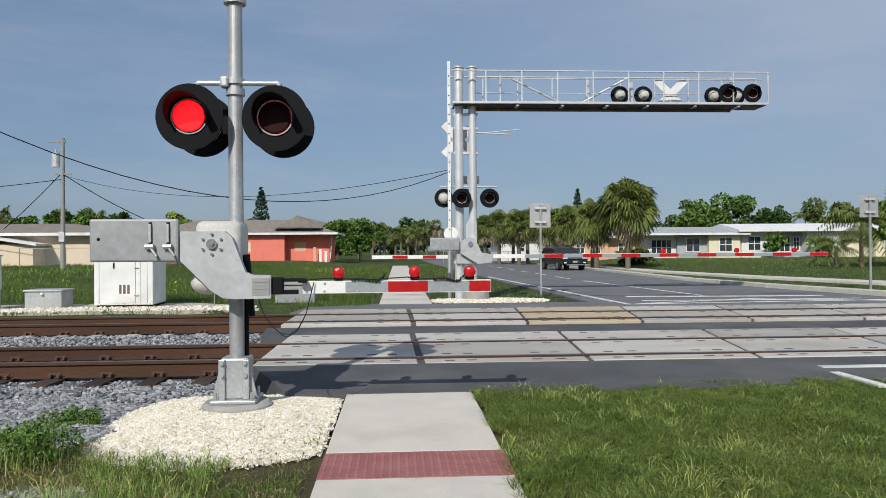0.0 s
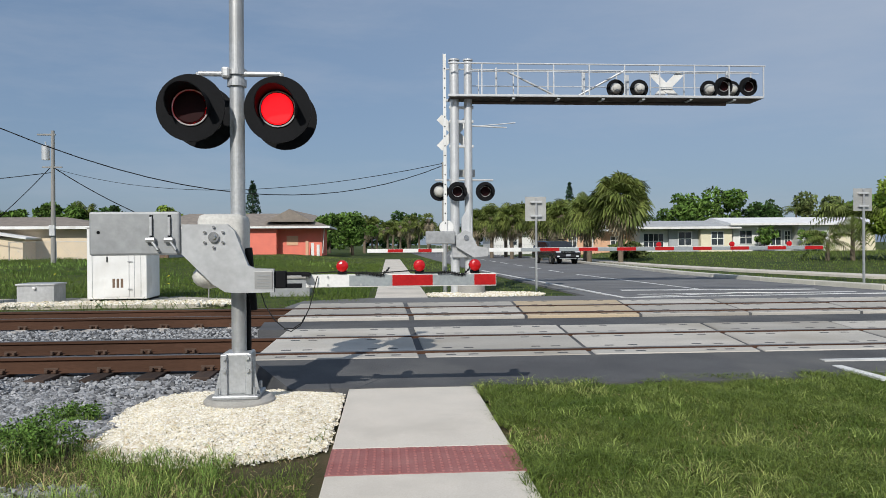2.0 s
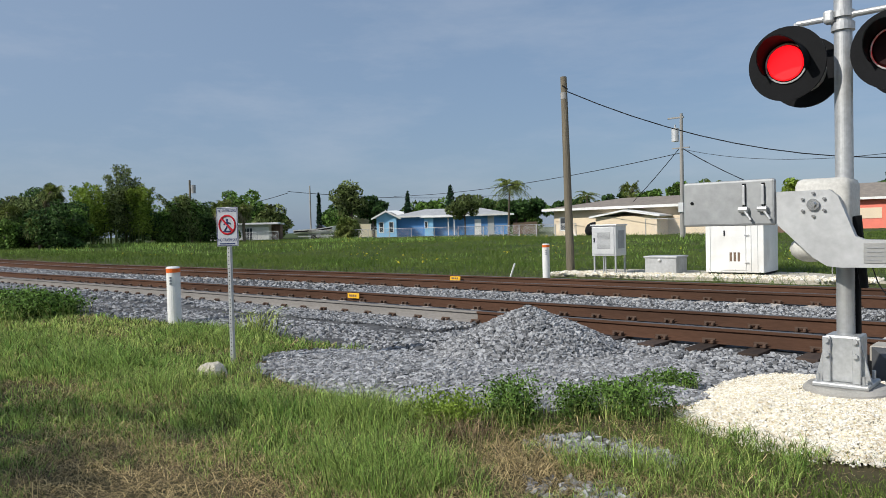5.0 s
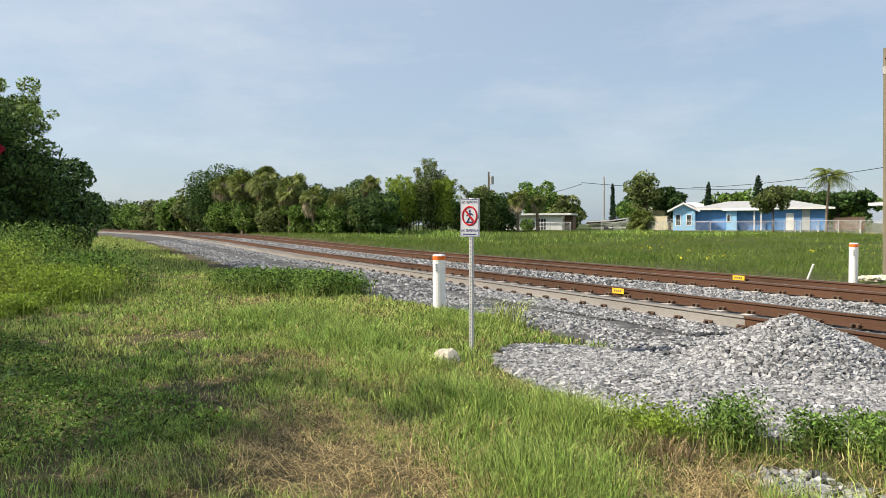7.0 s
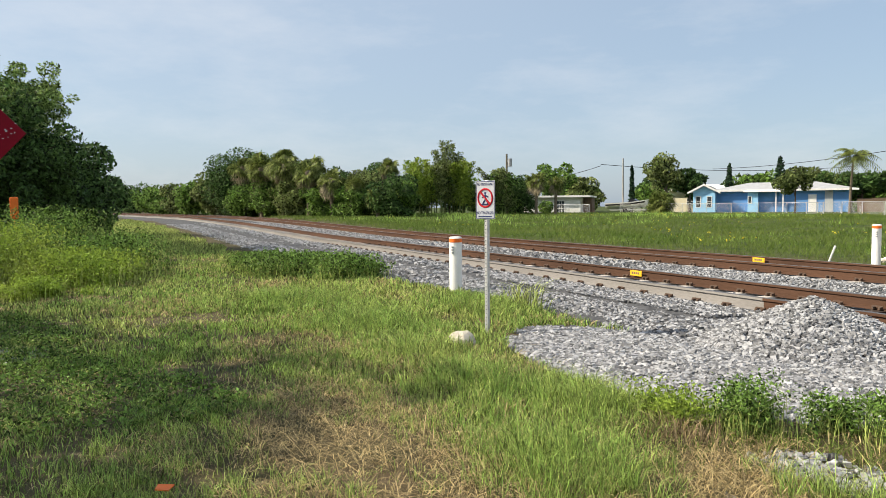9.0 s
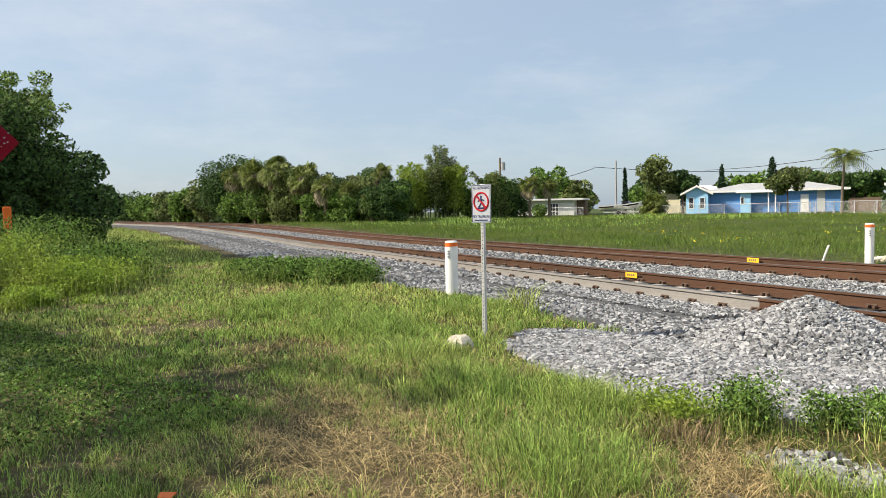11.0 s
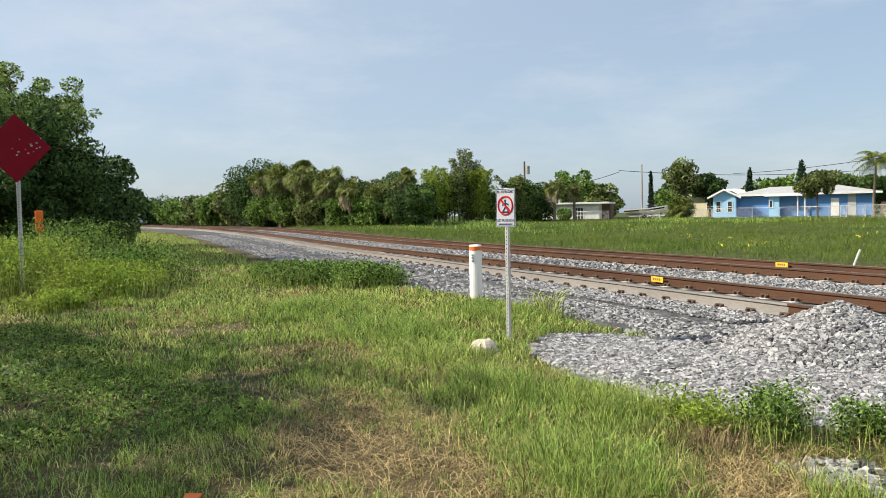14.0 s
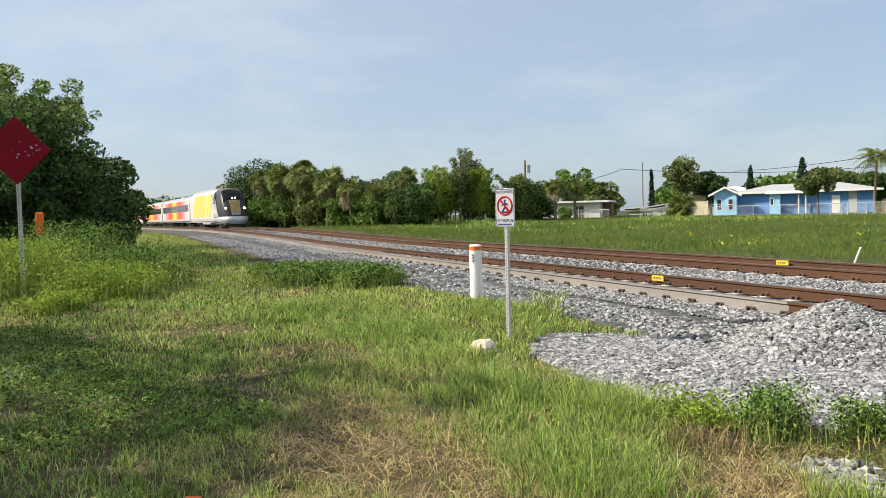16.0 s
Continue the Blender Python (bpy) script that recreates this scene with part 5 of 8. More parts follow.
abox = thing("relay_case", "grey aluminium relay case standing on thin legs", "cabinet", -10.85, 19.25, 0.08, 4)
part("body", box(bmesh.new(), 0, 0, 0.5, 0.72, 0.68, 1.33, 0.012), M_alu, abox)
part("roof", box(bmesh.new(), -0.03, -0.04, 1.332, 0.75, 0.72, 1.37, 0.01), M_alu, abox)
dr = part("door", box(bmesh.new(), 0.05, -0.02, 0.55, 0.67, -0.002, 1.3, 0.006), M_alu, abox)
part("vent", box(bmesh.new(), 0.17, -0.026, 0.7, 0.56, -0.0205, 1.15, 0.002), M_plate, dr, "dark louvred vent")
bm = bmesh.new()
for kk in range(14):
    box(bm, 0.175, -0.032, 0.715 + 0.03 * kk, 0.555, -0.0265, 0.73 + 0.03 * kk)
part("louvre", bm, M_alu, dr)
part("handle", box(bmesh.new(), 0.07, -0.04, 0.88, 0.1, -0.0205, 1.0, 0.004), M_black, dr)
part("side_vent", box(bmesh.new(), 0.7205, 0.15, 0.7, 0.724, 0.55, 1.2), M_plate, abox)
for xx, yy in ((0.03, 0.03), (0.66, 0.03), (0.03, 0.62), (0.66, 0.62)):
    part("leg", box(bmesh.new(), xx, yy, -0.08, xx + 0.04, yy + 0.04, 0.498), M_galv, abox)
bm = bmesh.new()
for xx in (0.3, 0.36):
    tube(bm, (xx, 0.1, -0.05), (xx, 0.1, 0.5), 0.02, seg=8)
part("conduit", bm, M_galv, abox)

post = thing("thin_post", "thin grey post standing by the gravel pad", "post")
part("rod", tube(bmesh.new(), (-5.05, 20.6, 0), (-5.05, 20.6, 1.15), 0.015, seg=6), M_grey_pole, post)
pit = thing("junction_pit", "dark low junction box in grass behind the tracks", "cabinet")
bm = box(bmesh.new(), -3.6, 21.4, 0.05, -2.5, 22.1, 0.55, 0.02)
part("body", bm, M_plate, pit)
part("lid", box(bmesh.new(), -3.7, 21.35, 0.552, -2.4, 22.15, 0.62, 0.02), M_concrete, pit)

# utility poles and wires
upole = thing("utility_pole", "plain weathered brown wooden utility pole", "utility pole")
part("shaft", tube(bmesh.new(), (-12.3, 20.45, -0.2), (-12.46, 20.5, 5.98), 0.13, 0.095, seg=14), M_wood_pole, upole)
part("bracket", tube(bmesh.new(), (-12.44, 20.4, 5.7), (-12.2, 20.3, 5.55), 0.02, seg=6), M_black, upole)
part("wrap", tube(bmesh.new(), (-12.448, 20.49, 5.3), (-12.455, 20.493, 5.5), 0.104, seg=14), M_grey_pole, upole)
U2 = (-21.55, 49.4)
upole2 = thing("utility_pole", "grey utility pole with a transformer can and wires", "utility pole")
part("shaft", tube(bmesh.new(), (*U2, 0.0), (U2[0] + 0.05, U2[1], 8.85), 0.16, 0.1, seg=12), M_grey_pole, upole2)
bm = tube(bmesh.new(), (U2[0] - 0.4, U2[1], 7.0), (U2[0] - 0.4, U2[1], 7.9), 0.24, seg=16)
tube(bm, (U2[0] - 0.4, U2[1], 7.9), (U2[0] - 0.4, U2[1], 8.15), 0.05, seg=8)
part("transformer", bm, M_alu, upole2, "pale transformer can")
bm = box(bmesh.new(), U2[0] - 0.9, U2[1] - 0.06, 8.55, U2[0] + 0.2, U2[1] + 0.06, 8.65)
part("bracket", bm, M_grey_pole, upole2)
part("bracket", box(bmesh.new(), U2[0] - 0.6, U2[1] - 0.05, 6.5, U2[0] + 0.6, U2[1] + 0.05, 6.58), M_grey_pole, upole2)
part("meter_box", box(bmesh.new(), U2[0] - 0.15, U2[1] - 0.25, 2.2, U2[0] + 0.2, U2[1] - 0.16, 2.85, 0.01), M_alu, upole2)
U3 = (1.95, 31.0)
upole3 = thing("utility_pole", "wooden utility pole behind the signal gantry", "utility pole")
part("shaft", tube(bmesh.new(), (*U3, 0.0), (*U3, 4.85), 0.1, 0.08, seg=12), M_grey_pole, upole3)
for nm, p, q, d, r in (("overhead_wire", (-12.4, 20.5, 5.55), (1.95, 31.0, 4.72), 1.9, 0.016), ("overhead_wire", (-21.6, 49.4, 6.5), (1.95, 31.0, 4.8), 1.25, 0.014),
                       ("overhead_wire", (-21.6, 49.4, 6.2), (-62, 62, 5.4), 0.6, 0.025),
                       ("guy_wire", (-21.6, 49.4, 6.6), (-27.0, 53, 3.2), 0.1, 0.025), ("guy_wire", (-21.6, 49.4, 6.6), (-15.5, 52, 3.0), 0.25, 0.03), ("overhead_wire", (-85, 64, 7.0), (-150, 90, 8.0), 0.8, 0.04), ("overhead_wire", (-85, 64, 7.2), (-80, 110, 7.5), 0.8, 0.04)):
    wire(nm, sag(p, q, d, 18), r, M_rubber, None, "thin black overhead wire between poles", "wire")

# ---- houses ----
def window(parent, x, y, z, w, h, axis="y", s=-1, cols=2, rows=2):
    """A sash window on a wall face: frame, glass and glazing bars."""
    def bx(bm, u0, v0, u1, v1, d0, d1):
        if axis == "y":
            return box(bm, x + u0, y + s * d0, z + v0, x + u1, y + s * d1, z + v1)
        return box(bm, x + s * d0, y + u0, z + v0, x + s * d1, y + u1, z + v1)
    fr = bmesh.new()
    t = 0.08
    bx(fr, -w / 2 - t, -h / 2 - t, w / 2 + t, -h / 2, -0.02, 0.06)
    bx(fr, -w / 2 - t, h / 2, w / 2 + t, h / 2 + t, -0.02, 0.06)
    bx(fr, -w / 2 - t, -h / 2, -w / 2, h / 2, -0.02, 0.06)
    bx(fr, w / 2, -h / 2, w / 2 + t, h / 2, -0.02, 0.06)
    win = part("window", fr, M_white, parent, "white framed window")
    part("pane", bx(bmesh.new(), -w / 2, -h / 2, w / 2, h / 2, 0.0, 0.02), M_glass, win)
    bm = bmesh.new()
    for i in range(1, cols):
        u = -w / 2 + w * i / cols
        bx(bm, u - 0.03, -h / 2, u + 0.03, h / 2, 0.021, 0.05)
    for i in range(1, rows):
        v = -h / 2 + h * i / rows
        bx(bm, -w / 2, v - 0.03, w / 2, v + 0.03, 0.022, 0.045)
    if cols > 1 or rows > 1:
        part("glazing_bar", bm, M_white, win)


def hip_roof(parent, x0, y0, x1, y1, z, rise, over, material, ridge=0.5, gable=False, fascia=M_white):
    """A low roof with eaves; ridge along x."""
    ax0, ay0, ax1, ay1 = x0 - over, y0 - over, x1 + over, y1 + over
    inset = 0 if gable else (ay1 - ay0) * ridge
    ym = (ay0 + ay1) / 2
    bm = bmesh.new()
    lo = [bm.verts.new(c) for c in ((ax0, ay0, z), (ax1, ay0, z), (ax1, ay1, z), (ax0, ay1, z))]
    up = [bm.verts.new(c) for c in ((ax0, ay0, z + 0.18), (ax1, ay0, z + 0.18), (ax1, ay1, z + 0.18), (ax0, ay1, z + 0.18))]
    r0, r1 = bm.verts.new((ax0 + inset, ym, z + 0.18 + rise)), bm.verts.new((ax1 - inset, ym, z + 0.18 + rise))
    bm.faces.new(lo[::-1])
    for i in range(4):
        bm.faces.new((lo[i], lo[(i + 1) % 4], up[(i + 1) % 4], up[i]))
    bm.faces.new((up[0], up[1], r1, r0))
    bm.faces.new((up[2], up[3], r0, r1))
    bm.faces.new((up[1], up[2], r1))
    bm.faces.new((up[3], up[0], r0))
    roof = part("roof", bm, material, parent)
    fb = bmesh.new()
    box(fb, ax0 - 0.02, ay0 - 0.03, z - 0.02, ax1 + 0.02, ay0 - 0.003, z + 0.2)
    box(fb, ax0 - 0.03, ay0, z - 0.02, ax0 - 0.003, ay1, z + 0.2)
    box(fb, ax1 + 0.003, ay0, z - 0.02, ax1 + 0.03, ay1, z + 0.2)
    part("fascia", fb, fascia, roof)
    return roof


# coral house
pk = thing("house", "coral pink stucco bungalow with a brown shingle hip roof", "house", -12.1, 79.6, 0.55, 0)
part("wall", box(bmesh.new(), -14, 0, -0.5, 0, 9, 2.75), M_pink, pk)
part("side_wing", box(bmesh.new(), 0.002, 1.2, -0.5, 4.6, 8, 2.75), M_pink, pk)
hip_roof(pk, -14, 0, 5.0, 9, 2.75, 1.55, 0.6, M_shingle, 0.45)
bm = bmesh.new()
g = [bm.verts.new(c) for c in ((-1.1, -0.35, 3.4), (3.9, -0.35, 3.4), (1.4, -0.35, 4.75), (-1.1, 4.4, 4.2), (3.9, 4.4, 4.2), (1.4, 4.4, 4.78))]
for f in ((0, 1, 2), (0, 2, 5, 3), (1, 4, 5, 2)):
    bm.faces.new([g[i] for i in f])
part("roof_gable", bm, M_shingle, pk)
bm = bmesh.new()
g = [bm.verts.new(c) for c in ((-0.6, -0.38, 3.5), (3.4, -0.38, 3.5), (1.4, -0.38, 4.6))]
bm.faces.new(g)
part("gable_vent", bm, M_shingle, pk)
part("shutter", box(bmesh.new(), -5.6, -0.04, 0.95, -3.5, -0.005, 1.95), M_cream_wall, pk, "boarded pale window shutter")
part("shutter", box(bmesh.new(), 0.9, 1.16, 0.95, 2.1, 1.195, 1.95), M_peach_wall, pk)
part("gutter", tube(bmesh.new(), (4.7, 1.0, 0.0), (4.9, 0.9, 2.7), 0.05, seg=6), M_white, pk)
for i in range(3):
    part("air_unit", box(bmesh.new(), 3.0 + 0.6 * i, 0.1 - 0.2 * i, -0.3, 3.3 + 0.6 * i, 0.3 - 0.2 * i, 1.4 - 0.2 * i, 0.02), M_white if i else M_peach_wall, pk)

# cream house
bh = thing("house", "cream stucco bungalow with a flat white-edged roof", "house", -26.7, 57.2, 0.25, 0)
part("wall", box(bmesh.new(), -11.5, 2.0, -0.4, 4.4, 11, 2.6), M_cream_wall, bh)
part("garage", box(bmesh.new(), -6.0, 0.0, -0.4, -0.4, 1.995, 1.9), M_cream_wall, bh)
bm = prism(bmesh.new(), [(-6.4, 1.95), (-3.2, 2.45), (0.0, 1.95), (0.0, 1.8), (-3.2, 2.3), (-6.4, 1.8)], "y", -0.4, 1.99)
part("garage_roof", bm, M_whiteroof, bh)
hip_roof(bh, -11.5, 2.0, 4.4, 11, 2.6, 0.9, 0.8, M_shingle, 0.5)
window(bh, -10.2, 2.0, 1.4, 1.2, 1.1, cols=1)
part("side_wing", box(bmesh.new(), 4.405, 3.0, -0.4, 9.0, 10, 2.45), M_grey_wall, bh)
part("wing_roof", box(bmesh.new(), 4.41, 2.6, 2.455, 9.6, 10.4, 2.65, 0.02), M_whiteroof, bh)
part("boarded_wall", box(bmesh.new(), 7.2, 2.8, -0.4, 9.2, 2.995, 2.2), M_brown_wood, bh)
window(bh, 5.6, 3.0, 1.5, 0.9, 0.9, cols=1)
gr = thing("covered_grill", "dark covered grill standing by the cream house", "grill", -33.3, 58.0, 0.5)
part("cover", ball(bmesh.new(), (0, 0, 0.5), 0.75, 1.2, 0.8, 1.0), M_black, gr, smooth=True)

# blue house
bl = thing("house", "bright blue bungalow with white trim and grey roof", "house", -74.6, 70.65, 0.6, 40)
part("wall", box(bmesh.new(), 2.91, 1.5, -0.5, 18.3, 9, 2.6), M_blue_wall, bl)
part("front_wing", box(bmesh.new(), 0.2, 0, -0.5, 2.9, 8, 2.6), M_blue_light, bl)
part("gable", prism(bmesh.new(), [(0.2, 2.6), (2.9, 2.6), (1.55, 3.3)], "y", 0.0, 0.1), M_blue_light, bl)
bm = bmesh.new()
g = [bm.verts.new(c) for c in ((-0.4, -0.5, 2.5), (1.55, -0.5, 3.5), (3.5, -0.5, 2.5), (-0.4, 8, 2.5), (1.55, 8, 3.5), (3.5, 8, 2.5))]
bm.faces.new((g[0], g[1], g[4], g[3]))
bm.faces.new((g[1], g[2], g[5], g[4]))
bmesh.ops.solidify(bm, geom=bm.faces[:], thickness=0.08)
part("gable_roof", bm, M_greyroof, bl)
part("bargeboard", prism(bmesh.new(), [(-0.45, 2.3), (1.55, 3.35), (3.55, 2.3), (3.55, 2.55), (1.55, 3.6), (-0.45, 2.55)], "y", -0.55, -0.48), M_white, bl)
hip_roof(bl, 2.9, 1.5, 18.3, 9, 2.6, 1.0, 0.7, M_greyroof, 0.5)
part("porch_wall", box(bmesh.new(), 6.7, 0.75, -0.5, 7.9, 1.49, 2.45), M_blue_light, bl)
part("porch_roof", box(bmesh.new(), 6.2, 0.3, 2.46, 10.7, 1.49, 2.58, 0.02), M_white, bl)
for xx in (9.9, 10.7):
    part("porch_post", box(bmesh.new(), xx, 0.7, -0.5, xx + 0.14, 0.84, 2.455), M_white, bl)
part("door", box(bmesh.new(), 13.6, 1.42, -0.4, 14.5, 1.49, 2.1), M_white, bl)
part("garage_door", box(bmesh.new(), 15.4, 1.42, -0.4, 16.3, 1.49, 2.55), M_grey_wall, bl)
window(bl, 0.85, 0, 1.3, 0.5, 1.3, cols=1)
window(bl, 2.2, 0, 1.3, 0.5, 1.3, cols=1)
window(bl, 6.95, 0.75, 1.5, 0.3, 0.8, cols=1, rows=1)
yard = thing("board_fence", "weathered brown board fence beside the blue house", "fence", -74.6, 70.65, 0.6, 40)
for k in range(16):
    part("board", box(bmesh.new(), 18.9 + 0.21 * k, 1.5, -0.5, 19.09 + 0.21 * k, 1.53, 1.55 + 0.03 * (k % 3)), M_brown_wood, yard)
cw_ = thing("house", "pale cream bungalow behind the blue house", "house", -80.5, 76, 0.6, 40)
part("wall", box(bmesh.new(), -3, 0, -0.5, 6, 8, 2.9), M_yellow_wall, cw_)
hip_roof(cw_, -3, 0, 6, 8, 2.9, 0.8, 0.6, M_whiteroof, 0.4)
window(cw_, 0.0, 0, 1.4, 1.0, 0.8)

# white shed-like house
wh = thing("house", "small white flat-roofed house with barred window", "house", -92.2, 56.0, 0.4, 48)
part("wall", box(bmesh.new(), 0, 0, -0.5, 8.0, 7, 2.3), M_white_wall, wh)
part("roof", box(bmesh.new(), -0.7, -0.7, 2.302, 9.4, 7.7, 2.55, 0.02), M_whiteroof, wh)
window(wh, 5.2, 0, 1.0, 1.1, 1.6, cols=3, rows=3)
part("side_wall", box(bmesh.new(), 8.01, 3.0, -0.5, 9.2, 7, 2.3), M_brown_wood, wh)

# row of white and cream houses beside the road
def long_house(x, y, z, rz, segs, roof, label):
    h = thing("house", label, "house", x, y, z, rz)
    for x0, x1, dy, hh, m in segs:
        part("wall", box(bmesh.new(), x0 + 0.004, dy, -0.6, x1 - 0.004, dy + 8, hh), m, h)
    lo, hi = min(s[0] for s in segs), max(s[1] for s in segs)
    hip_roof(h, lo, min(s[2] for s in segs), hi, max(s[2] for s in segs) + 8, max(s[3] for s in segs), 0.75, 0.7, roof, 0.5, gable=True)
    return h


h1 = long_house(34.5, 73.3, 0.45, -3, [(0, 2.6, 0.5, 2.75, M_white_wall), (2.6, 6.4, 1.2, 2.75, M_grey_wall), (6.4, 9.6, 0.0, 2.75, M_white_wall), (9.6, 14.5, 0.3, 2.75, M_yellow_wall)], M_whiteroof, "white bungalow with a broad white roof behind lawn")
window(h1, 1.3, 0.5, 1.55, 1.2, 1.3)
window(h1, 4.4, 1.2, 1.5, 1.6, 1.5, cols=3)
window(h1, 5.9, 1.2, 1.5, 0.5, 1.3, cols=2, rows=3)
part("dark_door", box(bmesh.new(), 7.1, -0.05, -0.2, 9.0, -0.006, 2.1), M_glass, h1)
bm = bmesh.new()
for xx in (7.1, 7.7, 8.35, 8.95):
    box(bm, xx - 0.04, -0.09, -0.2, xx + 0.04, -0.051, 2.1)
part("door_frame", bm, M_white, h1)
window(h1, 12.6, 0.3, 1.6, 0.7, 0.9, cols=1)
part("low_wall", box(bmesh.new(), 2.2, -1.2, -0.6, 9.3, -0.9, 0.0), M_white_wall, h1)
h2 = long_house(25.2, 74.0, 0.45, -3, [(0, 2.9, 1.0, 2.45, M_white_wall), (2.9, 5.9, 0.6, 2.45, M_grey_wall), (5.9, 9.1, 0.0, 2.45, M_yellow_wall)], M_greyroof, "grey and cream bungalow with a low grey roof")
window(h2, 1.4, 1.0, 1.2, 2.0, 1.5, cols=4)
window(h2, 4.5, 0.6, 1.45, 1.3, 1.3)
window(h2, 7.6, 0, 1.45, 1.2, 1.3)
h3 = long_house(17.5, 78.0, 0.45, -3, [(0, 4.5, 0.0, 2.3, M_peach_wall), (4.5, 8.0, 0.5, 2.3, M_peach_wall)], M_whiteroof, "peach bungalow half hidden behind palms")
window(h3, 1.5, 0, 1.3, 0.8, 1.2)
window(h3, 3.2, 0, 1.3, 0.8, 1.2)
window(h3, 6.2, 0.5, 1.3, 1.0, 0.8)
h4 = long_house(13, 98, 0.45, 0, [(0, 16, 0.0, 2.5, M_white_wall)], M_whiteroof, "distant white bungalow behind the palm row")
window(h4, 3, 0, 1.4, 1.0, 1.0)
window(h4, 10, 0, 1.4, 1.0, 1.0)
h5 = long_house(52, 58, 0.45, -20, [(0, 9, 0.0, 2.6, M_yellow_wall)], M_whiteroof, "pale yellow bungalow behind bushes")

# ---- vehicles ----
def suv(name, label, x, y, z, rz, paint, far=False):
    """A tall estate car, nose towards -y; origin on the road."""
    c = thing(name, label, "car", x, y, z, rz)
    prof = [(-2.35, 0.42), (-2.38, 0.75), (-2.3, 0.95), (-1.25, 1.08), (-0.45, 1.56), (1.6, 1.62), (2.3, 1.1), (2.4, 0.6), (2.36, 0.38)]
    bm = bmesh.new()
    def ring(xv, kk):
        return [bm.verts.new((xv * (0.78 if zz > 1.2 else 1.0) * kk, yy, zz)) for yy, zz in prof]
    rg = [ring(-0.92, 0.97), ring(-0.9, 1.0), ring(0.9, 1.0), ring(0.92, 0.97)]
    for a, b in zip(rg[:-1], rg[1:]):
        for i in range(len(prof) - 1):
            bm.faces.new((a[i], b[i], b[i + 1], a[i + 1]))
    bm.faces.new(rg[0])
    bm.faces.new(rg[-1][::-1])
    bmesh.ops.recalc_face_normals(bm, faces=bm.faces[:])
    body = part("body", bm, paint, c)
    ws = prism(bmesh.new(), [(-0.72, -1.2), (0.72, -1.2), (0.6, -0.52), (-0.6, -0.52)], "z", 0, 0.001)
    for v in ws.verts:
        v.co.z = 1.115 + (v.co.y + 1.2) * 0.6 + (0.012 if v.co.z > 0.0005 else 0.0)
    part("windscreen", ws, M_cargl, c)
    for s in (-1, 1):
        g = prism(bmesh.new(), [(-0.95, 1.12), (-0.4, 1.5), (1.5, 1.55), (2.0, 1.12)], "x", s * 0.73, s * 0.865)
        part("side_window", g, M_cargl, c)
        part("headlight", box(bmesh.new(), s * 0.5, -2.37, 0.78, s * 0.86, -2.2, 0.93, 0.03), M_lampglass, c, "clear headlight")
        part("fog_lamp", box(bmesh.new(), s * 0.58, -2.39, 0.47, s * 0.78, -2.3, 0.58, 0.02), M_lampglass, c)
        part("mirror", box(bmesh.new(), s * 0.93, -0.95, 1.05, s * 1.08, -0.8, 1.2, 0.03), paint, c)
        part("roof_rail", tube(bmesh.new(), (s * 0.62, -0.3, 1.68), (s * 0.62, 1.4, 1.7), 0.025, seg=6), M_black, c)
        for yy in (-1.45, 1.4):
            tw = tube(bmesh.new(), (s * 0.72, yy, 0.34), (s * 0.925, yy, 0.34), 0.34, seg=24)
            w = part("wheel", tw, M_tyre, c)
            part("rim", tube(bmesh.new(), (s * 0.926, yy, 0.34), (s * 0.935, yy, 0.34), 0.22, seg=16), M_chrome, w)
    gr_ = part("grille", box(bmesh.new(), -0.42, -2.385, 0.68, 0.42, -2.3, 0.9, 0.02), M_black, c)
    part("grille_bar", box(bmesh.new(), -0.4, -2.395, 0.8, 0.4, -2.386, 0.83), M_chrome, gr_)
    part("bumper", box(bmesh.new(), -0.86, -2.4, 0.42, 0.86, -2.28, 0.5, 0.03), M_black, c)
    part("skid_plate", box(bmesh.new(), -0.6, -2.41, 0.36, 0.6, -2.3, 0.41, 0.01), M_galv, c)
    part("number_plate", box(bmesh.new(), -0.16, -2.41, 0.54, 0.16, -2.386, 0.66), M_signwhite, c)
    return c


suv("car", "black estate car with roof rails waiting at the crossing", 11.35, 52.2, 0.085, 8, M_carblack)
suv("car", "white car parked near the pink house", -14.5, 112, 0.55, 60, M_carwhite)

boat = thing("motor_boat", "white motor boat on a trailer behind a fence", "boat", -81.4, 66.6, 0.55, 30)
hull = loft(bmesh.new(), [[(x, y, z) for y, z in ((-w, top), (-w * 0.75, low + 0.25), (0, low), (w * 0.75, low + 0.25), (w, top))] for x, w, low, top in ((-3.6, 1.0, 0.5, 1.25), (0.0, 1.1, 0.55, 1.4), (2.2, 0.8, 0.85, 1.7), (3.6, 0.12, 1.55, 2.0))])
part("hull", hull, M_white, boat)
part("stripe", loft(bmesh.new(), [[(x, -w, z), (x, -w + 0.02, z), (x, -w + 0.02, z + 0.2), (x, -w, z + 0.2)] for x, w, z in ((-3.5, 1.03, 0.9), (0.0, 1.13, 1.05), (2.1, 0.85, 1.35))]), M_black, boat)
part("windscreen", prism(bmesh.new(), [(-0.4, 1.4), (0.9, 1.5), (0.1, 1.95)], "y", -0.6, 0.6), M_cargl, boat)
part("trailer", box(bmesh.new(), -3.0, -0.6, 0.3, 3.4, 0.6, 0.45), M_galv, boat)
for s in (-1, 1):
    part("wheel", tube(bmesh.new(), (-0.6, s * 0.9, 0.25), (-0.6, s * 1.1, 0.25), 0.32, seg=16), M_tyre, boat)

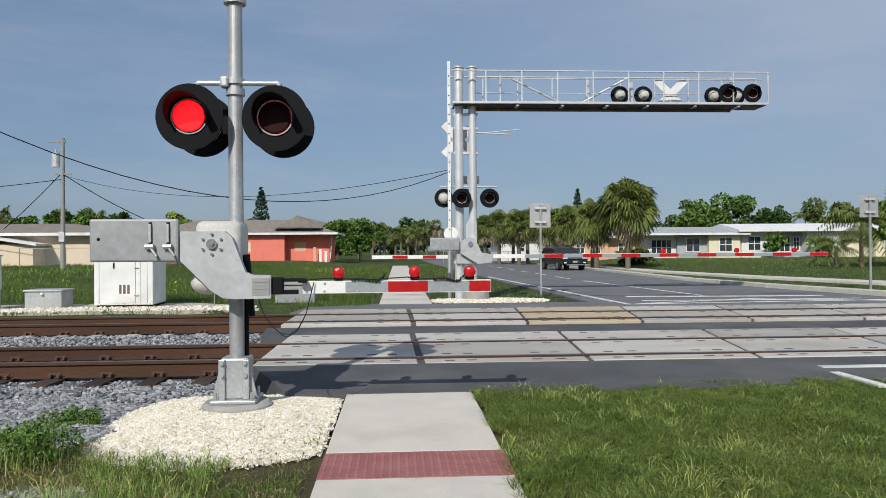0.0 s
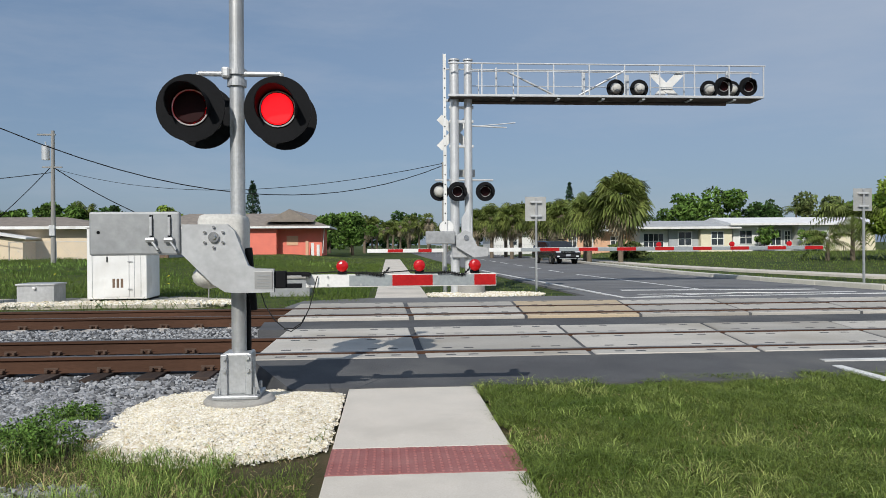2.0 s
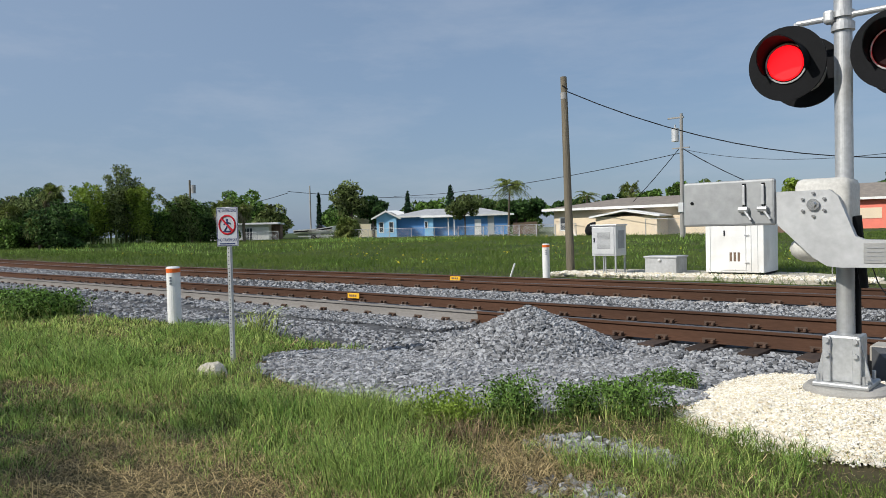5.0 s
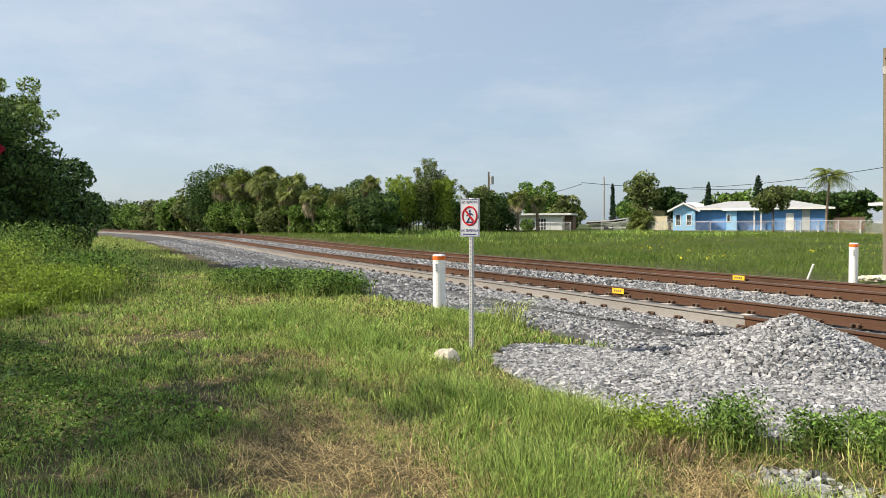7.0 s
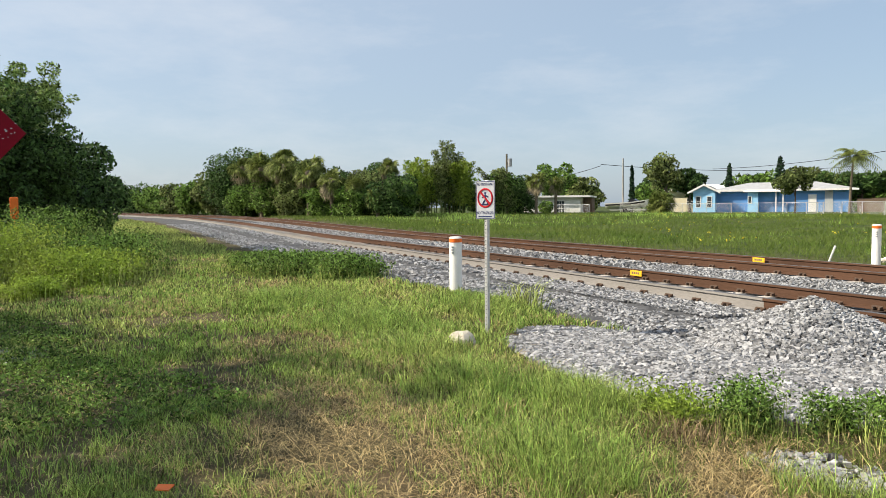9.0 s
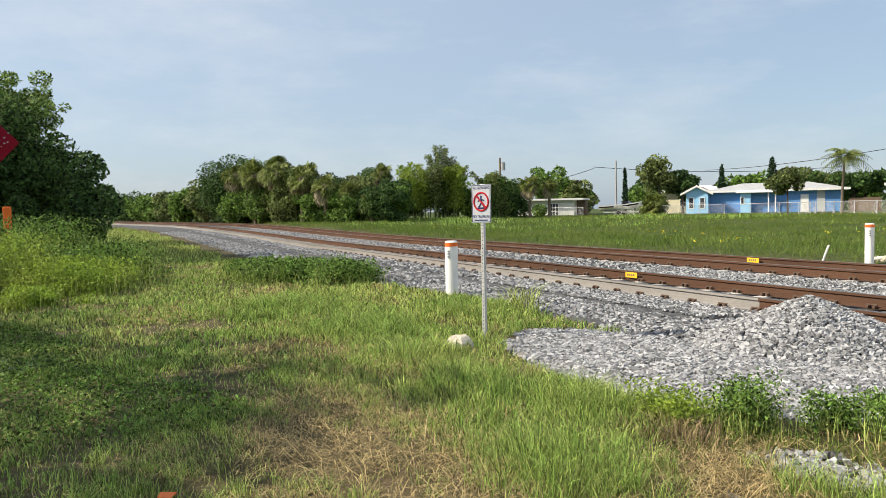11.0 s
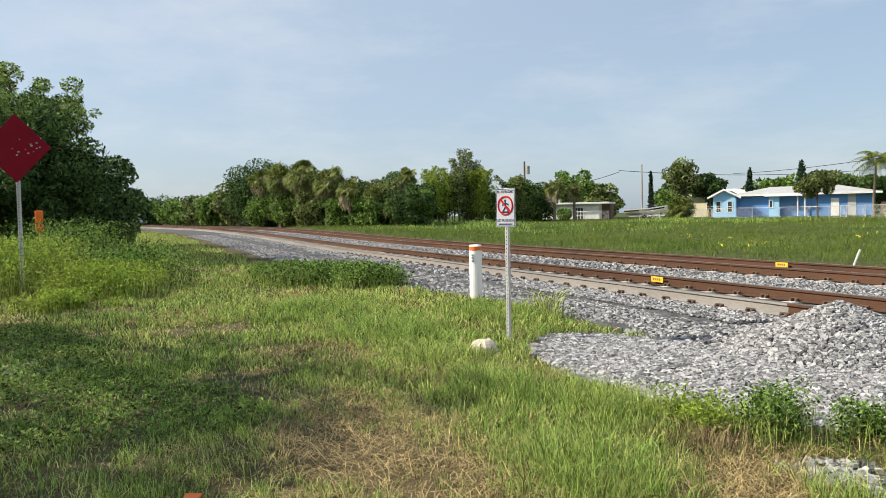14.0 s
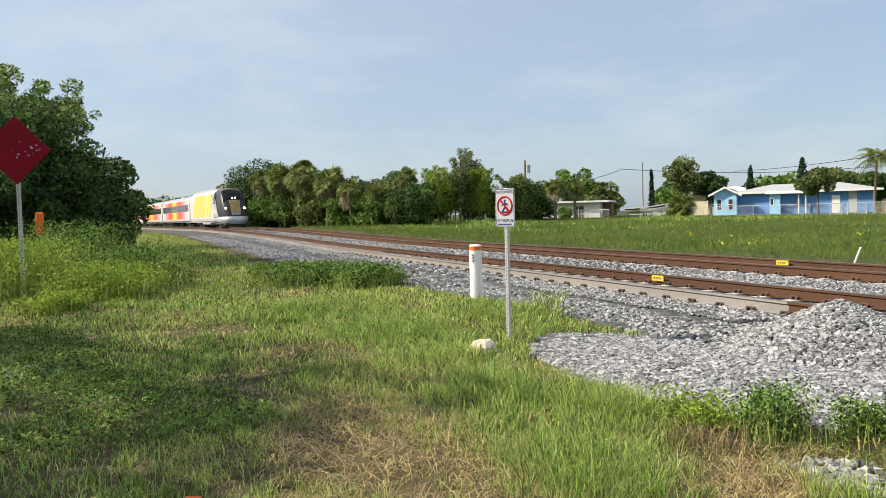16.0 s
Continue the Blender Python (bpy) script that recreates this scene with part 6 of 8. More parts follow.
# chain-link fences
def fence(name, p, q, h, label, step=3.0):
    f = thing(name, label, "fence")
    p, q = Vector(p), Vector(q)
    n = max(2, int((q - p).length / step))
    tops = []
    for i in range(n + 1):
        c = p.lerp(q, i / n)
        z = float(gz(c.x, c.y))
        tops.append((c.x, c.y, z + h))
        part("post", tube(bmesh.new(), (c.x, c.y, z - 0.2), (c.x, c.y, z + h + 0.04), 0.035, seg=6), M_galv, f)
    wire("top_rail", tops, 0.025, M_galv, f)
    bm = bmesh.new()
    for i in range(n):
        a, b = Vector(tops[i]), Vector(tops[i + 1])
        for k in range(13):
            for s in (0, 1):
                u0, u1 = k / 13, min(1.0, k / 13 + h / (q - p).length * n)
                lo = a.lerp(b, u0 if s else u1) - Vector((0, 0, h))
                hi = a.lerp(b, u1 if s else u0)
                tube(bm, lo, hi, 0.006, seg=3, caps=False)
    part("mesh", bm, M_galv, f)


fence("fence", (-100, 53), (-82, 60), 1.1, "low chain-link fence behind the field")
fence("fence", (-78, 62), (-52, 66), 1.1, "low chain-link fence before the blue house")
fence("fence", (-50, 62), (-33, 54.5), 1.1, "low chain-link fence before the cream house")
fence("fence", (-26.5, 54), (-20, 53.5), 1.3, "low chain-link fence beside the cream house")
fence("fence", (5, 85), (16, 84), 1.3, "chain-link fence behind the palm row")

# ---- trees ----
def tree(name, label, x, y, height, clumps, n, leaf, material, trunk=0.2, z=None, category="tree", limbs=4, up=0.3):
    """Trunk and limbs into leaf clumps; clumps are (dx, dy, dz, rx, ry, rz) above the foot."""
    z0 = float(gz(x, y)) if z is None else z
    t = thing(name, label, category, x, y, z0)
    bm = bmesh.new()
    top = Vector((0, 0, height * 0.55))
    tube(bm, (0, 0, -0.2), top, trunk, trunk * 0.55, seg=9)
    for c in clumps[:limbs]:
        tube(bm, top * random.uniform(0.5, 0.95), Vector(c[:3]) * 0.95, trunk * 0.45, trunk * 0.12, seg=6)
    part("trunk", bm, M_bark, t)
    v, f = leaf_cloud(blob_points(n, clumps), np.full(n, leaf), up)
    mesh_np("crown", v, f, material, t)
    return t


def clumps_in(rx, ry, z0, z1, k, size, seed=0):
    """Uneven clumps filling a rounded body."""
    rg = np.random.default_rng(seed)
    out = []
    for _ in range(k):
        u = rg.normal(size=3)
        u /= np.linalg.norm(u)
        r = rg.uniform(0.35, 0.95)
        s = size * rg.uniform(0.6, 1.25)
        out.append((u[0] * r * rx, u[1] * r * ry, (z0 + z1) / 2 + u[2] * r * (z1 - z0) / 2, s, s, s * 0.8))
    return out


def fan_palm(x, y, height, cr, fans=34, label="sabal palm with a round head of fan leaves", z=None, trunk_r=0.17, dry=6):
    """Cabbage palm: stout trunk, and fans of stiff folded blades on stalks."""
    z0 = float(gz(x, y)) if z is None else z
    p = thing("palm_tree", label, "palm tree", x, y, z0, group="palms")
    top = height - cr * 0.9
    bm = tube(bmesh.new(), (0, 0, -0.2), (0, 0, top), trunk_r * 1.15, trunk_r * 0.9, seg=10)
    ball(bm, (0, 0, top), trunk_r * 1.9, 1, 1, 1.3, 8, 6)
    part("trunk", bm, M_palmbark, p)
    sets = {False: [], True: []}
    for i in range(fans):
        isdry = i < dry
        el = random.uniform(-88, -45) if isdry else math.degrees(math.asin(random.uniform(-0.82, 1.0)))
        az = random.uniform(0, 360)
        d = Vector((math.cos(radians(az)) * math.cos(radians(el)), math.sin(radians(az)) * math.cos(radians(el)), math.sin(radians(el))))
        side = d.cross(Vector((0, 0, 1)))
        side = side.normalized() if side.length > 1e-3 else Vector((1, 0, 0))
        nrm = side.cross(d)
        tw = random.uniform(-1.1, 1.1)
        side, nrm = side * math.cos(tw) + nrm * math.sin(tw), nrm * math.cos(tw) - side * math.sin(tw)
        hub = Vector((0, 0, top)) + d * cr * random.uniform(0.3, 0.6)
        ln = cr * random.uniform(0.45, 0.62)
        nb = 15
        for k in range(nb):
            a = radians(-105 + 210 * k / (nb - 1))
            way = d * math.cos(a) + side * math.sin(a)
            mid = hub + way * ln * 0.55 + nrm * 0.02
            tip = hub + way * ln * 0.92 - Vector((0, 0, ln * random.uniform(0.22, 0.48)))
            w = way.cross(nrm).normalized() * ln * 0.055
            sets[isdry].append((hub - w * 0.3, hub + w * 0.3, mid + w, mid - w))
            sets[isdry].append((mid - w, mid + w, tip + w * 0.2, tip - w * 0.2))
        stw = side * 0.02
        sets[isdry].append((Vector((0, 0, top)) - stw, Vector((0, 0, top)) + stw, hub + stw, hub - stw))
    for isdry, qs in sets.items():
        if qs:
            v = np.array([[tuple(c) for c in q] for q in qs]).reshape(-1, 3)
            f = (np.arange(len(qs)) * 4)[:, None] + np.array([[0, 1, 2, 3]])
            mesh_np("dry_fronds" if isdry else "fronds", v, f, M_palm_dry if isdry else M_palm, p)
    return p


def feather_palm(x, y, height, ln, label, fronds=18, z=None, lean=0.0):
    """Coconut palm: slim trunk and drooping feather fronds."""
    z0 = float(gz(x, y)) if z is None else z
    p = thing("palm_tree", label, "palm tree", x, y, z0, group="palms")
    bm = bmesh.new()
    prev = Vector((0, 0, -0.2))
    for k in range(1, 7):
        nx = Vector((lean * (k / 6) ** 2, 0, height * k / 6))
        tube(bm, prev, nx, 0.16 - 0.012 * k, 0.16 - 0.012 * (k + 1), seg=8)
        prev = nx
    part("trunk", bm, M_palmbark, p)
    qs = []
    for i in range(fronds):
        az, el = random.uniform(0, math.tau), random.uniform(-0.35, 1.3)
        h = Vector((math.cos(az), math.sin(az), 0))
        side = Vector((-h.y, h.x, 0))
        pts = []
        for k in range(9):
            s = k / 8
            pts.append(prev + h * ln * s * math.cos(el * (1 - 0.5 * s)) + Vector((0, 0, ln * (s * math.sin(el) - 0.75 * s * s))))
        for k in range(1, 8):
            for sgn in (-1, 1):
                for sub in (0.0, 0.5):
                    a = pts[k].lerp(pts[k + 1], sub)
                    l2 = ln * 0.26 * (1.1 - k / 9)
                    tip = a + side * sgn * l2 * 0.8 + (pts[k + 1] - pts[k]).normalized() * l2 * 0.5 - Vector((0, 0, l2 * 0.55))
                    w = (pts[k + 1] - pts[k]).normalized() * ln * 0.02
                    qs.append((a - w, a + w, tip + w * 0.3, tip - w * 0.3))
    v = np.array([[tuple(c) for c in q] for q in qs]).reshape(-1, 3)
    f = (np.arange(len(qs)) * 4)[:, None] + np.array([[0, 1, 2, 3]])
    mesh_np("fronds", v, f, M_palm, p)
    return p


def conifer(x, y, height, r, label, n=700, z=None):
    z0 = float(gz(x, y)) if z is None else z
    t = thing("conifer", label, "tree", x, y, z0)
    part("trunk", tube(bmesh.new(), (0, 0, -0.2), (0, 0, height), 0.16, 0.03, seg=7), M_bark, t)
    n = n * 2
    tk = np.clip(np.round(RNG.uniform(0.12, 0.98, n) * 14) / 14 + RNG.normal(0, 0.018, n), 0.08, 1.0)
    h = tk * height
    rr = r * (1.05 - tk) ** 0.8 * np.sqrt(RNG.uniform(0, 1, n))
    a = RNG.integers(0, 9, n) * 0.7 + tk * 9 + RNG.normal(0, 0.16, n)
    pts = np.stack([rr * np.cos(a), rr * np.sin(a), h + 0.12 * rr + RNG.normal(0, 0.1, n)], -1)
    v, f = leaf_cloud(pts, np.full(n, 0.24), 1.2)
    mesh_np("needles", v, f, M_needle, t)


# palms along the road
fan_palm(15.9, 51.8, 6.5, 2.3, 150, "tall sabal palm with a dense round head", dry=34)
fan_palm(14.4, 54.5, 5.3, 1.9, 90, dry=20)
for x, y, h in ((13.6, 60, 5.1), (12.3, 62, 5.2), (14.6, 66, 5.4), (11.2, 70, 5.4), (12.9, 75, 5.9), (11.9, 78, 5.7), (10.0, 75, 5.6), (9.4, 82, 5.6), (15.2, 58.5, 5.4)):
    fan_palm(x, y, h, 1.85, 76, dry=16)
for i in range(16):
    x = -6 + 1.05 * i + random.uniform(-0.6, 0.6)
    fan_palm(x, 118 + random.uniform(-8, 14), random.uniform(5.0, 6.6), 1.8, 22, z=0.4)
tree("agave", "grey-green spiky agave at the roadside lawn", 19.0, 60, 1.0, [(0, 0, 0.5, 1.5, 1.0, 0.8)], 260, 0.45, M_leaf_olive, 0.05, category="shrub", up=1.0)
feather_palm(27.6, 43.6, 2.6, 3.0, "bushy areca palm on the lawn", 26)
feather_palm(26.2, 43.9, 1.2, 2.2, "bushy areca palm on the lawn", 20)
tree("tree", "small frangipani tree by the white house", 41.5, 71.5, 2.4, clumps_in(1.8, 1.0, 0.9, 2.7, 9, 0.5, 5), 420, 0.22, M_leaf, 0.07)
tree("tree", "small frangipani tree by the white house", 36.6, 71.5, 2.2, clumps_in(1.5, 1.0, 0.7, 2.4, 8, 0.5, 6), 380, 0.22, M_leaf, 0.07)
tree("tree", "light green leafy tree at the lawn edge", 30.0, 42.5, 5.0, clumps_in(2.6, 2.4, 1.0, 5.6, 20, 0.9, 8), 4500, 0.16, M_leaf_light, 0.12)
tree("tree", "broad green tree beyond the lawn", 33.5, 44.0, 5.6, clumps_in(3.2, 2.4, 0.6, 5.8, 22, 1.0, 9), 4500, 0.18, M_leaf, 0.16)
for x, y, h, w, s, m in ((37.5, 93, 7.2, 3.2, 11, M_leaf), (42.5, 93, 7.4, 3.6, 12, M_leaf), (47.5, 94, 6.5, 3.4, 13, M_leaf_dark), (54, 92, 7.0, 3.6, 14, M_leaf_olive), (60, 92, 7.4, 4.0, 15, M_leaf), (31, 100, 5.6, 3.0, 16, M_leaf_dark), (24, 110, 6.0, 4.0, 17, M_leaf_dark), (66, 88, 8, 4, 18, M_leaf)):
    tree("tree", "leafy green tree behind the houses", x, y, h, clumps_in(w, w * 0.7, h * 0.28, h, 18, h * 0.17, s), 2600, 0.3, m, 0.22)
feather_palm(51.5, 92, 5.2, 2.6, "feather-leaved palm behind the white house", 20)
fan_palm(57, 90, 6.6, 2.2, 30, z=0.4)
conifer(28.8, 118.9, 10.9, 1.9, "dark pointed conifer far beyond the palms", 500, 0.4)
conifer(-21.8, 120, 11.2, 2.4, "dark Norfolk pine behind the pink house", 800, 0.4)
tree("tree", "rounded green tree beside the pink house", -5.0, 96, 5.4, clumps_in(3.0, 2.4, 0.8, 5.4, 20, 1.0, 21), 4200, 0.22, M_leaf, 0.2)
tree("tree", "green tree behind the pink house", -8.5, 104, 6.0, clumps_in(3.2, 2.4, 1.2, 6.2, 18, 1.0, 22), 3200, 0.26, M_leaf, 0.2)
tree("tree", "light green tree behind the pink house", -27, 98, 6.2, clumps_in(3.6, 2.6, 2.0, 6.4, 18, 1.0, 23), 3000, 0.26, M_leaf_light, 0.2)
tree("tree", "dark broad tree far along the road", 3.5, 150, 8.0, clumps_in(5, 3, 2.0, 8.5, 20, 1.5, 24), 2400, 0.4, M_leaf_dark, 0.3)
for i, (x, w, h) in enumerate(((-14, 6, 6.2), (-6, 6, 6.8), (2, 6, 5.8), (22, 7, 6.0), (34, 8, 6.5), (48, 8, 7), (64, 9, 8), (82, 10, 8), (-34, 6, 5.5))):
    tree("tree", "dark green trees closing the far view", x, 165 + 6 * (i % 3), h, clumps_in(w, 3, 0.5, h, 22, 1.5, 40 + i), 2400, 0.45, M_leaf_dark, 0.3, z=0.4)

# trees by the cream and blue houses
feather_palm(-48.2, 65.6, 5.4, 2.6, "coconut palm beside the blue house", 34, lean=0.3)
feather_palm(-42.3, 72, 4.2, 1.8, "coconut palm behind the fence", 18)
tree("tree", "small rounded tree before the blue house", -54.5, 65.8, 4.9, clumps_in(2.1, 1.9, 1.6, 5.0, 18, 0.75, 31), 3600, 0.17, M_leaf_olive, 0.1)
for x, y, h, w, s, m in ((-79.7, 71, 8.2, 3.0, 51, M_leaf_olive), (-78, 73.5, 6.0, 2.5, 52, M_leaf_dark), (-98.6, 65, 7.6, 3.4, 53, M_leaf), (-70, 92, 6.0, 3.5, 54, M_leaf_dark), (-36, 73, 4.6, 2.4, 55, M_leaf), (-31, 72, 5.0, 2.6, 56, M_leaf), (-27, 74, 5.0, 2.2, 57, M_leaf_dark), (-62, 86, 5.4, 4.0, 58, M_leaf_dark), (-52, 84, 5.0, 4.0, 59, M_leaf_dark), (-43, 84, 4.8, 4.0, 60, M_leaf_dark)):
    tree("tree", "leafy tree behind the houses", x, y, h, clumps_in(w, w * 0.8, h * 0.3, h, 18, h * 0.15, s), 2600, 0.26, m, 0.2)
fan_palm(-38.5, 75, 5.8, 1.5, 26)
fan_palm(-29.0, 73, 5.4, 1.4, 26)
conifer(-75.3, 77.8, 6.3, 0.9, "dark slender conifer behind the blue house", 420)
conifer(-73, 84.6, 7.4, 1.4, "dark conifer behind the blue house", 420)
conifer(-81.4, 66.5, 6.2, 0.5, "narrow dark column tree by the boat", 300)
fan_palm(-71.8, 63.2, 2.9, 2.0, 110, "squat sabal palm at the field edge", trunk_r=0.25, dry=10)
tree("shrub", "green shrub before the white house", -88.0, 57.0, 1.6, [(0, 0, 0.8, 1.3, 1.0, 0.9)], 700, 0.16, M_leaf, 0.05, category="shrub")
far_pole = thing("utility_pole", "distant bare wooden pole", "utility pole")
part("shaft", tube(bmesh.new(), (-82.3, 65.7, 0.2), (-82.3, 65.7, 7.9), 0.13, 0.09, seg=8), M_grey_pole, far_pole)
far_pole = thing("utility_pole", "distant pole with a transformer among bamboo", "utility pole")
part("shaft", tube(bmesh.new(), (-84, 48.6, 0.2), (-84, 48.6, 8.2), 0.16, 0.12, seg=8), M_wood_pole, far_pole)
part("transformer", tube(bmesh.new(), (-83.7, 48.9, 6.6), (-83.7, 48.9, 7.6), 0.28, seg=10), M_plate, far_pole)

for i in range(24):
    u = i / 23
    x, y = -128 + 108 * u, 66 + 60 * u + 5 * math.sin(i * 2.3)
    h = random.uniform(4.6, 7.0)
    tree("tree", "dark green trees closing the view behind the houses", x, y, h, clumps_in(4.4, 3.2, 0.2, h, 22, 1.3, 140 + i), 3000, 0.34, (M_leaf_dark, M_leaf, M_leaf_olive)[i % 3], 0.2, z=0.4)

# hedge of bushes and palms behind the far track
HEDGE = [(-104, 18.0, 8.4, 3.6, 61, M_leaf_dark), (-97, 19.4, 8.0, 3.4, 62, M_leaf_dark), (-88, 20.8, 7.0, 3.2, 65, M_leaf_olive), (-83, 22.2, 6.4, 3.0, 66, M_leaf), (-78, 24.4, 5.2, 2.8, 63, M_leaf_dark), (-74, 26.2, 4.6, 2.6, 67, M_leaf_olive), (-71.0, 28.6, 3.9, 2.2, 64, M_leaf), (-113, 16.0, 6.4, 3.6, 68, M_leaf_olive), (-122, 14.6, 5.6, 3.8, 69, M_leaf), (-133, 13.4, 5.4, 4.2, 70, M_leaf_olive), (-146, 12.0, 5.4, 4.6, 71, M_leaf), (-162, 10.2, 6.0, 5.5, 72, M_leaf), (-182, 8.0, 6.6, 6.5, 73, M_leaf_dark), (-205, 5.5, 7.2, 7.5, 74, M_leaf_dark), (-230, 2, 8, 9, 75, M_leaf_dark), (-235, -14, 8, 9, 76, M_leaf_dark), (-84, 31, 5.6, 3.4, 77, M_leaf_dark), (-86, 36, 5.0, 3.4, 78, M_leaf_dark), (-85, 41, 5.4, 3.2, 79, M_leaf_dark), (-83, 46, 5.4, 3.2, 80, M_leaf), (-86, 51, 5.2, 3.0, 81, M_leaf_dark), (-69.5, 27.2, 3.7, 2.6, 82, M_leaf_dark), (-72.5, 24.4, 3.4, 2.4, 83, M_leaf), (-77, 22.4, 3.8, 2.6, 84, M_leaf), (-82, 20.6, 4.2, 2.6, 85, M_leaf_olive), (-87.5, 19.0, 4.4, 2.8, 86, M_leaf), (-93.5, 17.6, 4.6, 3.0, 87, M_leaf), (-73.5, 29.5, 4.4, 2.6, 88, M_leaf_dark)]
for x, y, h, w, s, m in HEDGE:
    tree("hedge_bush", "dense overgrown roadside bush behind the tracks", x, y, h, clumps_in(w * 1.1, w * 0.85, -0.4, h * 0.98, 40, h * 0.24, s), (20000 if h > 8 else 11000) if x > -106 else 4000, 0.17 if x > -106 else 0.3, m, 0.1, category="bush")
for x, y, h, r in ((-86.0, 20.6, 7.6, 2.1), (-83.6, 20.2, 6.8, 1.9), (-80.5, 22.6, 6.6, 1.9), (-88.5, 18.6, 6.8, 1.8), (-76.6, 23.8, 4.6, 1.6), (-73.5, 25.0, 4.0, 1.5), (-80.5, 31.3, 6.3, 1.5), (-80, 50.5, 5.2, 1.6), (-79.5, 53, 4.8, 1.4), (-91.5, 19.0, 7.6, 2.0), (-95, 17.6, 7.4, 1.9), (-78.4, 21.6, 5.8, 1.8), (-75.2, 23.2, 4.8, 1.7), (-70.6, 26.6, 3.0, 1.4)):
    fan_palm(x + 1.1, y - 0.6, h + 0.3, r, 60, "sabal palm rising out of the bushes", dry=20)


def bamboo(x, y, h, label, seed, n=16):
    b = thing("bamboo_clump", label, "bamboo", x, y, float(gz(x, y)))
    rg = np.random.default_rng(seed)
    bm = bmesh.new()
    pts = []
    for i in range(n):
        bx_, by_ = rg.normal(0, 0.8, 2)
        lx, ly = rg.normal(0, 1.2, 2)
        hh = h * rg.uniform(0.65, 1.05)
        prev = Vector((bx_, by_, 0))
        for k in range(1, 7):
            s = k / 6
            nx = Vector((bx_ + lx * s * s, by_ + ly * s * s, hh * (s - 0.12 * s ** 4)))
            tube(bm, prev, nx, 0.05 * (1.15 - s), 0.05 * (1.0 - s) + 0.005, seg=5)
            prev = nx
        m = 520
        s = rg.uniform(0.25, 1.03, m)
        wd = 0.16 + 0.42 * (1.1 - s)
        pts.append(np.stack([bx_ + lx * s * s + rg.normal(0, 1, m) * wd, by_ + ly * s * s + rg.normal(0, 1, m) * wd, hh * (s - 0.12 * s ** 4) - np.abs(rg.normal(0, 0.25, m))], -1))
    tagged(part("culms", bm, M_leaf_olive, b), kind="stuff")
    v, f = leaf_cloud(np.concatenate(pts), np.full(m * n, 0.14), 0.2)
    mesh_np("leaves", v, f, M_leaf_light if seed % 2 else M_leaf_olive, b)


bamboo(-83.5, 36.5, 7.4, "tall feathery bamboo clump", 91)
bamboo(-82.6, 39.5, 9.6, "tall feathery bamboo clump", 92)
bamboo(-82.3, 41.2, 7.6, "tall feathery bamboo clump", 93)
bamboo(-81.5, 46.5, 6.4, "tall feathery bamboo clump", 94)

# dark trees on the near side of the line
tree("tree", "large dark broadleaf tree shading the track side", -29.0, -2.4, 5.4, clumps_in(4.7, 3.4, -0.2, 5.2, 70, 1.1, 101) + clumps_in(5.2, 3.9, 0.0, 5.6, 120, 0.4, 105), 80000, 0.075, M_leaf_dark, 0.3)
tree("tree", "large dark broadleaf tree with feathery top", -31.2, -1.9, 7.6, clumps_in(3.6, 2.7, 1.4, 7.3, 90, 0.6, 102) + clumps_in(3.8, 2.9, 2.2, 7.55, 130, 0.34, 106), 46000, 0.07, M_feathery, 0.3)
tree("tree", "dark tree overhanging the track side", -35.0, 0.0, 4.4, clumps_in(4.2, 2.1, 0.0, 4.6, 34, 0.95, 103), 22000, 0.1, M_leaf_dark, 0.2)
tree("tree", "dark tree overhanging the track side", -43.0, 0.2, 4.4, clumps_in(4.2, 2.2, 0.0, 4.6, 24, 0.95, 104), 5000, 0.18, M_leaf_dark, 0.2)
SHADE = [(-2.4, -1.9), (-1.3, -1.3), (-0.3, -1.5), (0.1, -0.7), (1.2, -1.3), (1.2, 0.1), (2.1, -0.9), (2.3, 0.7), (3.1, -0.3), (3.3, 1.0), (3.4, -1.4), (4.1, 0.2), (4.0, 1.1), (0.6, -2.3), (2.6, -2.2), (4.2, -1.0), (-3.4, -2.2), (-1.6, -2.6), (-0.6, -2.2), (-2.4, -3.0), (1.6, -2.3), (-0.4, -3.1), (4.6, -1.3), (5.1, -0.4), (5.0, -2.0), (3.6, -2.4), (5.5, -1.1), (4.6, -0.3), (5.6, -1.7), (4.4, -2.6)]
tree("tree", "leafy shade tree standing behind the verge", -11.75, -2.9, 4.6, [(x, y, 4.3 + 0.35 * math.sin(7 * x), 0.78, 0.72, 0.4) for x, y in SHADE], 3000, 0.13, M_leaf, 0.2, limbs=9)
def weed_patch(x, y, h, w, n, m, leaf, label):
    """A loose stand of leafy stems of uneven height."""
    t = thing("weed_patch", label, "weeds", x, y, float(gz(x, y)))
    k = max(6, n // 110)
    cx, cy, ch = RNG.normal(0, w * 0.55, k), RNG.normal(0, w * 0.4, k), RNG.uniform(0.45, 1.1, k)
    q = RNG.integers(0, k, n)
    s = RNG.uniform(0, 1, n) ** 0.7
    spread = 0.13 * w + 0.1 * h
    pts = np.stack([cx[q] + RNG.normal(0, spread, n) * (0.4 + 0.6 * s), cy[q] + RNG.normal(0, spread, n) * (0.4 + 0.6 * s), h * ch[q] * s], -1)
    v, f = leaf_cloud(pts, np.full(n, leaf), 0.5)
    mesh_np("leaves", v, f, m, t)
    c = np.repeat(np.arange(k), 14)
    blades("undergrowth", cx[c] + RNG.normal(0, spread, len(c)), cy[c] + RNG.normal(0, spread, len(c)), np.zeros(len(c)), h * ch[c] * RNG.uniform(0.5, 1.05, len(c)), np.full(len(c), leaf * 0.28), M_grass, 0.5, t, "", "", "stuff")


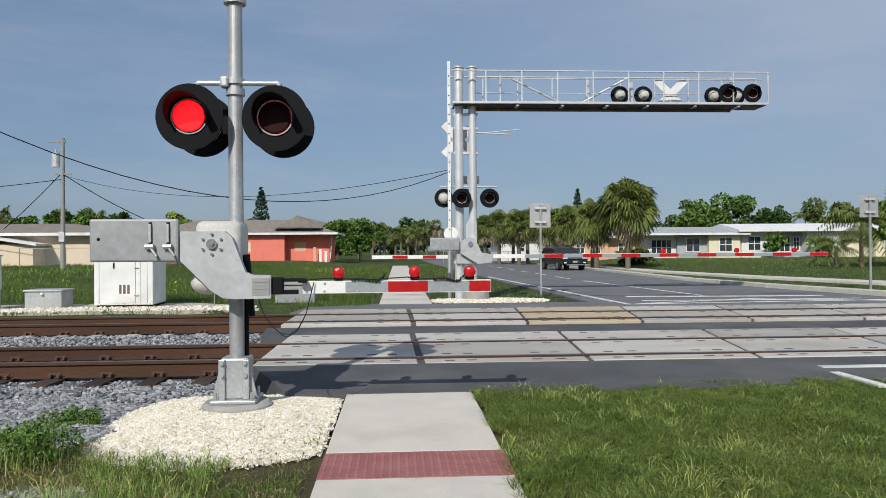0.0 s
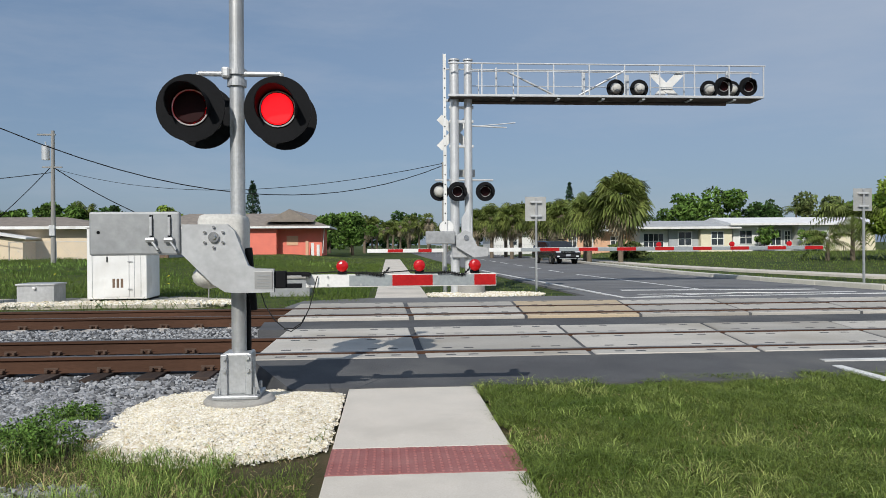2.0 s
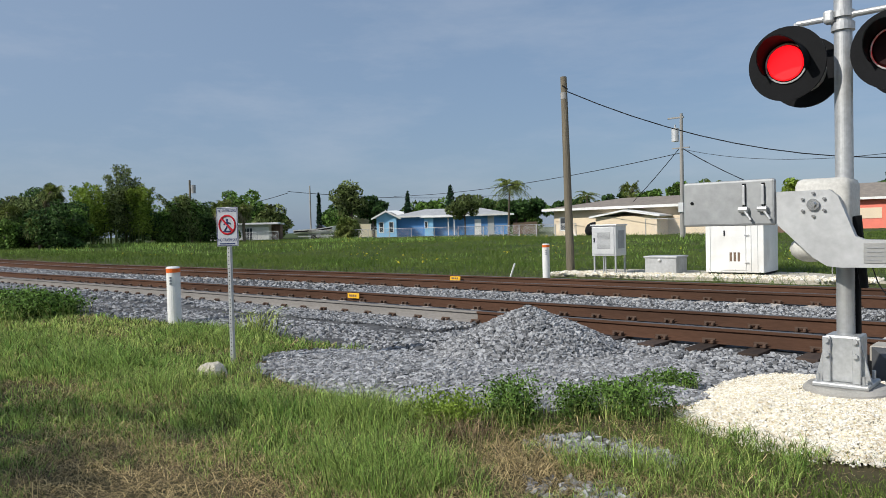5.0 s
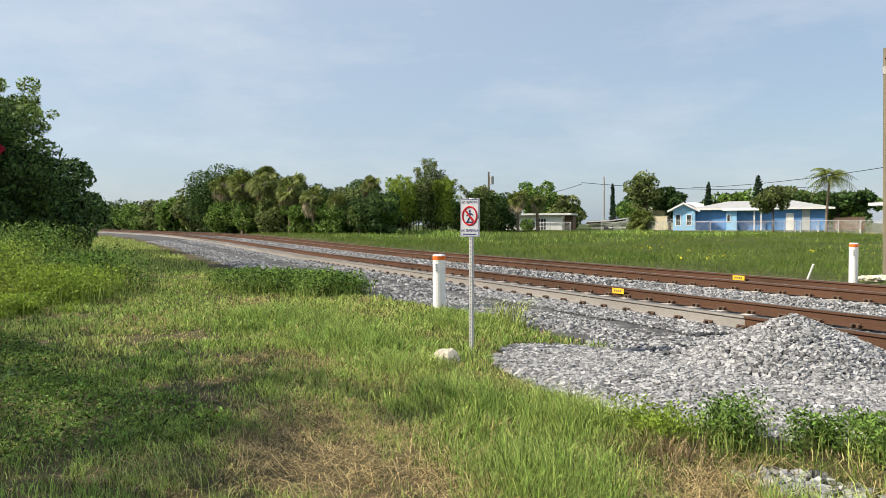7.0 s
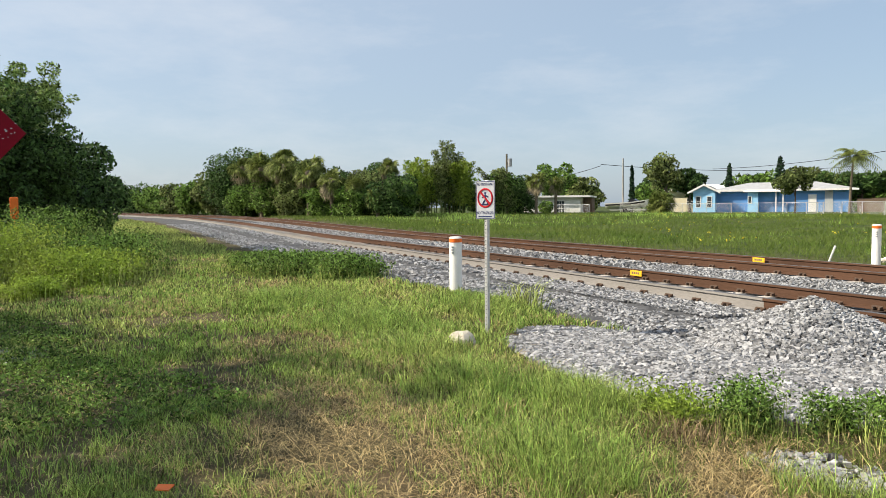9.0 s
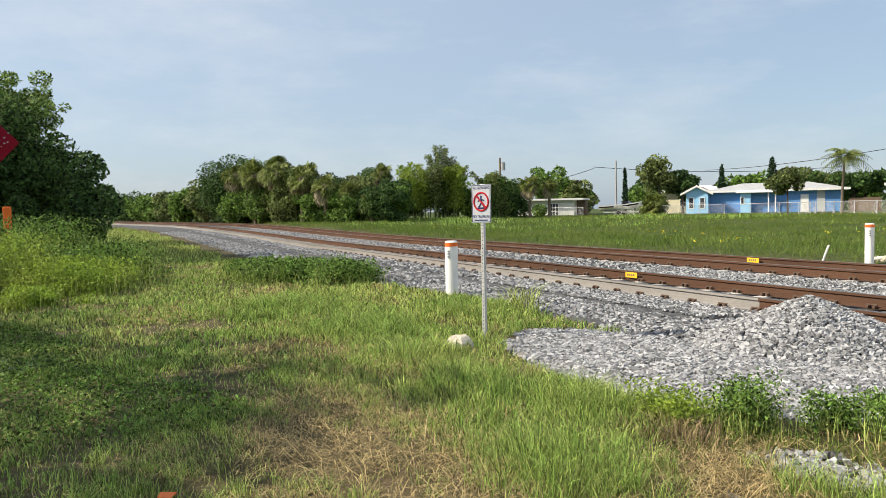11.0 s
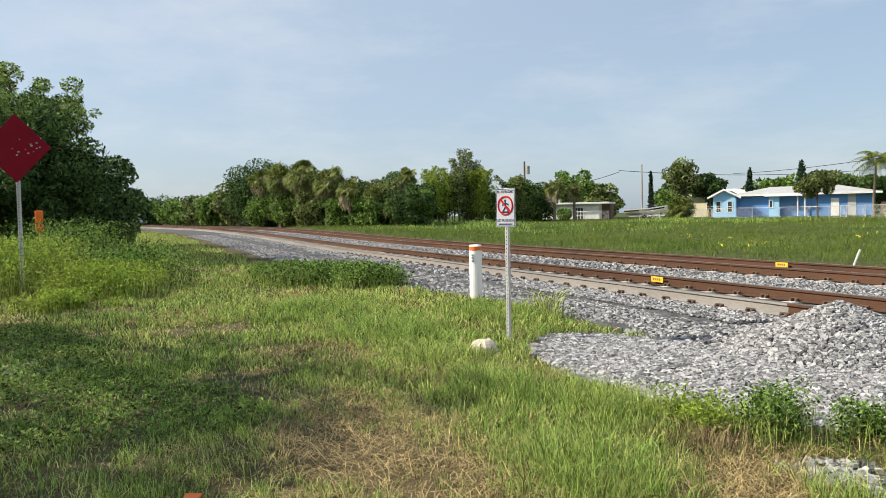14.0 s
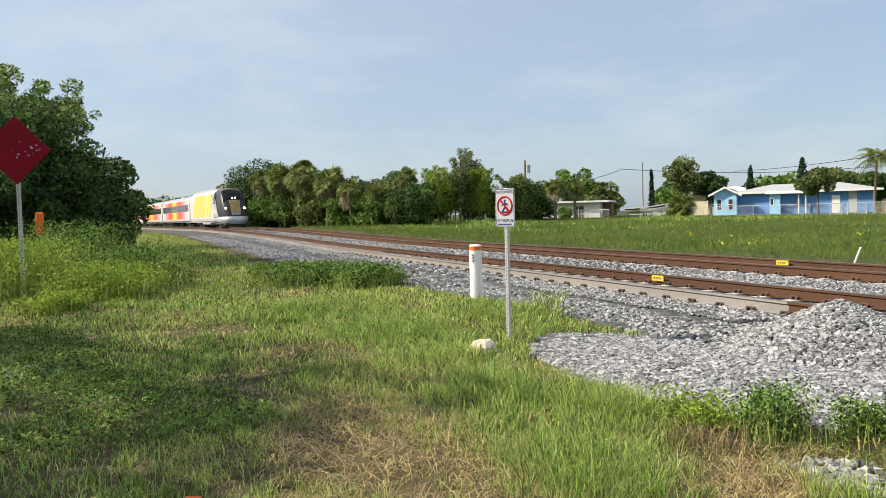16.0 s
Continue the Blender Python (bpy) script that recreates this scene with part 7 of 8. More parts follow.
for x, y, h, w, n, m, s in ((-17.8, -0.9, 1.45, 1.5, 5200, M_leaf_light, 111), (-16.6, 1.0, 0.85, 1.2, 4200, M_leaf_light, 112), (-18.6, 1.3, 1.05, 1.5, 4600, M_leaf, 113), (-20.8, 0.2, 1.8, 1.6, 4600, M_leaf, 114), (-22.5, 1.6, 1.1, 1.3, 2200, M_leaf, 115), (-16.8, 5.4, 0.62, 1.1, 3600, M_leaf, 116), (-15.4, 6.3, 0.6, 0.85, 2600, M_leaf, 117), (-18.2, 4.9, 0.5, 0.7, 1500, M_leaf, 118), (-14.2, 0.5, 0.45, 0.6, 900, M_leaf_light, 119)):
    weed_patch(x, y, h * 0.84, w, n * 4, m, 0.034, "leafy green weeds growing on the verge")
for x, y, h, w, n, s in ((-3.35, 5.35, 0.38, 0.45, 1300, 121), (-3.7, 5.05, 0.3, 0.35, 900, 122), (-2.75, 5.95, 0.34, 0.35, 900, 123), (-3.1, 5.8, 0.3, 0.3, 700, 124), (-3.1, 7.3, 0.2, 0.35, 700, 125), (-3.05, 6.5, 0.18, 0.35, 700, 126)):
    weed_patch(x, y, h * 0.9, w * 0.7, int(n * 2.2), M_leaf_light if s == 122 else M_leaf, 0.015, "low green weeds at the edge of the gravel")

# ---- grass ----
def scatter(n, x0, x1, y0, y1, keep):
    xs, ys = RNG.uniform(x0, x1, n), RNG.uniform(y0, y1, n)
    k = keep(xs, ys)
    return xs[k], ys[k]


def patch(xs, ys, f=1.1):
    return np.sin(xs * f + 1.3 * np.sin(ys * f * 0.8)) * np.cos(ys * f * 1.2 + np.sin(xs * 0.7 * f))


# mown lawn beside the sidewalk
def lawn_edge(y):
    return np.where(y > 6, 0.66, 0.56) + 0.05 * np.sin(y * 9) * np.sin(y * 3.1) - 0.05


xs, ys = scatter(165000, 0.45, 6.2, 3.2, 8.45, lambda x, y: (x < 0.7 + 1.25 * (y - 1.2)) & (x > lawn_edge(y)))
clump = vnoise(xs, ys, 2.2) * (0.5 + vnoise(xs, ys, 7.0, 1))
blades("lawn", xs, ys, np.full(len(xs), -0.03), RNG.uniform(0.05, 0.12, len(xs)) * (0.5 + 1.1 * clump), RNG.uniform(0.004, 0.009, len(xs)), M_lawn, 1.5, None, "thick mown green lawn beside the sidewalk", "grass")
xs, ys = scatter(11000, 0.62, 6.2, 3.2, 8.4, lambda x, y: (x < 0.7 + 1.25 * (y - 1.2)) & (vnoise(x, y, 1.3, 2) + 0.6 * vnoise(x, y, 4.5, 3) > 0.72))
blades("dry_lawn", xs, ys, np.full(len(xs), -0.03), RNG.uniform(0.05, 0.1, len(xs)), RNG.uniform(0.003, 0.006, len(xs)), M_straw, 1.4, None, "dry straws among the lawn", "grass")
cx, cy = scatter(900, 0.6, 6.0, 3.3, 8.4, lambda x, y: (x < 0.6 + 1.25 * (y - 1.2)) & (vnoise(x, y, 1.7, 4) > 0.4))
q = np.repeat(np.arange(len(cx)), 18)
xs, ys = cx[q] + RNG.normal(0, 0.02, len(q)), cy[q] + RNG.normal(0, 0.02, len(q))
blades("lawn_tufts", xs, ys, np.full(len(q), -0.03), RNG.uniform(0.1, 0.19, len(q)), RNG.uniform(0.003, 0.006, len(q)), M_grass, 1.6, None, "tufts of longer grass standing in the lawn", "grass")
# rough verge to the left
def verge(x, y):
    d = np.hypot(x - 0.1, y - 1.6)
    wedge = (-x + 0.3) > 0.15 * d
    clear = (heap_z(x, y) < 0.01) & ~((x > -3.1) & (mound_z(x, y) > 0.02)) & (x < -0.78) & (y < grass_edge(x)) & (np.hypot((x + 2.5) / 0.5, (y - 5.1) / 0.3) + 0.5 * vnoise(x, y, 5, 2) > 1.1)
    thin = RNG.uniform(0, 1, len(x)) < np.clip(5.5 / d, 0.12, 1.0) ** 1.1
    return wedge & clear & thin & (y > -0.8)


def vz(x, y):
    return np.maximum(gz(x, y), np.where(y > 6.9, ballast_z(y), -9))


def worn(x, y):
    """The trampled patch of dead grass."""
    return np.clip(1.25 - np.hypot((x + 4.15) / 1.75, (y - 2.85) / 0.95), 0, 1) * (0.55 + 0.7 * vnoise(x, y, 2.3, 1))


def dryness(x, y):
    near = worn(x, y)
    strip = np.clip(1.1 - np.hypot((x + 2.2) / 1.8, (y - 4.6) / 1.0), 0, 1)
    band = np.clip(1.1 - np.hypot((x + 3.9) / 1.4, (y - 4.0) / 0.7), 0, 1)
    n = 0.6 * vnoise(x, y, 0.9, 2) + 0.4 * vnoise(x, y, 3.1, 3)
    return np.clip((n - 0.4) * 1.6 + 1.4 * near * (0.6 + n) + 0.6 * strip + 0.9 * band * n, 0.06, 1)


xs, ys = scatter(430000, -26, -0.8, -0.6, 7.4, verge)
lush = 0.55 * vnoise(xs, ys, 1.2) + 0.45 * vnoise(xs, ys, 3.6, 1)
dr_ = dryness(xs, ys)
keep = RNG.uniform(0, 1, len(xs)) < np.clip(0.45 + 2.4 * (lush - 0.25) - 0.15 * dr_, 0.35, 1) * (1 - 0.6 * worn(xs, ys))
xs, ys, lush, dr_ = xs[keep], ys[keep], lush[keep], dr_[keep]
pick = RNG.uniform(0, 1, len(xs)) < dr_
tuft = ~pick & (vnoise(xs, ys, 0.8, 4) + 0.3 * RNG.normal(0, 1, len(xs)) > 0.62)
dim = ~pick & (xs > -3.3) & (ys > 4.3)
tuft &= ~dim
g = ~pick & ~tuft & ~dim
hgt = RNG.uniform(0.03, 0.13, len(xs)) * (0.35 + 1.7 * lush ** 1.4) * np.where(ys > 3.4, 1.2, 0.85) * np.where((xs > -2.2), 0.55, 1.0)
dist = np.hypot(xs, ys - 1.6)
wid = RNG.uniform(0.004, 0.008, len(xs)) * np.clip(dist / 5, 0.9, 3.0)
xv, yv = scatter(60000, -75, -24, -1.5, 8.6, lambda x, y: y < 5.6 + track_off(x) + 0.2 * np.sin(x))
blades("far_verge_grass", xv, yv, gz(xv, yv) - 0.02, RNG.uniform(0.08, 0.22, len(xv)), RNG.uniform(0.03, 0.06, len(xv)), M_grass, 0.7, None, "long green grass along the track side", "grass", far=True)
blades("verge_grass", xs[g], ys[g], vz(xs[g], ys[g]) - 0.01, hgt[g], wid[g], M_grass, 0.9, None, "uneven long yellow-green grass on the verge", "grass")
blades("green_verge_grass", xs[tuft], ys[tuft], vz(xs[tuft], ys[tuft]) - 0.01, hgt[tuft] * 1.1, wid[tuft], M_tuft, 0.9, None, "fresh green grass in patches on the verge", "grass")
blades("short_verge_grass", xs[dim], ys[dim], vz(xs[dim], ys[dim]) - 0.01, hgt[dim], wid[dim], M_lawn, 1.2, None, "short dark grass round the gravel mound", "grass")
blades("dry_verge_grass", xs[pick], ys[pick], vz(xs[pick], ys[pick]) + 0.01, np.maximum(hgt[pick], 0.05) * 0.8, wid[pick], M_straw, 2.6, None, "flattened dry straw-coloured grass on the verge", "grass")
# tufts of longer grass, each springing from one root
def lush_stand(x, y):
    """Where the verge grass stands tall."""
    spots = ((-3.2, 3.9, 0.75, 0.55), (-4.5, 4.75, 0.9, 0.45), (-5.3, 4.4, 0.8, 0.45), (-6.7, 4.4, 0.8, 0.6), (-8.9, 4.6, 1.6, 0.9), (-9.6, 6.6, 1.5, 0.8), (-2.3, 4.9, 0.7, 0.35), (-7.2, 6.2, 0.9, 0.7), (-11.5, 4.2, 1.6, 1.2))
    return np.max([np.clip(1.25 - np.hypot((x - a) / c, (y - b) / d), 0, 1) for a, b, c, d in spots], 0)


cx, cy = scatter(20000, -13, -1.4, 1.2, 7.6, lambda x, y: verge(x, y) & (np.maximum(lush_stand(x, y), 0.5 * (vnoise(x, y, 0.8, 3) > 0.52)) > RNG.uniform(0.15, 1, len(x))) & (worn(x, y) < RNG.uniform(0.2, 0.9, len(x))))
stand = lush_stand(cx, cy)
hc = RNG.uniform(0.1, 0.24, len(cx)) * (0.7 + 1.0 * stand)
q = np.repeat(np.arange(len(cx)), 22)
xs, ys = cx[q] + RNG.normal(0, 0.03, len(q)), cy[q] + RNG.normal(0, 0.03, len(q))
wt = RNG.uniform(0.0025, 0.0055, len(q)) * np.clip(np.hypot(xs, ys - 1.6) / 6, 0.9, 2.2)
ht = hc[q] * RNG.uniform(0.4, 1.15, len(q))
pale = RNG.uniform(0, 1, len(q)) < 0.4
for k, m, label in ((~pale, M_tuft, "tufts of longer green grass in the verge"), (pale, M_grass, "yellowish longer grass among the verge tufts")):
    blades("grass_tufts", xs[k], ys[k], gz(xs[k], ys[k]) - 0.01, ht[k], wt[k], m, 1.1, None, label, "grass")
# matted dead thatch low over the bare soil
xs, ys = scatter(120000, -9.5, -0.8, 0.3, 6.3, lambda x, y: verge(x, y) & (dryness(x, y) > RNG.uniform(0.0, 0.75, len(x))))
blades("thatch", xs, ys, gz(xs, ys) + RNG.uniform(-0.005, 0.02, len(xs)), RNG.uniform(0.012, 0.035, len(xs)), RNG.uniform(0.002, 0.0045, len(xs)), M_thatch, 4.5, None, "matted brown dead grass lying on the soil", "grass")
# weeds of small leaves creeping over the shaded corner
xs, ys = scatter(30000, -12, -5.2, -0.8, 2.6, lambda x, y: (patch(x, y, 1.5) > -0.35) & (y < 2.9 + 0.35 * (x + 5)))
v, f = leaf_cloud(np.stack([xs, ys, gz(xs, ys) + RNG.uniform(0.01, 0.09, len(xs))], -1), np.full(len(xs), 0.02), 1.2)
mesh_np("creeping_weeds", v, f, M_leaf, None, "low small-leaved green weeds covering the ground", "weeds", "stuff")
# long straws lying flat
xs, ys = scatter(48000, -9, -1.6, 0.2, 6.2, lambda x, y: dryness(x, y) > RNG.uniform(0.25, 1.1, len(x)))
blades("lying_straw", xs, ys, gz(xs, ys) + 0.02, RNG.uniform(0.04, 0.1, len(xs)), RNG.uniform(0.002, 0.005, len(xs)), M_straw, 5.0, None, "long dry straws lying flat in the verge", "grass")
xs, ys = scatter(1500, -7.5, -2.6, 1.2, 4.6, lambda x, y: dryness(x, y) > 0.5)
blades("straw_stalks", xs, ys, gz(xs, ys), RNG.uniform(0.1, 0.26, len(xs)), RNG.uniform(0.003, 0.005, len(xs)), M_straw, 2.2, None, "long pale dry stalks bent over the verge", "grass")
xs, ys = RNG.normal(-3.5, 0.16, 420), RNG.normal(4.85, 0.12, 420)
blades("dead_stems", xs, ys, gz(xs, ys) + 0.01, RNG.uniform(0.05, 0.22, 420), RNG.uniform(0.004, 0.008, 420), M_thatch, 1.4, None, "dead brown stems under the weeds", "weeds")
# field behind the tracks, coarse
xs, ys = scatter(420000, -100, 1.0, 17.9, 62, lambda x, y: (y > 18.0 + 0.3 * np.sin(x)) & (RNG.uniform(0, 1, len(x)) < np.clip(24 / np.hypot(x, y), 0.1, 1)) & (y < 62 - 0.12 * (x + 100) * 0.5) & ~((x > -12.4) & (x < -3.6) & (y > 18.7) & (y < 21.4)) & (x < -0.9) & (x < 30 - y * 0.9 + 100))
dd = np.hypot(xs, ys)
blades("field_grass", xs, ys, gz(xs, ys) - 0.03, RNG.uniform(0.06, 0.2, len(xs)) * (0.3 + 1.6 * vnoise(xs, ys, 0.35) + 0.8 * vnoise(xs, ys, 1.1, 1)) * np.where(ys < 25, 1.1, 0.8), RNG.uniform(0.012, 0.024, len(xs)) * np.clip(dd / 25, 0.8, 2.4), M_field, 1.1, None, "tall rough grass and weeds in the field behind the tracks", "grass", far=True)
xs, ys = scatter(1300, -60, -3, 18.5, 50, lambda x, y: (patch(x, y, 0.35) > 0.35) & ~((x > -12.4) & (x < -3.6) & (y < 21.4)))
v, f = leaf_cloud(np.stack([xs, ys, gz(xs, ys) + RNG.uniform(0.2, 0.45, len(xs))], -1), np.full(len(xs), 0.05), 1.0)
mesh_np("field_flowers", v, f, M_flower, None, "small yellow wild flowers over the field", "flowers", "stuff")
cx, cy = scatter(420, -75, -3, 19, 55, lambda x, y: (vnoise(x, y, 0.12, 2) > 0.5) & ~((x > -12.6) & (x < -3.4) & (y < 21.6)))
q = np.repeat(np.arange(len(cx)), 40)
rad = 0.25 + 0.012 * np.hypot(cx, cy)[q]
xs, ys = cx[q] + RNG.normal(0, 1, len(q)) * rad, cy[q] + RNG.normal(0, 1, len(q)) * rad * 0.7
blades("field_weeds", xs, ys, gz(xs, ys) - 0.02, RNG.uniform(0.1, 0.3, len(q)) * np.clip(np.hypot(xs, ys) / 40, 0.7, 1.6), RNG.uniform(0.012, 0.024, len(q)) * np.clip(np.hypot(xs, ys) / 30, 0.8, 2.4), M_tuft, 0.6, None, "clumps of paler weeds standing in the field", "weeds", far=True)
# lawns beside the far road
xs, ys = scatter(60000, -12, 60, 19.8, 78, lambda x, y: ((x > 0.75) & (x < 4.3 - 0.012 * (y - 20)) | (x < -0.72) | (x > 13.7 + 0.2 * np.clip(26 - y, 0, 6))) & ~((x > 15 - 0.0) & (x < 24) & (np.abs(x - (16 + np.clip(36 - y, 0, 15) ** 1.6 * 0.11)) < 1.1)) & (np.hypot((x - 2.3) / 1.7, (y - 21.0) / 1.0) > 1.0))
blades("roadside_grass", xs, ys, gz(xs, ys) - 0.02, RNG.uniform(0.05, 0.13, len(xs)), RNG.uniform(0.012, 0.03, len(xs)) * np.clip(ys / 25, 0.9, 2.5), M_lawn, 0.7, None, "short green lawn beside the far road", "grass", far=True)
# reed tuft by the ballast
xs, ys = RNG.normal(-9.3, 0.18, 160), RNG.normal(7.2, 0.12, 160)
blades("reed_tuft", xs, ys, gz(xs, ys), RNG.uniform(0.3, 0.7, 160), RNG.uniform(0.008, 0.014, 160), M_grass, 1.2, None, "tuft of long arching reeds by the ballast", "grass")

# ---- train ----
def train_outline(w, h):
    return [(-w * 0.46, 0.55), (-w * 0.5, 1.0), (-w * 0.5, h * 0.72), (-w * 0.46, h * 0.88), (-w * 0.3, h * 0.98), (0, h), (w * 0.3, h * 0.98), (w * 0.46, h * 0.88), (w * 0.5, h * 0.72), (w * 0.5, 1.0), (w * 0.46, 0.55)]


def bogie(parent, x):
    bm = box(bmesh.new(), x - 1.5, -1.15, 0.35, x + 1.5, 1.15, 0.75, 0.05)
    bg = part("bogie", bm, M_train_grey, parent)
    for dx in (-1.0, 1.0):
        bm = bmesh.new()
        for s in (-1, 1):
            tube(bm, (x + dx, s * 0.7, 0.46), (x + dx, s * 0.83, 0.46), 0.46, seg=18)
        part("wheelset", bm, M_plate, bg)


NOSE_X = (-4.2, -3.2, -2.7, -2.2, -1.7, -1.2, -0.8, -0.45, -0.2, -0.05, 0.0)
NOSE_TOP = (4.32, 4.3, 4.22, 4.02, 3.66, 3.16, 2.6, 2.02, 1.55, 1.2, 1.0)
NOSE_HALF = (1.52, 1.52, 1.51, 1.49, 1.46, 1.4, 1.3, 1.14, 0.95, 0.72, 0.5)


def nose_z(x, y):
    """Height of the rounded nose over the rails."""
    t, w = float(np.interp(x, NOSE_X, NOSE_TOP)), float(np.interp(x, NOSE_X, NOSE_HALF))
    return 0.55 + (t - 0.55) * max(0.0, 1 - min(1.0, abs(y) / w) ** 4) ** 0.25


def nose_skin(x0, x1, y0, y1, lift=0.02, nx=8, ny=8, taper=1.0):
    """A patch lying on the nose."""
    bm = bmesh.new()
    rows = []
    for i in range(nx + 1):
        x = x0 + (x1 - x0) * i / nx
        k = 1 + (taper - 1) * i / nx
        rows.append([bm.verts.new((x + lift, y, nose_z(x, y) + lift)) for y in [(y0 + (y1 - y0) * j / ny) * k for j in range(ny + 1)]])
    for a, b in zip(rows[:-1], rows[1:]):
        for j in range(ny):
            bm.faces.new((a[j], b[j], b[j + 1], a[j + 1]))
    bmesh.ops.solidify(bm, geom=bm.faces[:], thickness=0.012)
    return bm


def locomotive():
    """Nose towards +x, origin on the rail below the nose tip."""
    t = thing("locomotive", "yellow and silver passenger locomotive with a sloping dark nose", "train")
    o = train_outline(3.05, 4.35)
    part("body", loft(bmesh.new(), [[(x, y, z) for y, z in o] for x in (-19.5, -4.2)]), M_train_white, t)
    rings = []
    for x, w in zip(NOSE_X, NOSE_HALF):
        ys = [w * math.sin(math.pi * (j / 20 - 0.5)) for j in range(21)]
        rings.append([(x + (0.001 if x == -4.2 else 0), y, nose_z(x, y)) for y in ys] + [(x, w * 0.96, 0.5), (x, -w * 0.96, 0.5)])
    nose = part("nose", loft(bmesh.new(), rings), M_train_grey, t, "charcoal streamlined nose", True)
    chin = loft(bmesh.new(), [[(x, y * k, z) for y, z in ((-1.42, 0.35), (-1.56, 0.8), (-1.5, 1.15), (1.5, 1.15), (1.56, 0.8), (1.42, 0.35))] for x, k in ((-4.2, 1.0), (-1.7, 1.0), (-0.7, 0.93), (-0.1, 0.78), (0.25, 0.58), (0.42, 0.34))])
    part("chin", chin, M_train_silver, nose, "silver lower nose", True)
    part("windscreen", nose_skin(-2.45, -1.1, -1.06, 1.06, 0.025, taper=1.08), M_cargl, nose, "dark wraparound windscreen")
    part("roof_skin", nose_skin(-4.18, -3.0, -1.25, 1.25, 0.02), M_train_silver, nose)
    part("nose_plate", nose_skin(-1.04, -0.1, -0.6, 0.6, 0.02, taper=0.8), M_train_silver, nose)
    for k in range(7):
        y = -0.48 + 0.16 * k
        part("nose_stripe", nose_skin(-1.02, -0.16 - 0.05 * abs(k - 3), y - 0.05, y + 0.05, 0.03, 6, 1), M_train_yellow, nose)
    for k in range(11):
        y = -0.95 + 0.19 * k
        part("brow_stripe", nose_skin(-2.95 + 0.05 * abs(k - 5), -2.56, y - 0.055, y + 0.055, 0.03, 3, 1), M_train_yellow, nose)
    for s in (-1, 1):
        part("headlight", ball(bmesh.new(), (-0.62, s * 1.0, nose_z(-0.62, s * 1.0)), 0.13), M_headlight, nose, "lit white headlight")
        part("cab_light", ball(bmesh.new(), (-1.2, s * 0.17, nose_z(-1.2, 0.17) + 0.02), 0.11), M_headlight, nose, "lit white headlight")
        part("cheek", prism(bmesh.new(), [(-4.9, 1.16), (-1.9, 1.16), (-2.6, 1.75), (-3.3, 3.0), (-4.1, 3.7), (-4.9, 3.7)], "y", s * 1.515, s * 1.535), M_train_silver, t, "silver cab side")
        part("white_flash", prism(bmesh.new(), [(-5.6, 1.5), (-2.5, 1.5), (-2.8, 1.85), (-5.4, 2.2)], "y", s * 1.536, s * 1.542), M_train_white, t)
        side = prism(bmesh.new(), [(-17.2, 1.2), (-6.4, 1.2), (-5.0, 3.3), (-5.6, 3.75), (-15.2, 3.75), (-16.6, 2.6)], "y", s * 1.51, s * 1.545)
        part("side_panel", side, M_train_yellow, t, "bright yellow side panel")
        for xx, w in ((-9.4, 0.9), (-7.6, 0.6), (-12.6, 0.3)):
            part("pale_streak", prism(bmesh.new(), [(xx, 1.2), (xx + w * 0.6, 1.2), (xx + 1.4 + w, 3.75), (xx + 1.4, 3.75)], "y", s * 1.5455, s * 1.55), M_train_yellow_pale if w > 0.4 else M_train_silver, t)
        part("cab_window", box(bmesh.new(), -4.3, s * 1.5, 2.55, -3.55, s * 1.546, 3.35, 0.02), M_cargl, t)
        part("skirt", box(bmesh.new(), -19.3, s * 1.36, 0.62, -4.2, s * 1.44, 1.16, 0.02), M_train_grey, t)
        part("fuel_tank", box(bmesh.new(), -12.0, s * 0.6, 0.3, -7.2, s * 1.4, 0.75, 0.08), M_train_silver, t)
    part("roof_unit", box(bmesh.new(), -18, -1.0, 4.1, -6, 1.0, 4.4, 0.08), M_train_silver, t)
    part("pilot", box(bmesh.new(), -1.6, -1.2, 0.2, 0.25, 1.2, 0.5, 0.1), M_train_grey, t)
    bogie(t, -3.6)
    bogie(t, -15.8)
    return t


def livery_fade():
    """Paint that runs along a coach from white over red and orange to yellow at its middle and back."""
    m = mat("sunset_livery", (0.7, 0.7, 0.7), rough=0.4, bump=0)
    nt = m.node_tree
    sep = nt.nodes.new("ShaderNodeSeparateXYZ")
    nt.links.new(nt.nodes.new("ShaderNodeTexCoord").outputs["Object"], sep.inputs["Vector"])
    mr = nt.nodes.new("ShaderNodeMapRange")
    mr.inputs["From Min"].default_value, mr.inputs["From Max"].default_value = -25.0, 0.0
    nt.links.new(sep.outputs["X"], mr.inputs["Value"])
    r = nt.nodes.new("ShaderNodeValToRGB")
    stops = ((0.02, (0.6, 0.58, 0.58)), (0.2, (0.62, 0.22, 0.2)), (0.32, (0.55, 0.05, 0.08)), (0.42, (0.7, 0.2, 0.05)), (0.45, (0.78, 0.5, 0.03)), (0.55, (0.78, 0.5, 0.03)), (0.58, (0.7, 0.2, 0.05)), (0.68, (0.55, 0.05, 0.08)), (0.8, (0.62, 0.25, 0.22)), (0.97, (0.6, 0.58, 0.58)))
    els = r.color_ramp.elements
    els[0].position, els[1].position = stops[0][0], stops[-1][0]
    for p, c in stops[1:-1]:
        els.new(p)
    for e, (p, c) in zip(els, stops):
        e.position, e.color = p, (*c, 1)
    nt.links.new(mr.outputs["Result"], r.inputs["Fac"])
    nt.links.new(r.outputs["Color"], nt.nodes["Principled BSDF"].inputs["Base Color"])
    return m


M_livery = livery_fade()


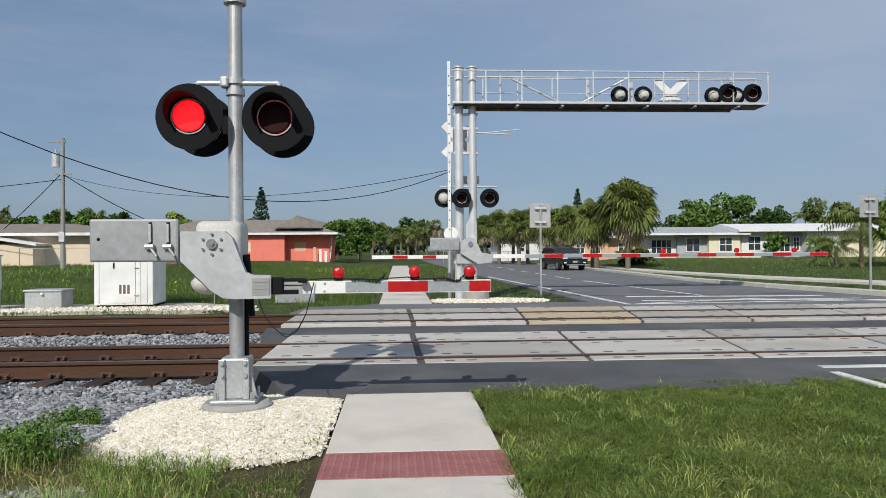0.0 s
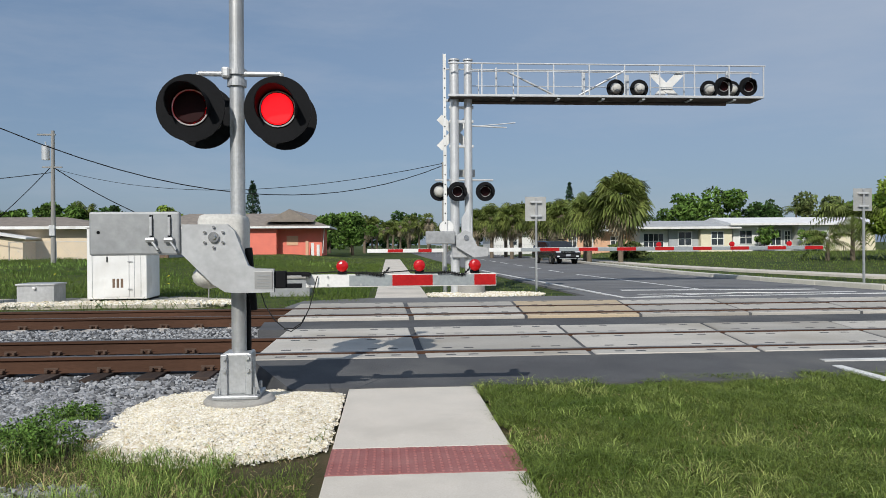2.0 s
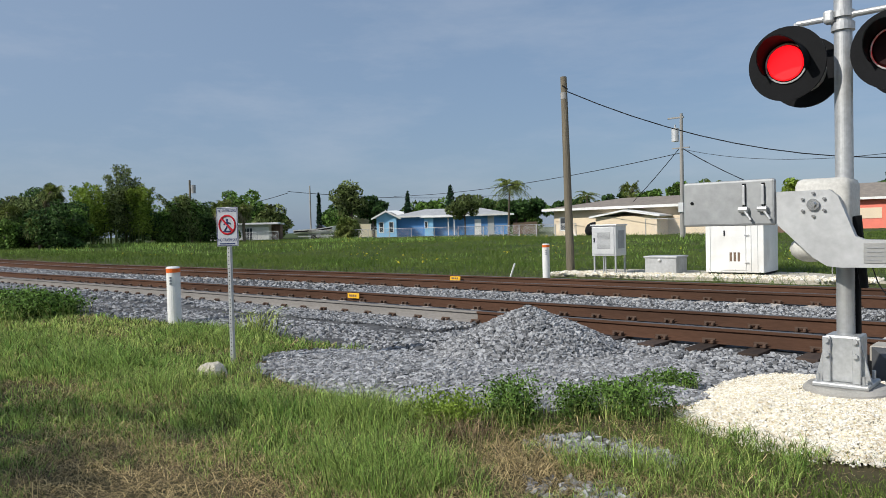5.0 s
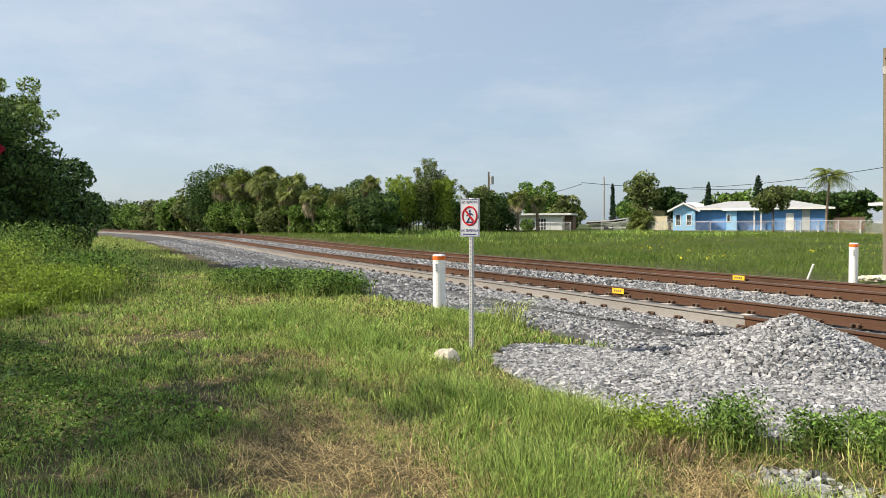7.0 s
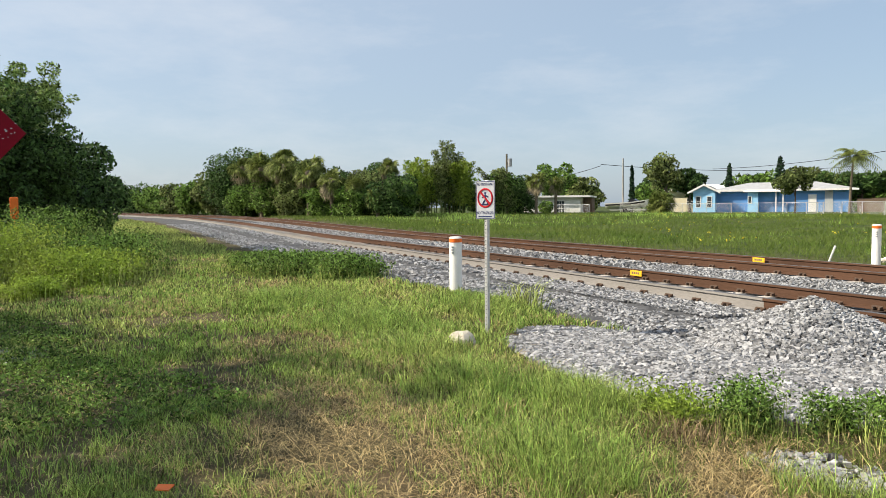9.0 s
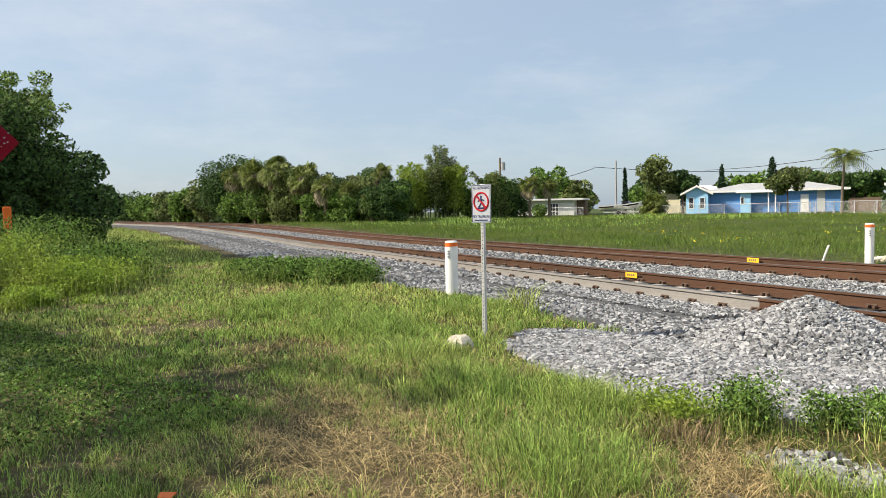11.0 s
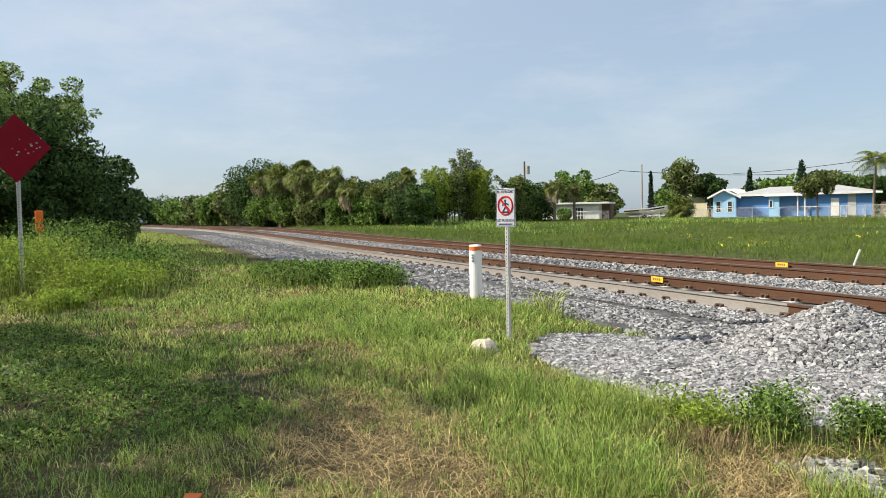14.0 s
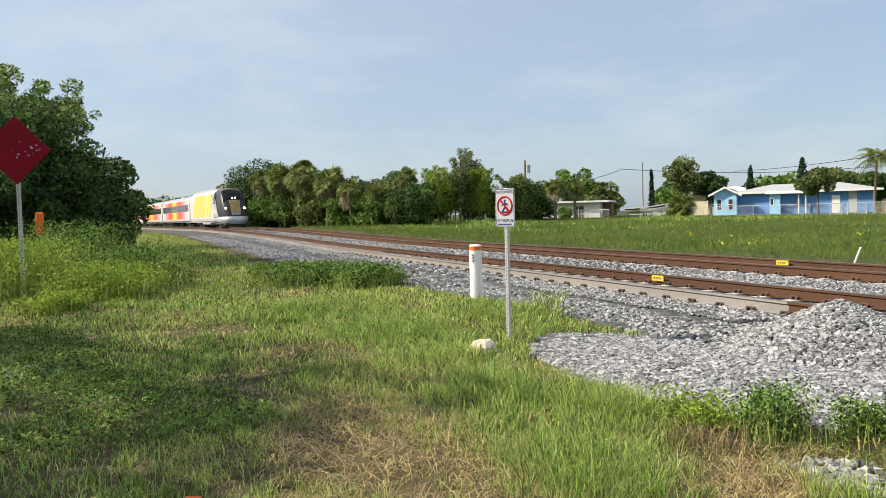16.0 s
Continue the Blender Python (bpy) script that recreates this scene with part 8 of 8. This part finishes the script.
def coach(label):
    t = thing("passenger_coach", label, "train", group="coaches")
    W, H, L = 3.0, 4.1, 25.0
    o = train_outline(W, H)
    part("body", loft(bmesh.new(), [[(x, y, z) for y, z in o] for x in (-L, 0)]), M_train_white, t)
    part("roof_skin", loft(bmesh.new(), [[(x, y, z + 0.02) for y, z in ((-1.3, 3.7), (-0.9, 4.02), (0, 4.1), (0.9, 4.02), (1.3, 3.7))] for x in (-L + 0.1, -0.1)]), M_train_silver, t)
    for s in (-1, 1):
        part("window_band", box(bmesh.new(), -L + 1.0, s * 1.49, 2.05, -1.0, s * 1.512, 2.95), M_cargl, t, "dark window band")
        for i in range(8):
            x = -L + 2.2 + 2.9 * i
            part("pane_divider", box(bmesh.new(), x, s * 1.513, 2.05, x + 0.22, s * 1.517, 2.95), M_livery if 2 < i < 5 else M_train_grey, t)
        part("lower_livery", box(bmesh.new(), -L + 0.4, s * 1.49, 1.05, -0.4, s * 1.508, 2.04), M_livery, t, "side paint fading from white over red to yellow")
        part("upper_livery", box(bmesh.new(), -L + 0.4, s * 1.46, 2.96, -0.4, s * 1.508, 3.5), M_livery, t)
        part("skirt", box(bmesh.new(), -L + 0.3, s * 1.36, 0.62, -0.3, s * 1.44, 1.04, 0.02), M_train_grey, t)
    part("gangway", box(bmesh.new(), -0.0, -0.8, 0.9, 0.55, 0.8, 3.3, 0.04), M_train_grey, t)
    bogie(t, -3.6)
    bogie(t, -L + 3.6)
    return t


TRAIN = [(locomotive(), 0.0, 19.5)]
first = coach("white passenger coach with orange and yellow livery")
TRAIN.append((first, 20.1, 25.0))
for i in range(3):
    TRAIN.append((copy_thing(first, Matrix()), 20.1 + 25.7 * (i + 1), 25.0))

# far track's middle line by length, measured back from the nose's last place
LX = np.arange(-82.5, -1500, -0.5)
LY = 15.115 + track_off(LX)
LS = np.concatenate([[0], np.cumsum(np.hypot(np.diff(LX), np.diff(LY)))])


def on_line(s):
    return float(np.interp(s, LS, LX)), float(np.interp(s, LS, LY))


def motions():
    speed = 44.5
    for ob, back, ln in TRAIN:
        rows = []
        for t in (0, 4, 8, 12, 13.5, 14, 14.25, 14.5, 14.75, 15, 15.25, 15.5, 15.75, 16):
            s = speed * (16 - t) + back
            a, b = on_line(s), on_line(s + ln)
            yaw = math.degrees(math.atan2(a[1] - b[1], a[0] - b[0]))
            rows.append((t, pose(a[0], a[1], 0.2 + float(track_up(a[0])), 0, 0, yaw)))
        walk(ob, rows)
    # the two front lamps flash in turn
    half = 0.62
    for ob, lit_first in zip(LAMPS, (True, False)):
        at = ob.location.copy()
        lit, ang = lit_first, (180.0 if lit_first else 0.0)
        rows = [(0, pose(*at, 0, 0, ang))]
        t = 0.5
        while t < 6:
            t0 = t - 0.1 if lit else t + 0.034
            rows += [(t0 + k / 30, pose(*at, 0, 0, ang + 60 * k)) for k in range(4)]
            ang += 180
            lit = not lit
            t += half
        rows.append((16, pose(*at, 0, 0, ang)))
        walk(ob, rows)


motions()
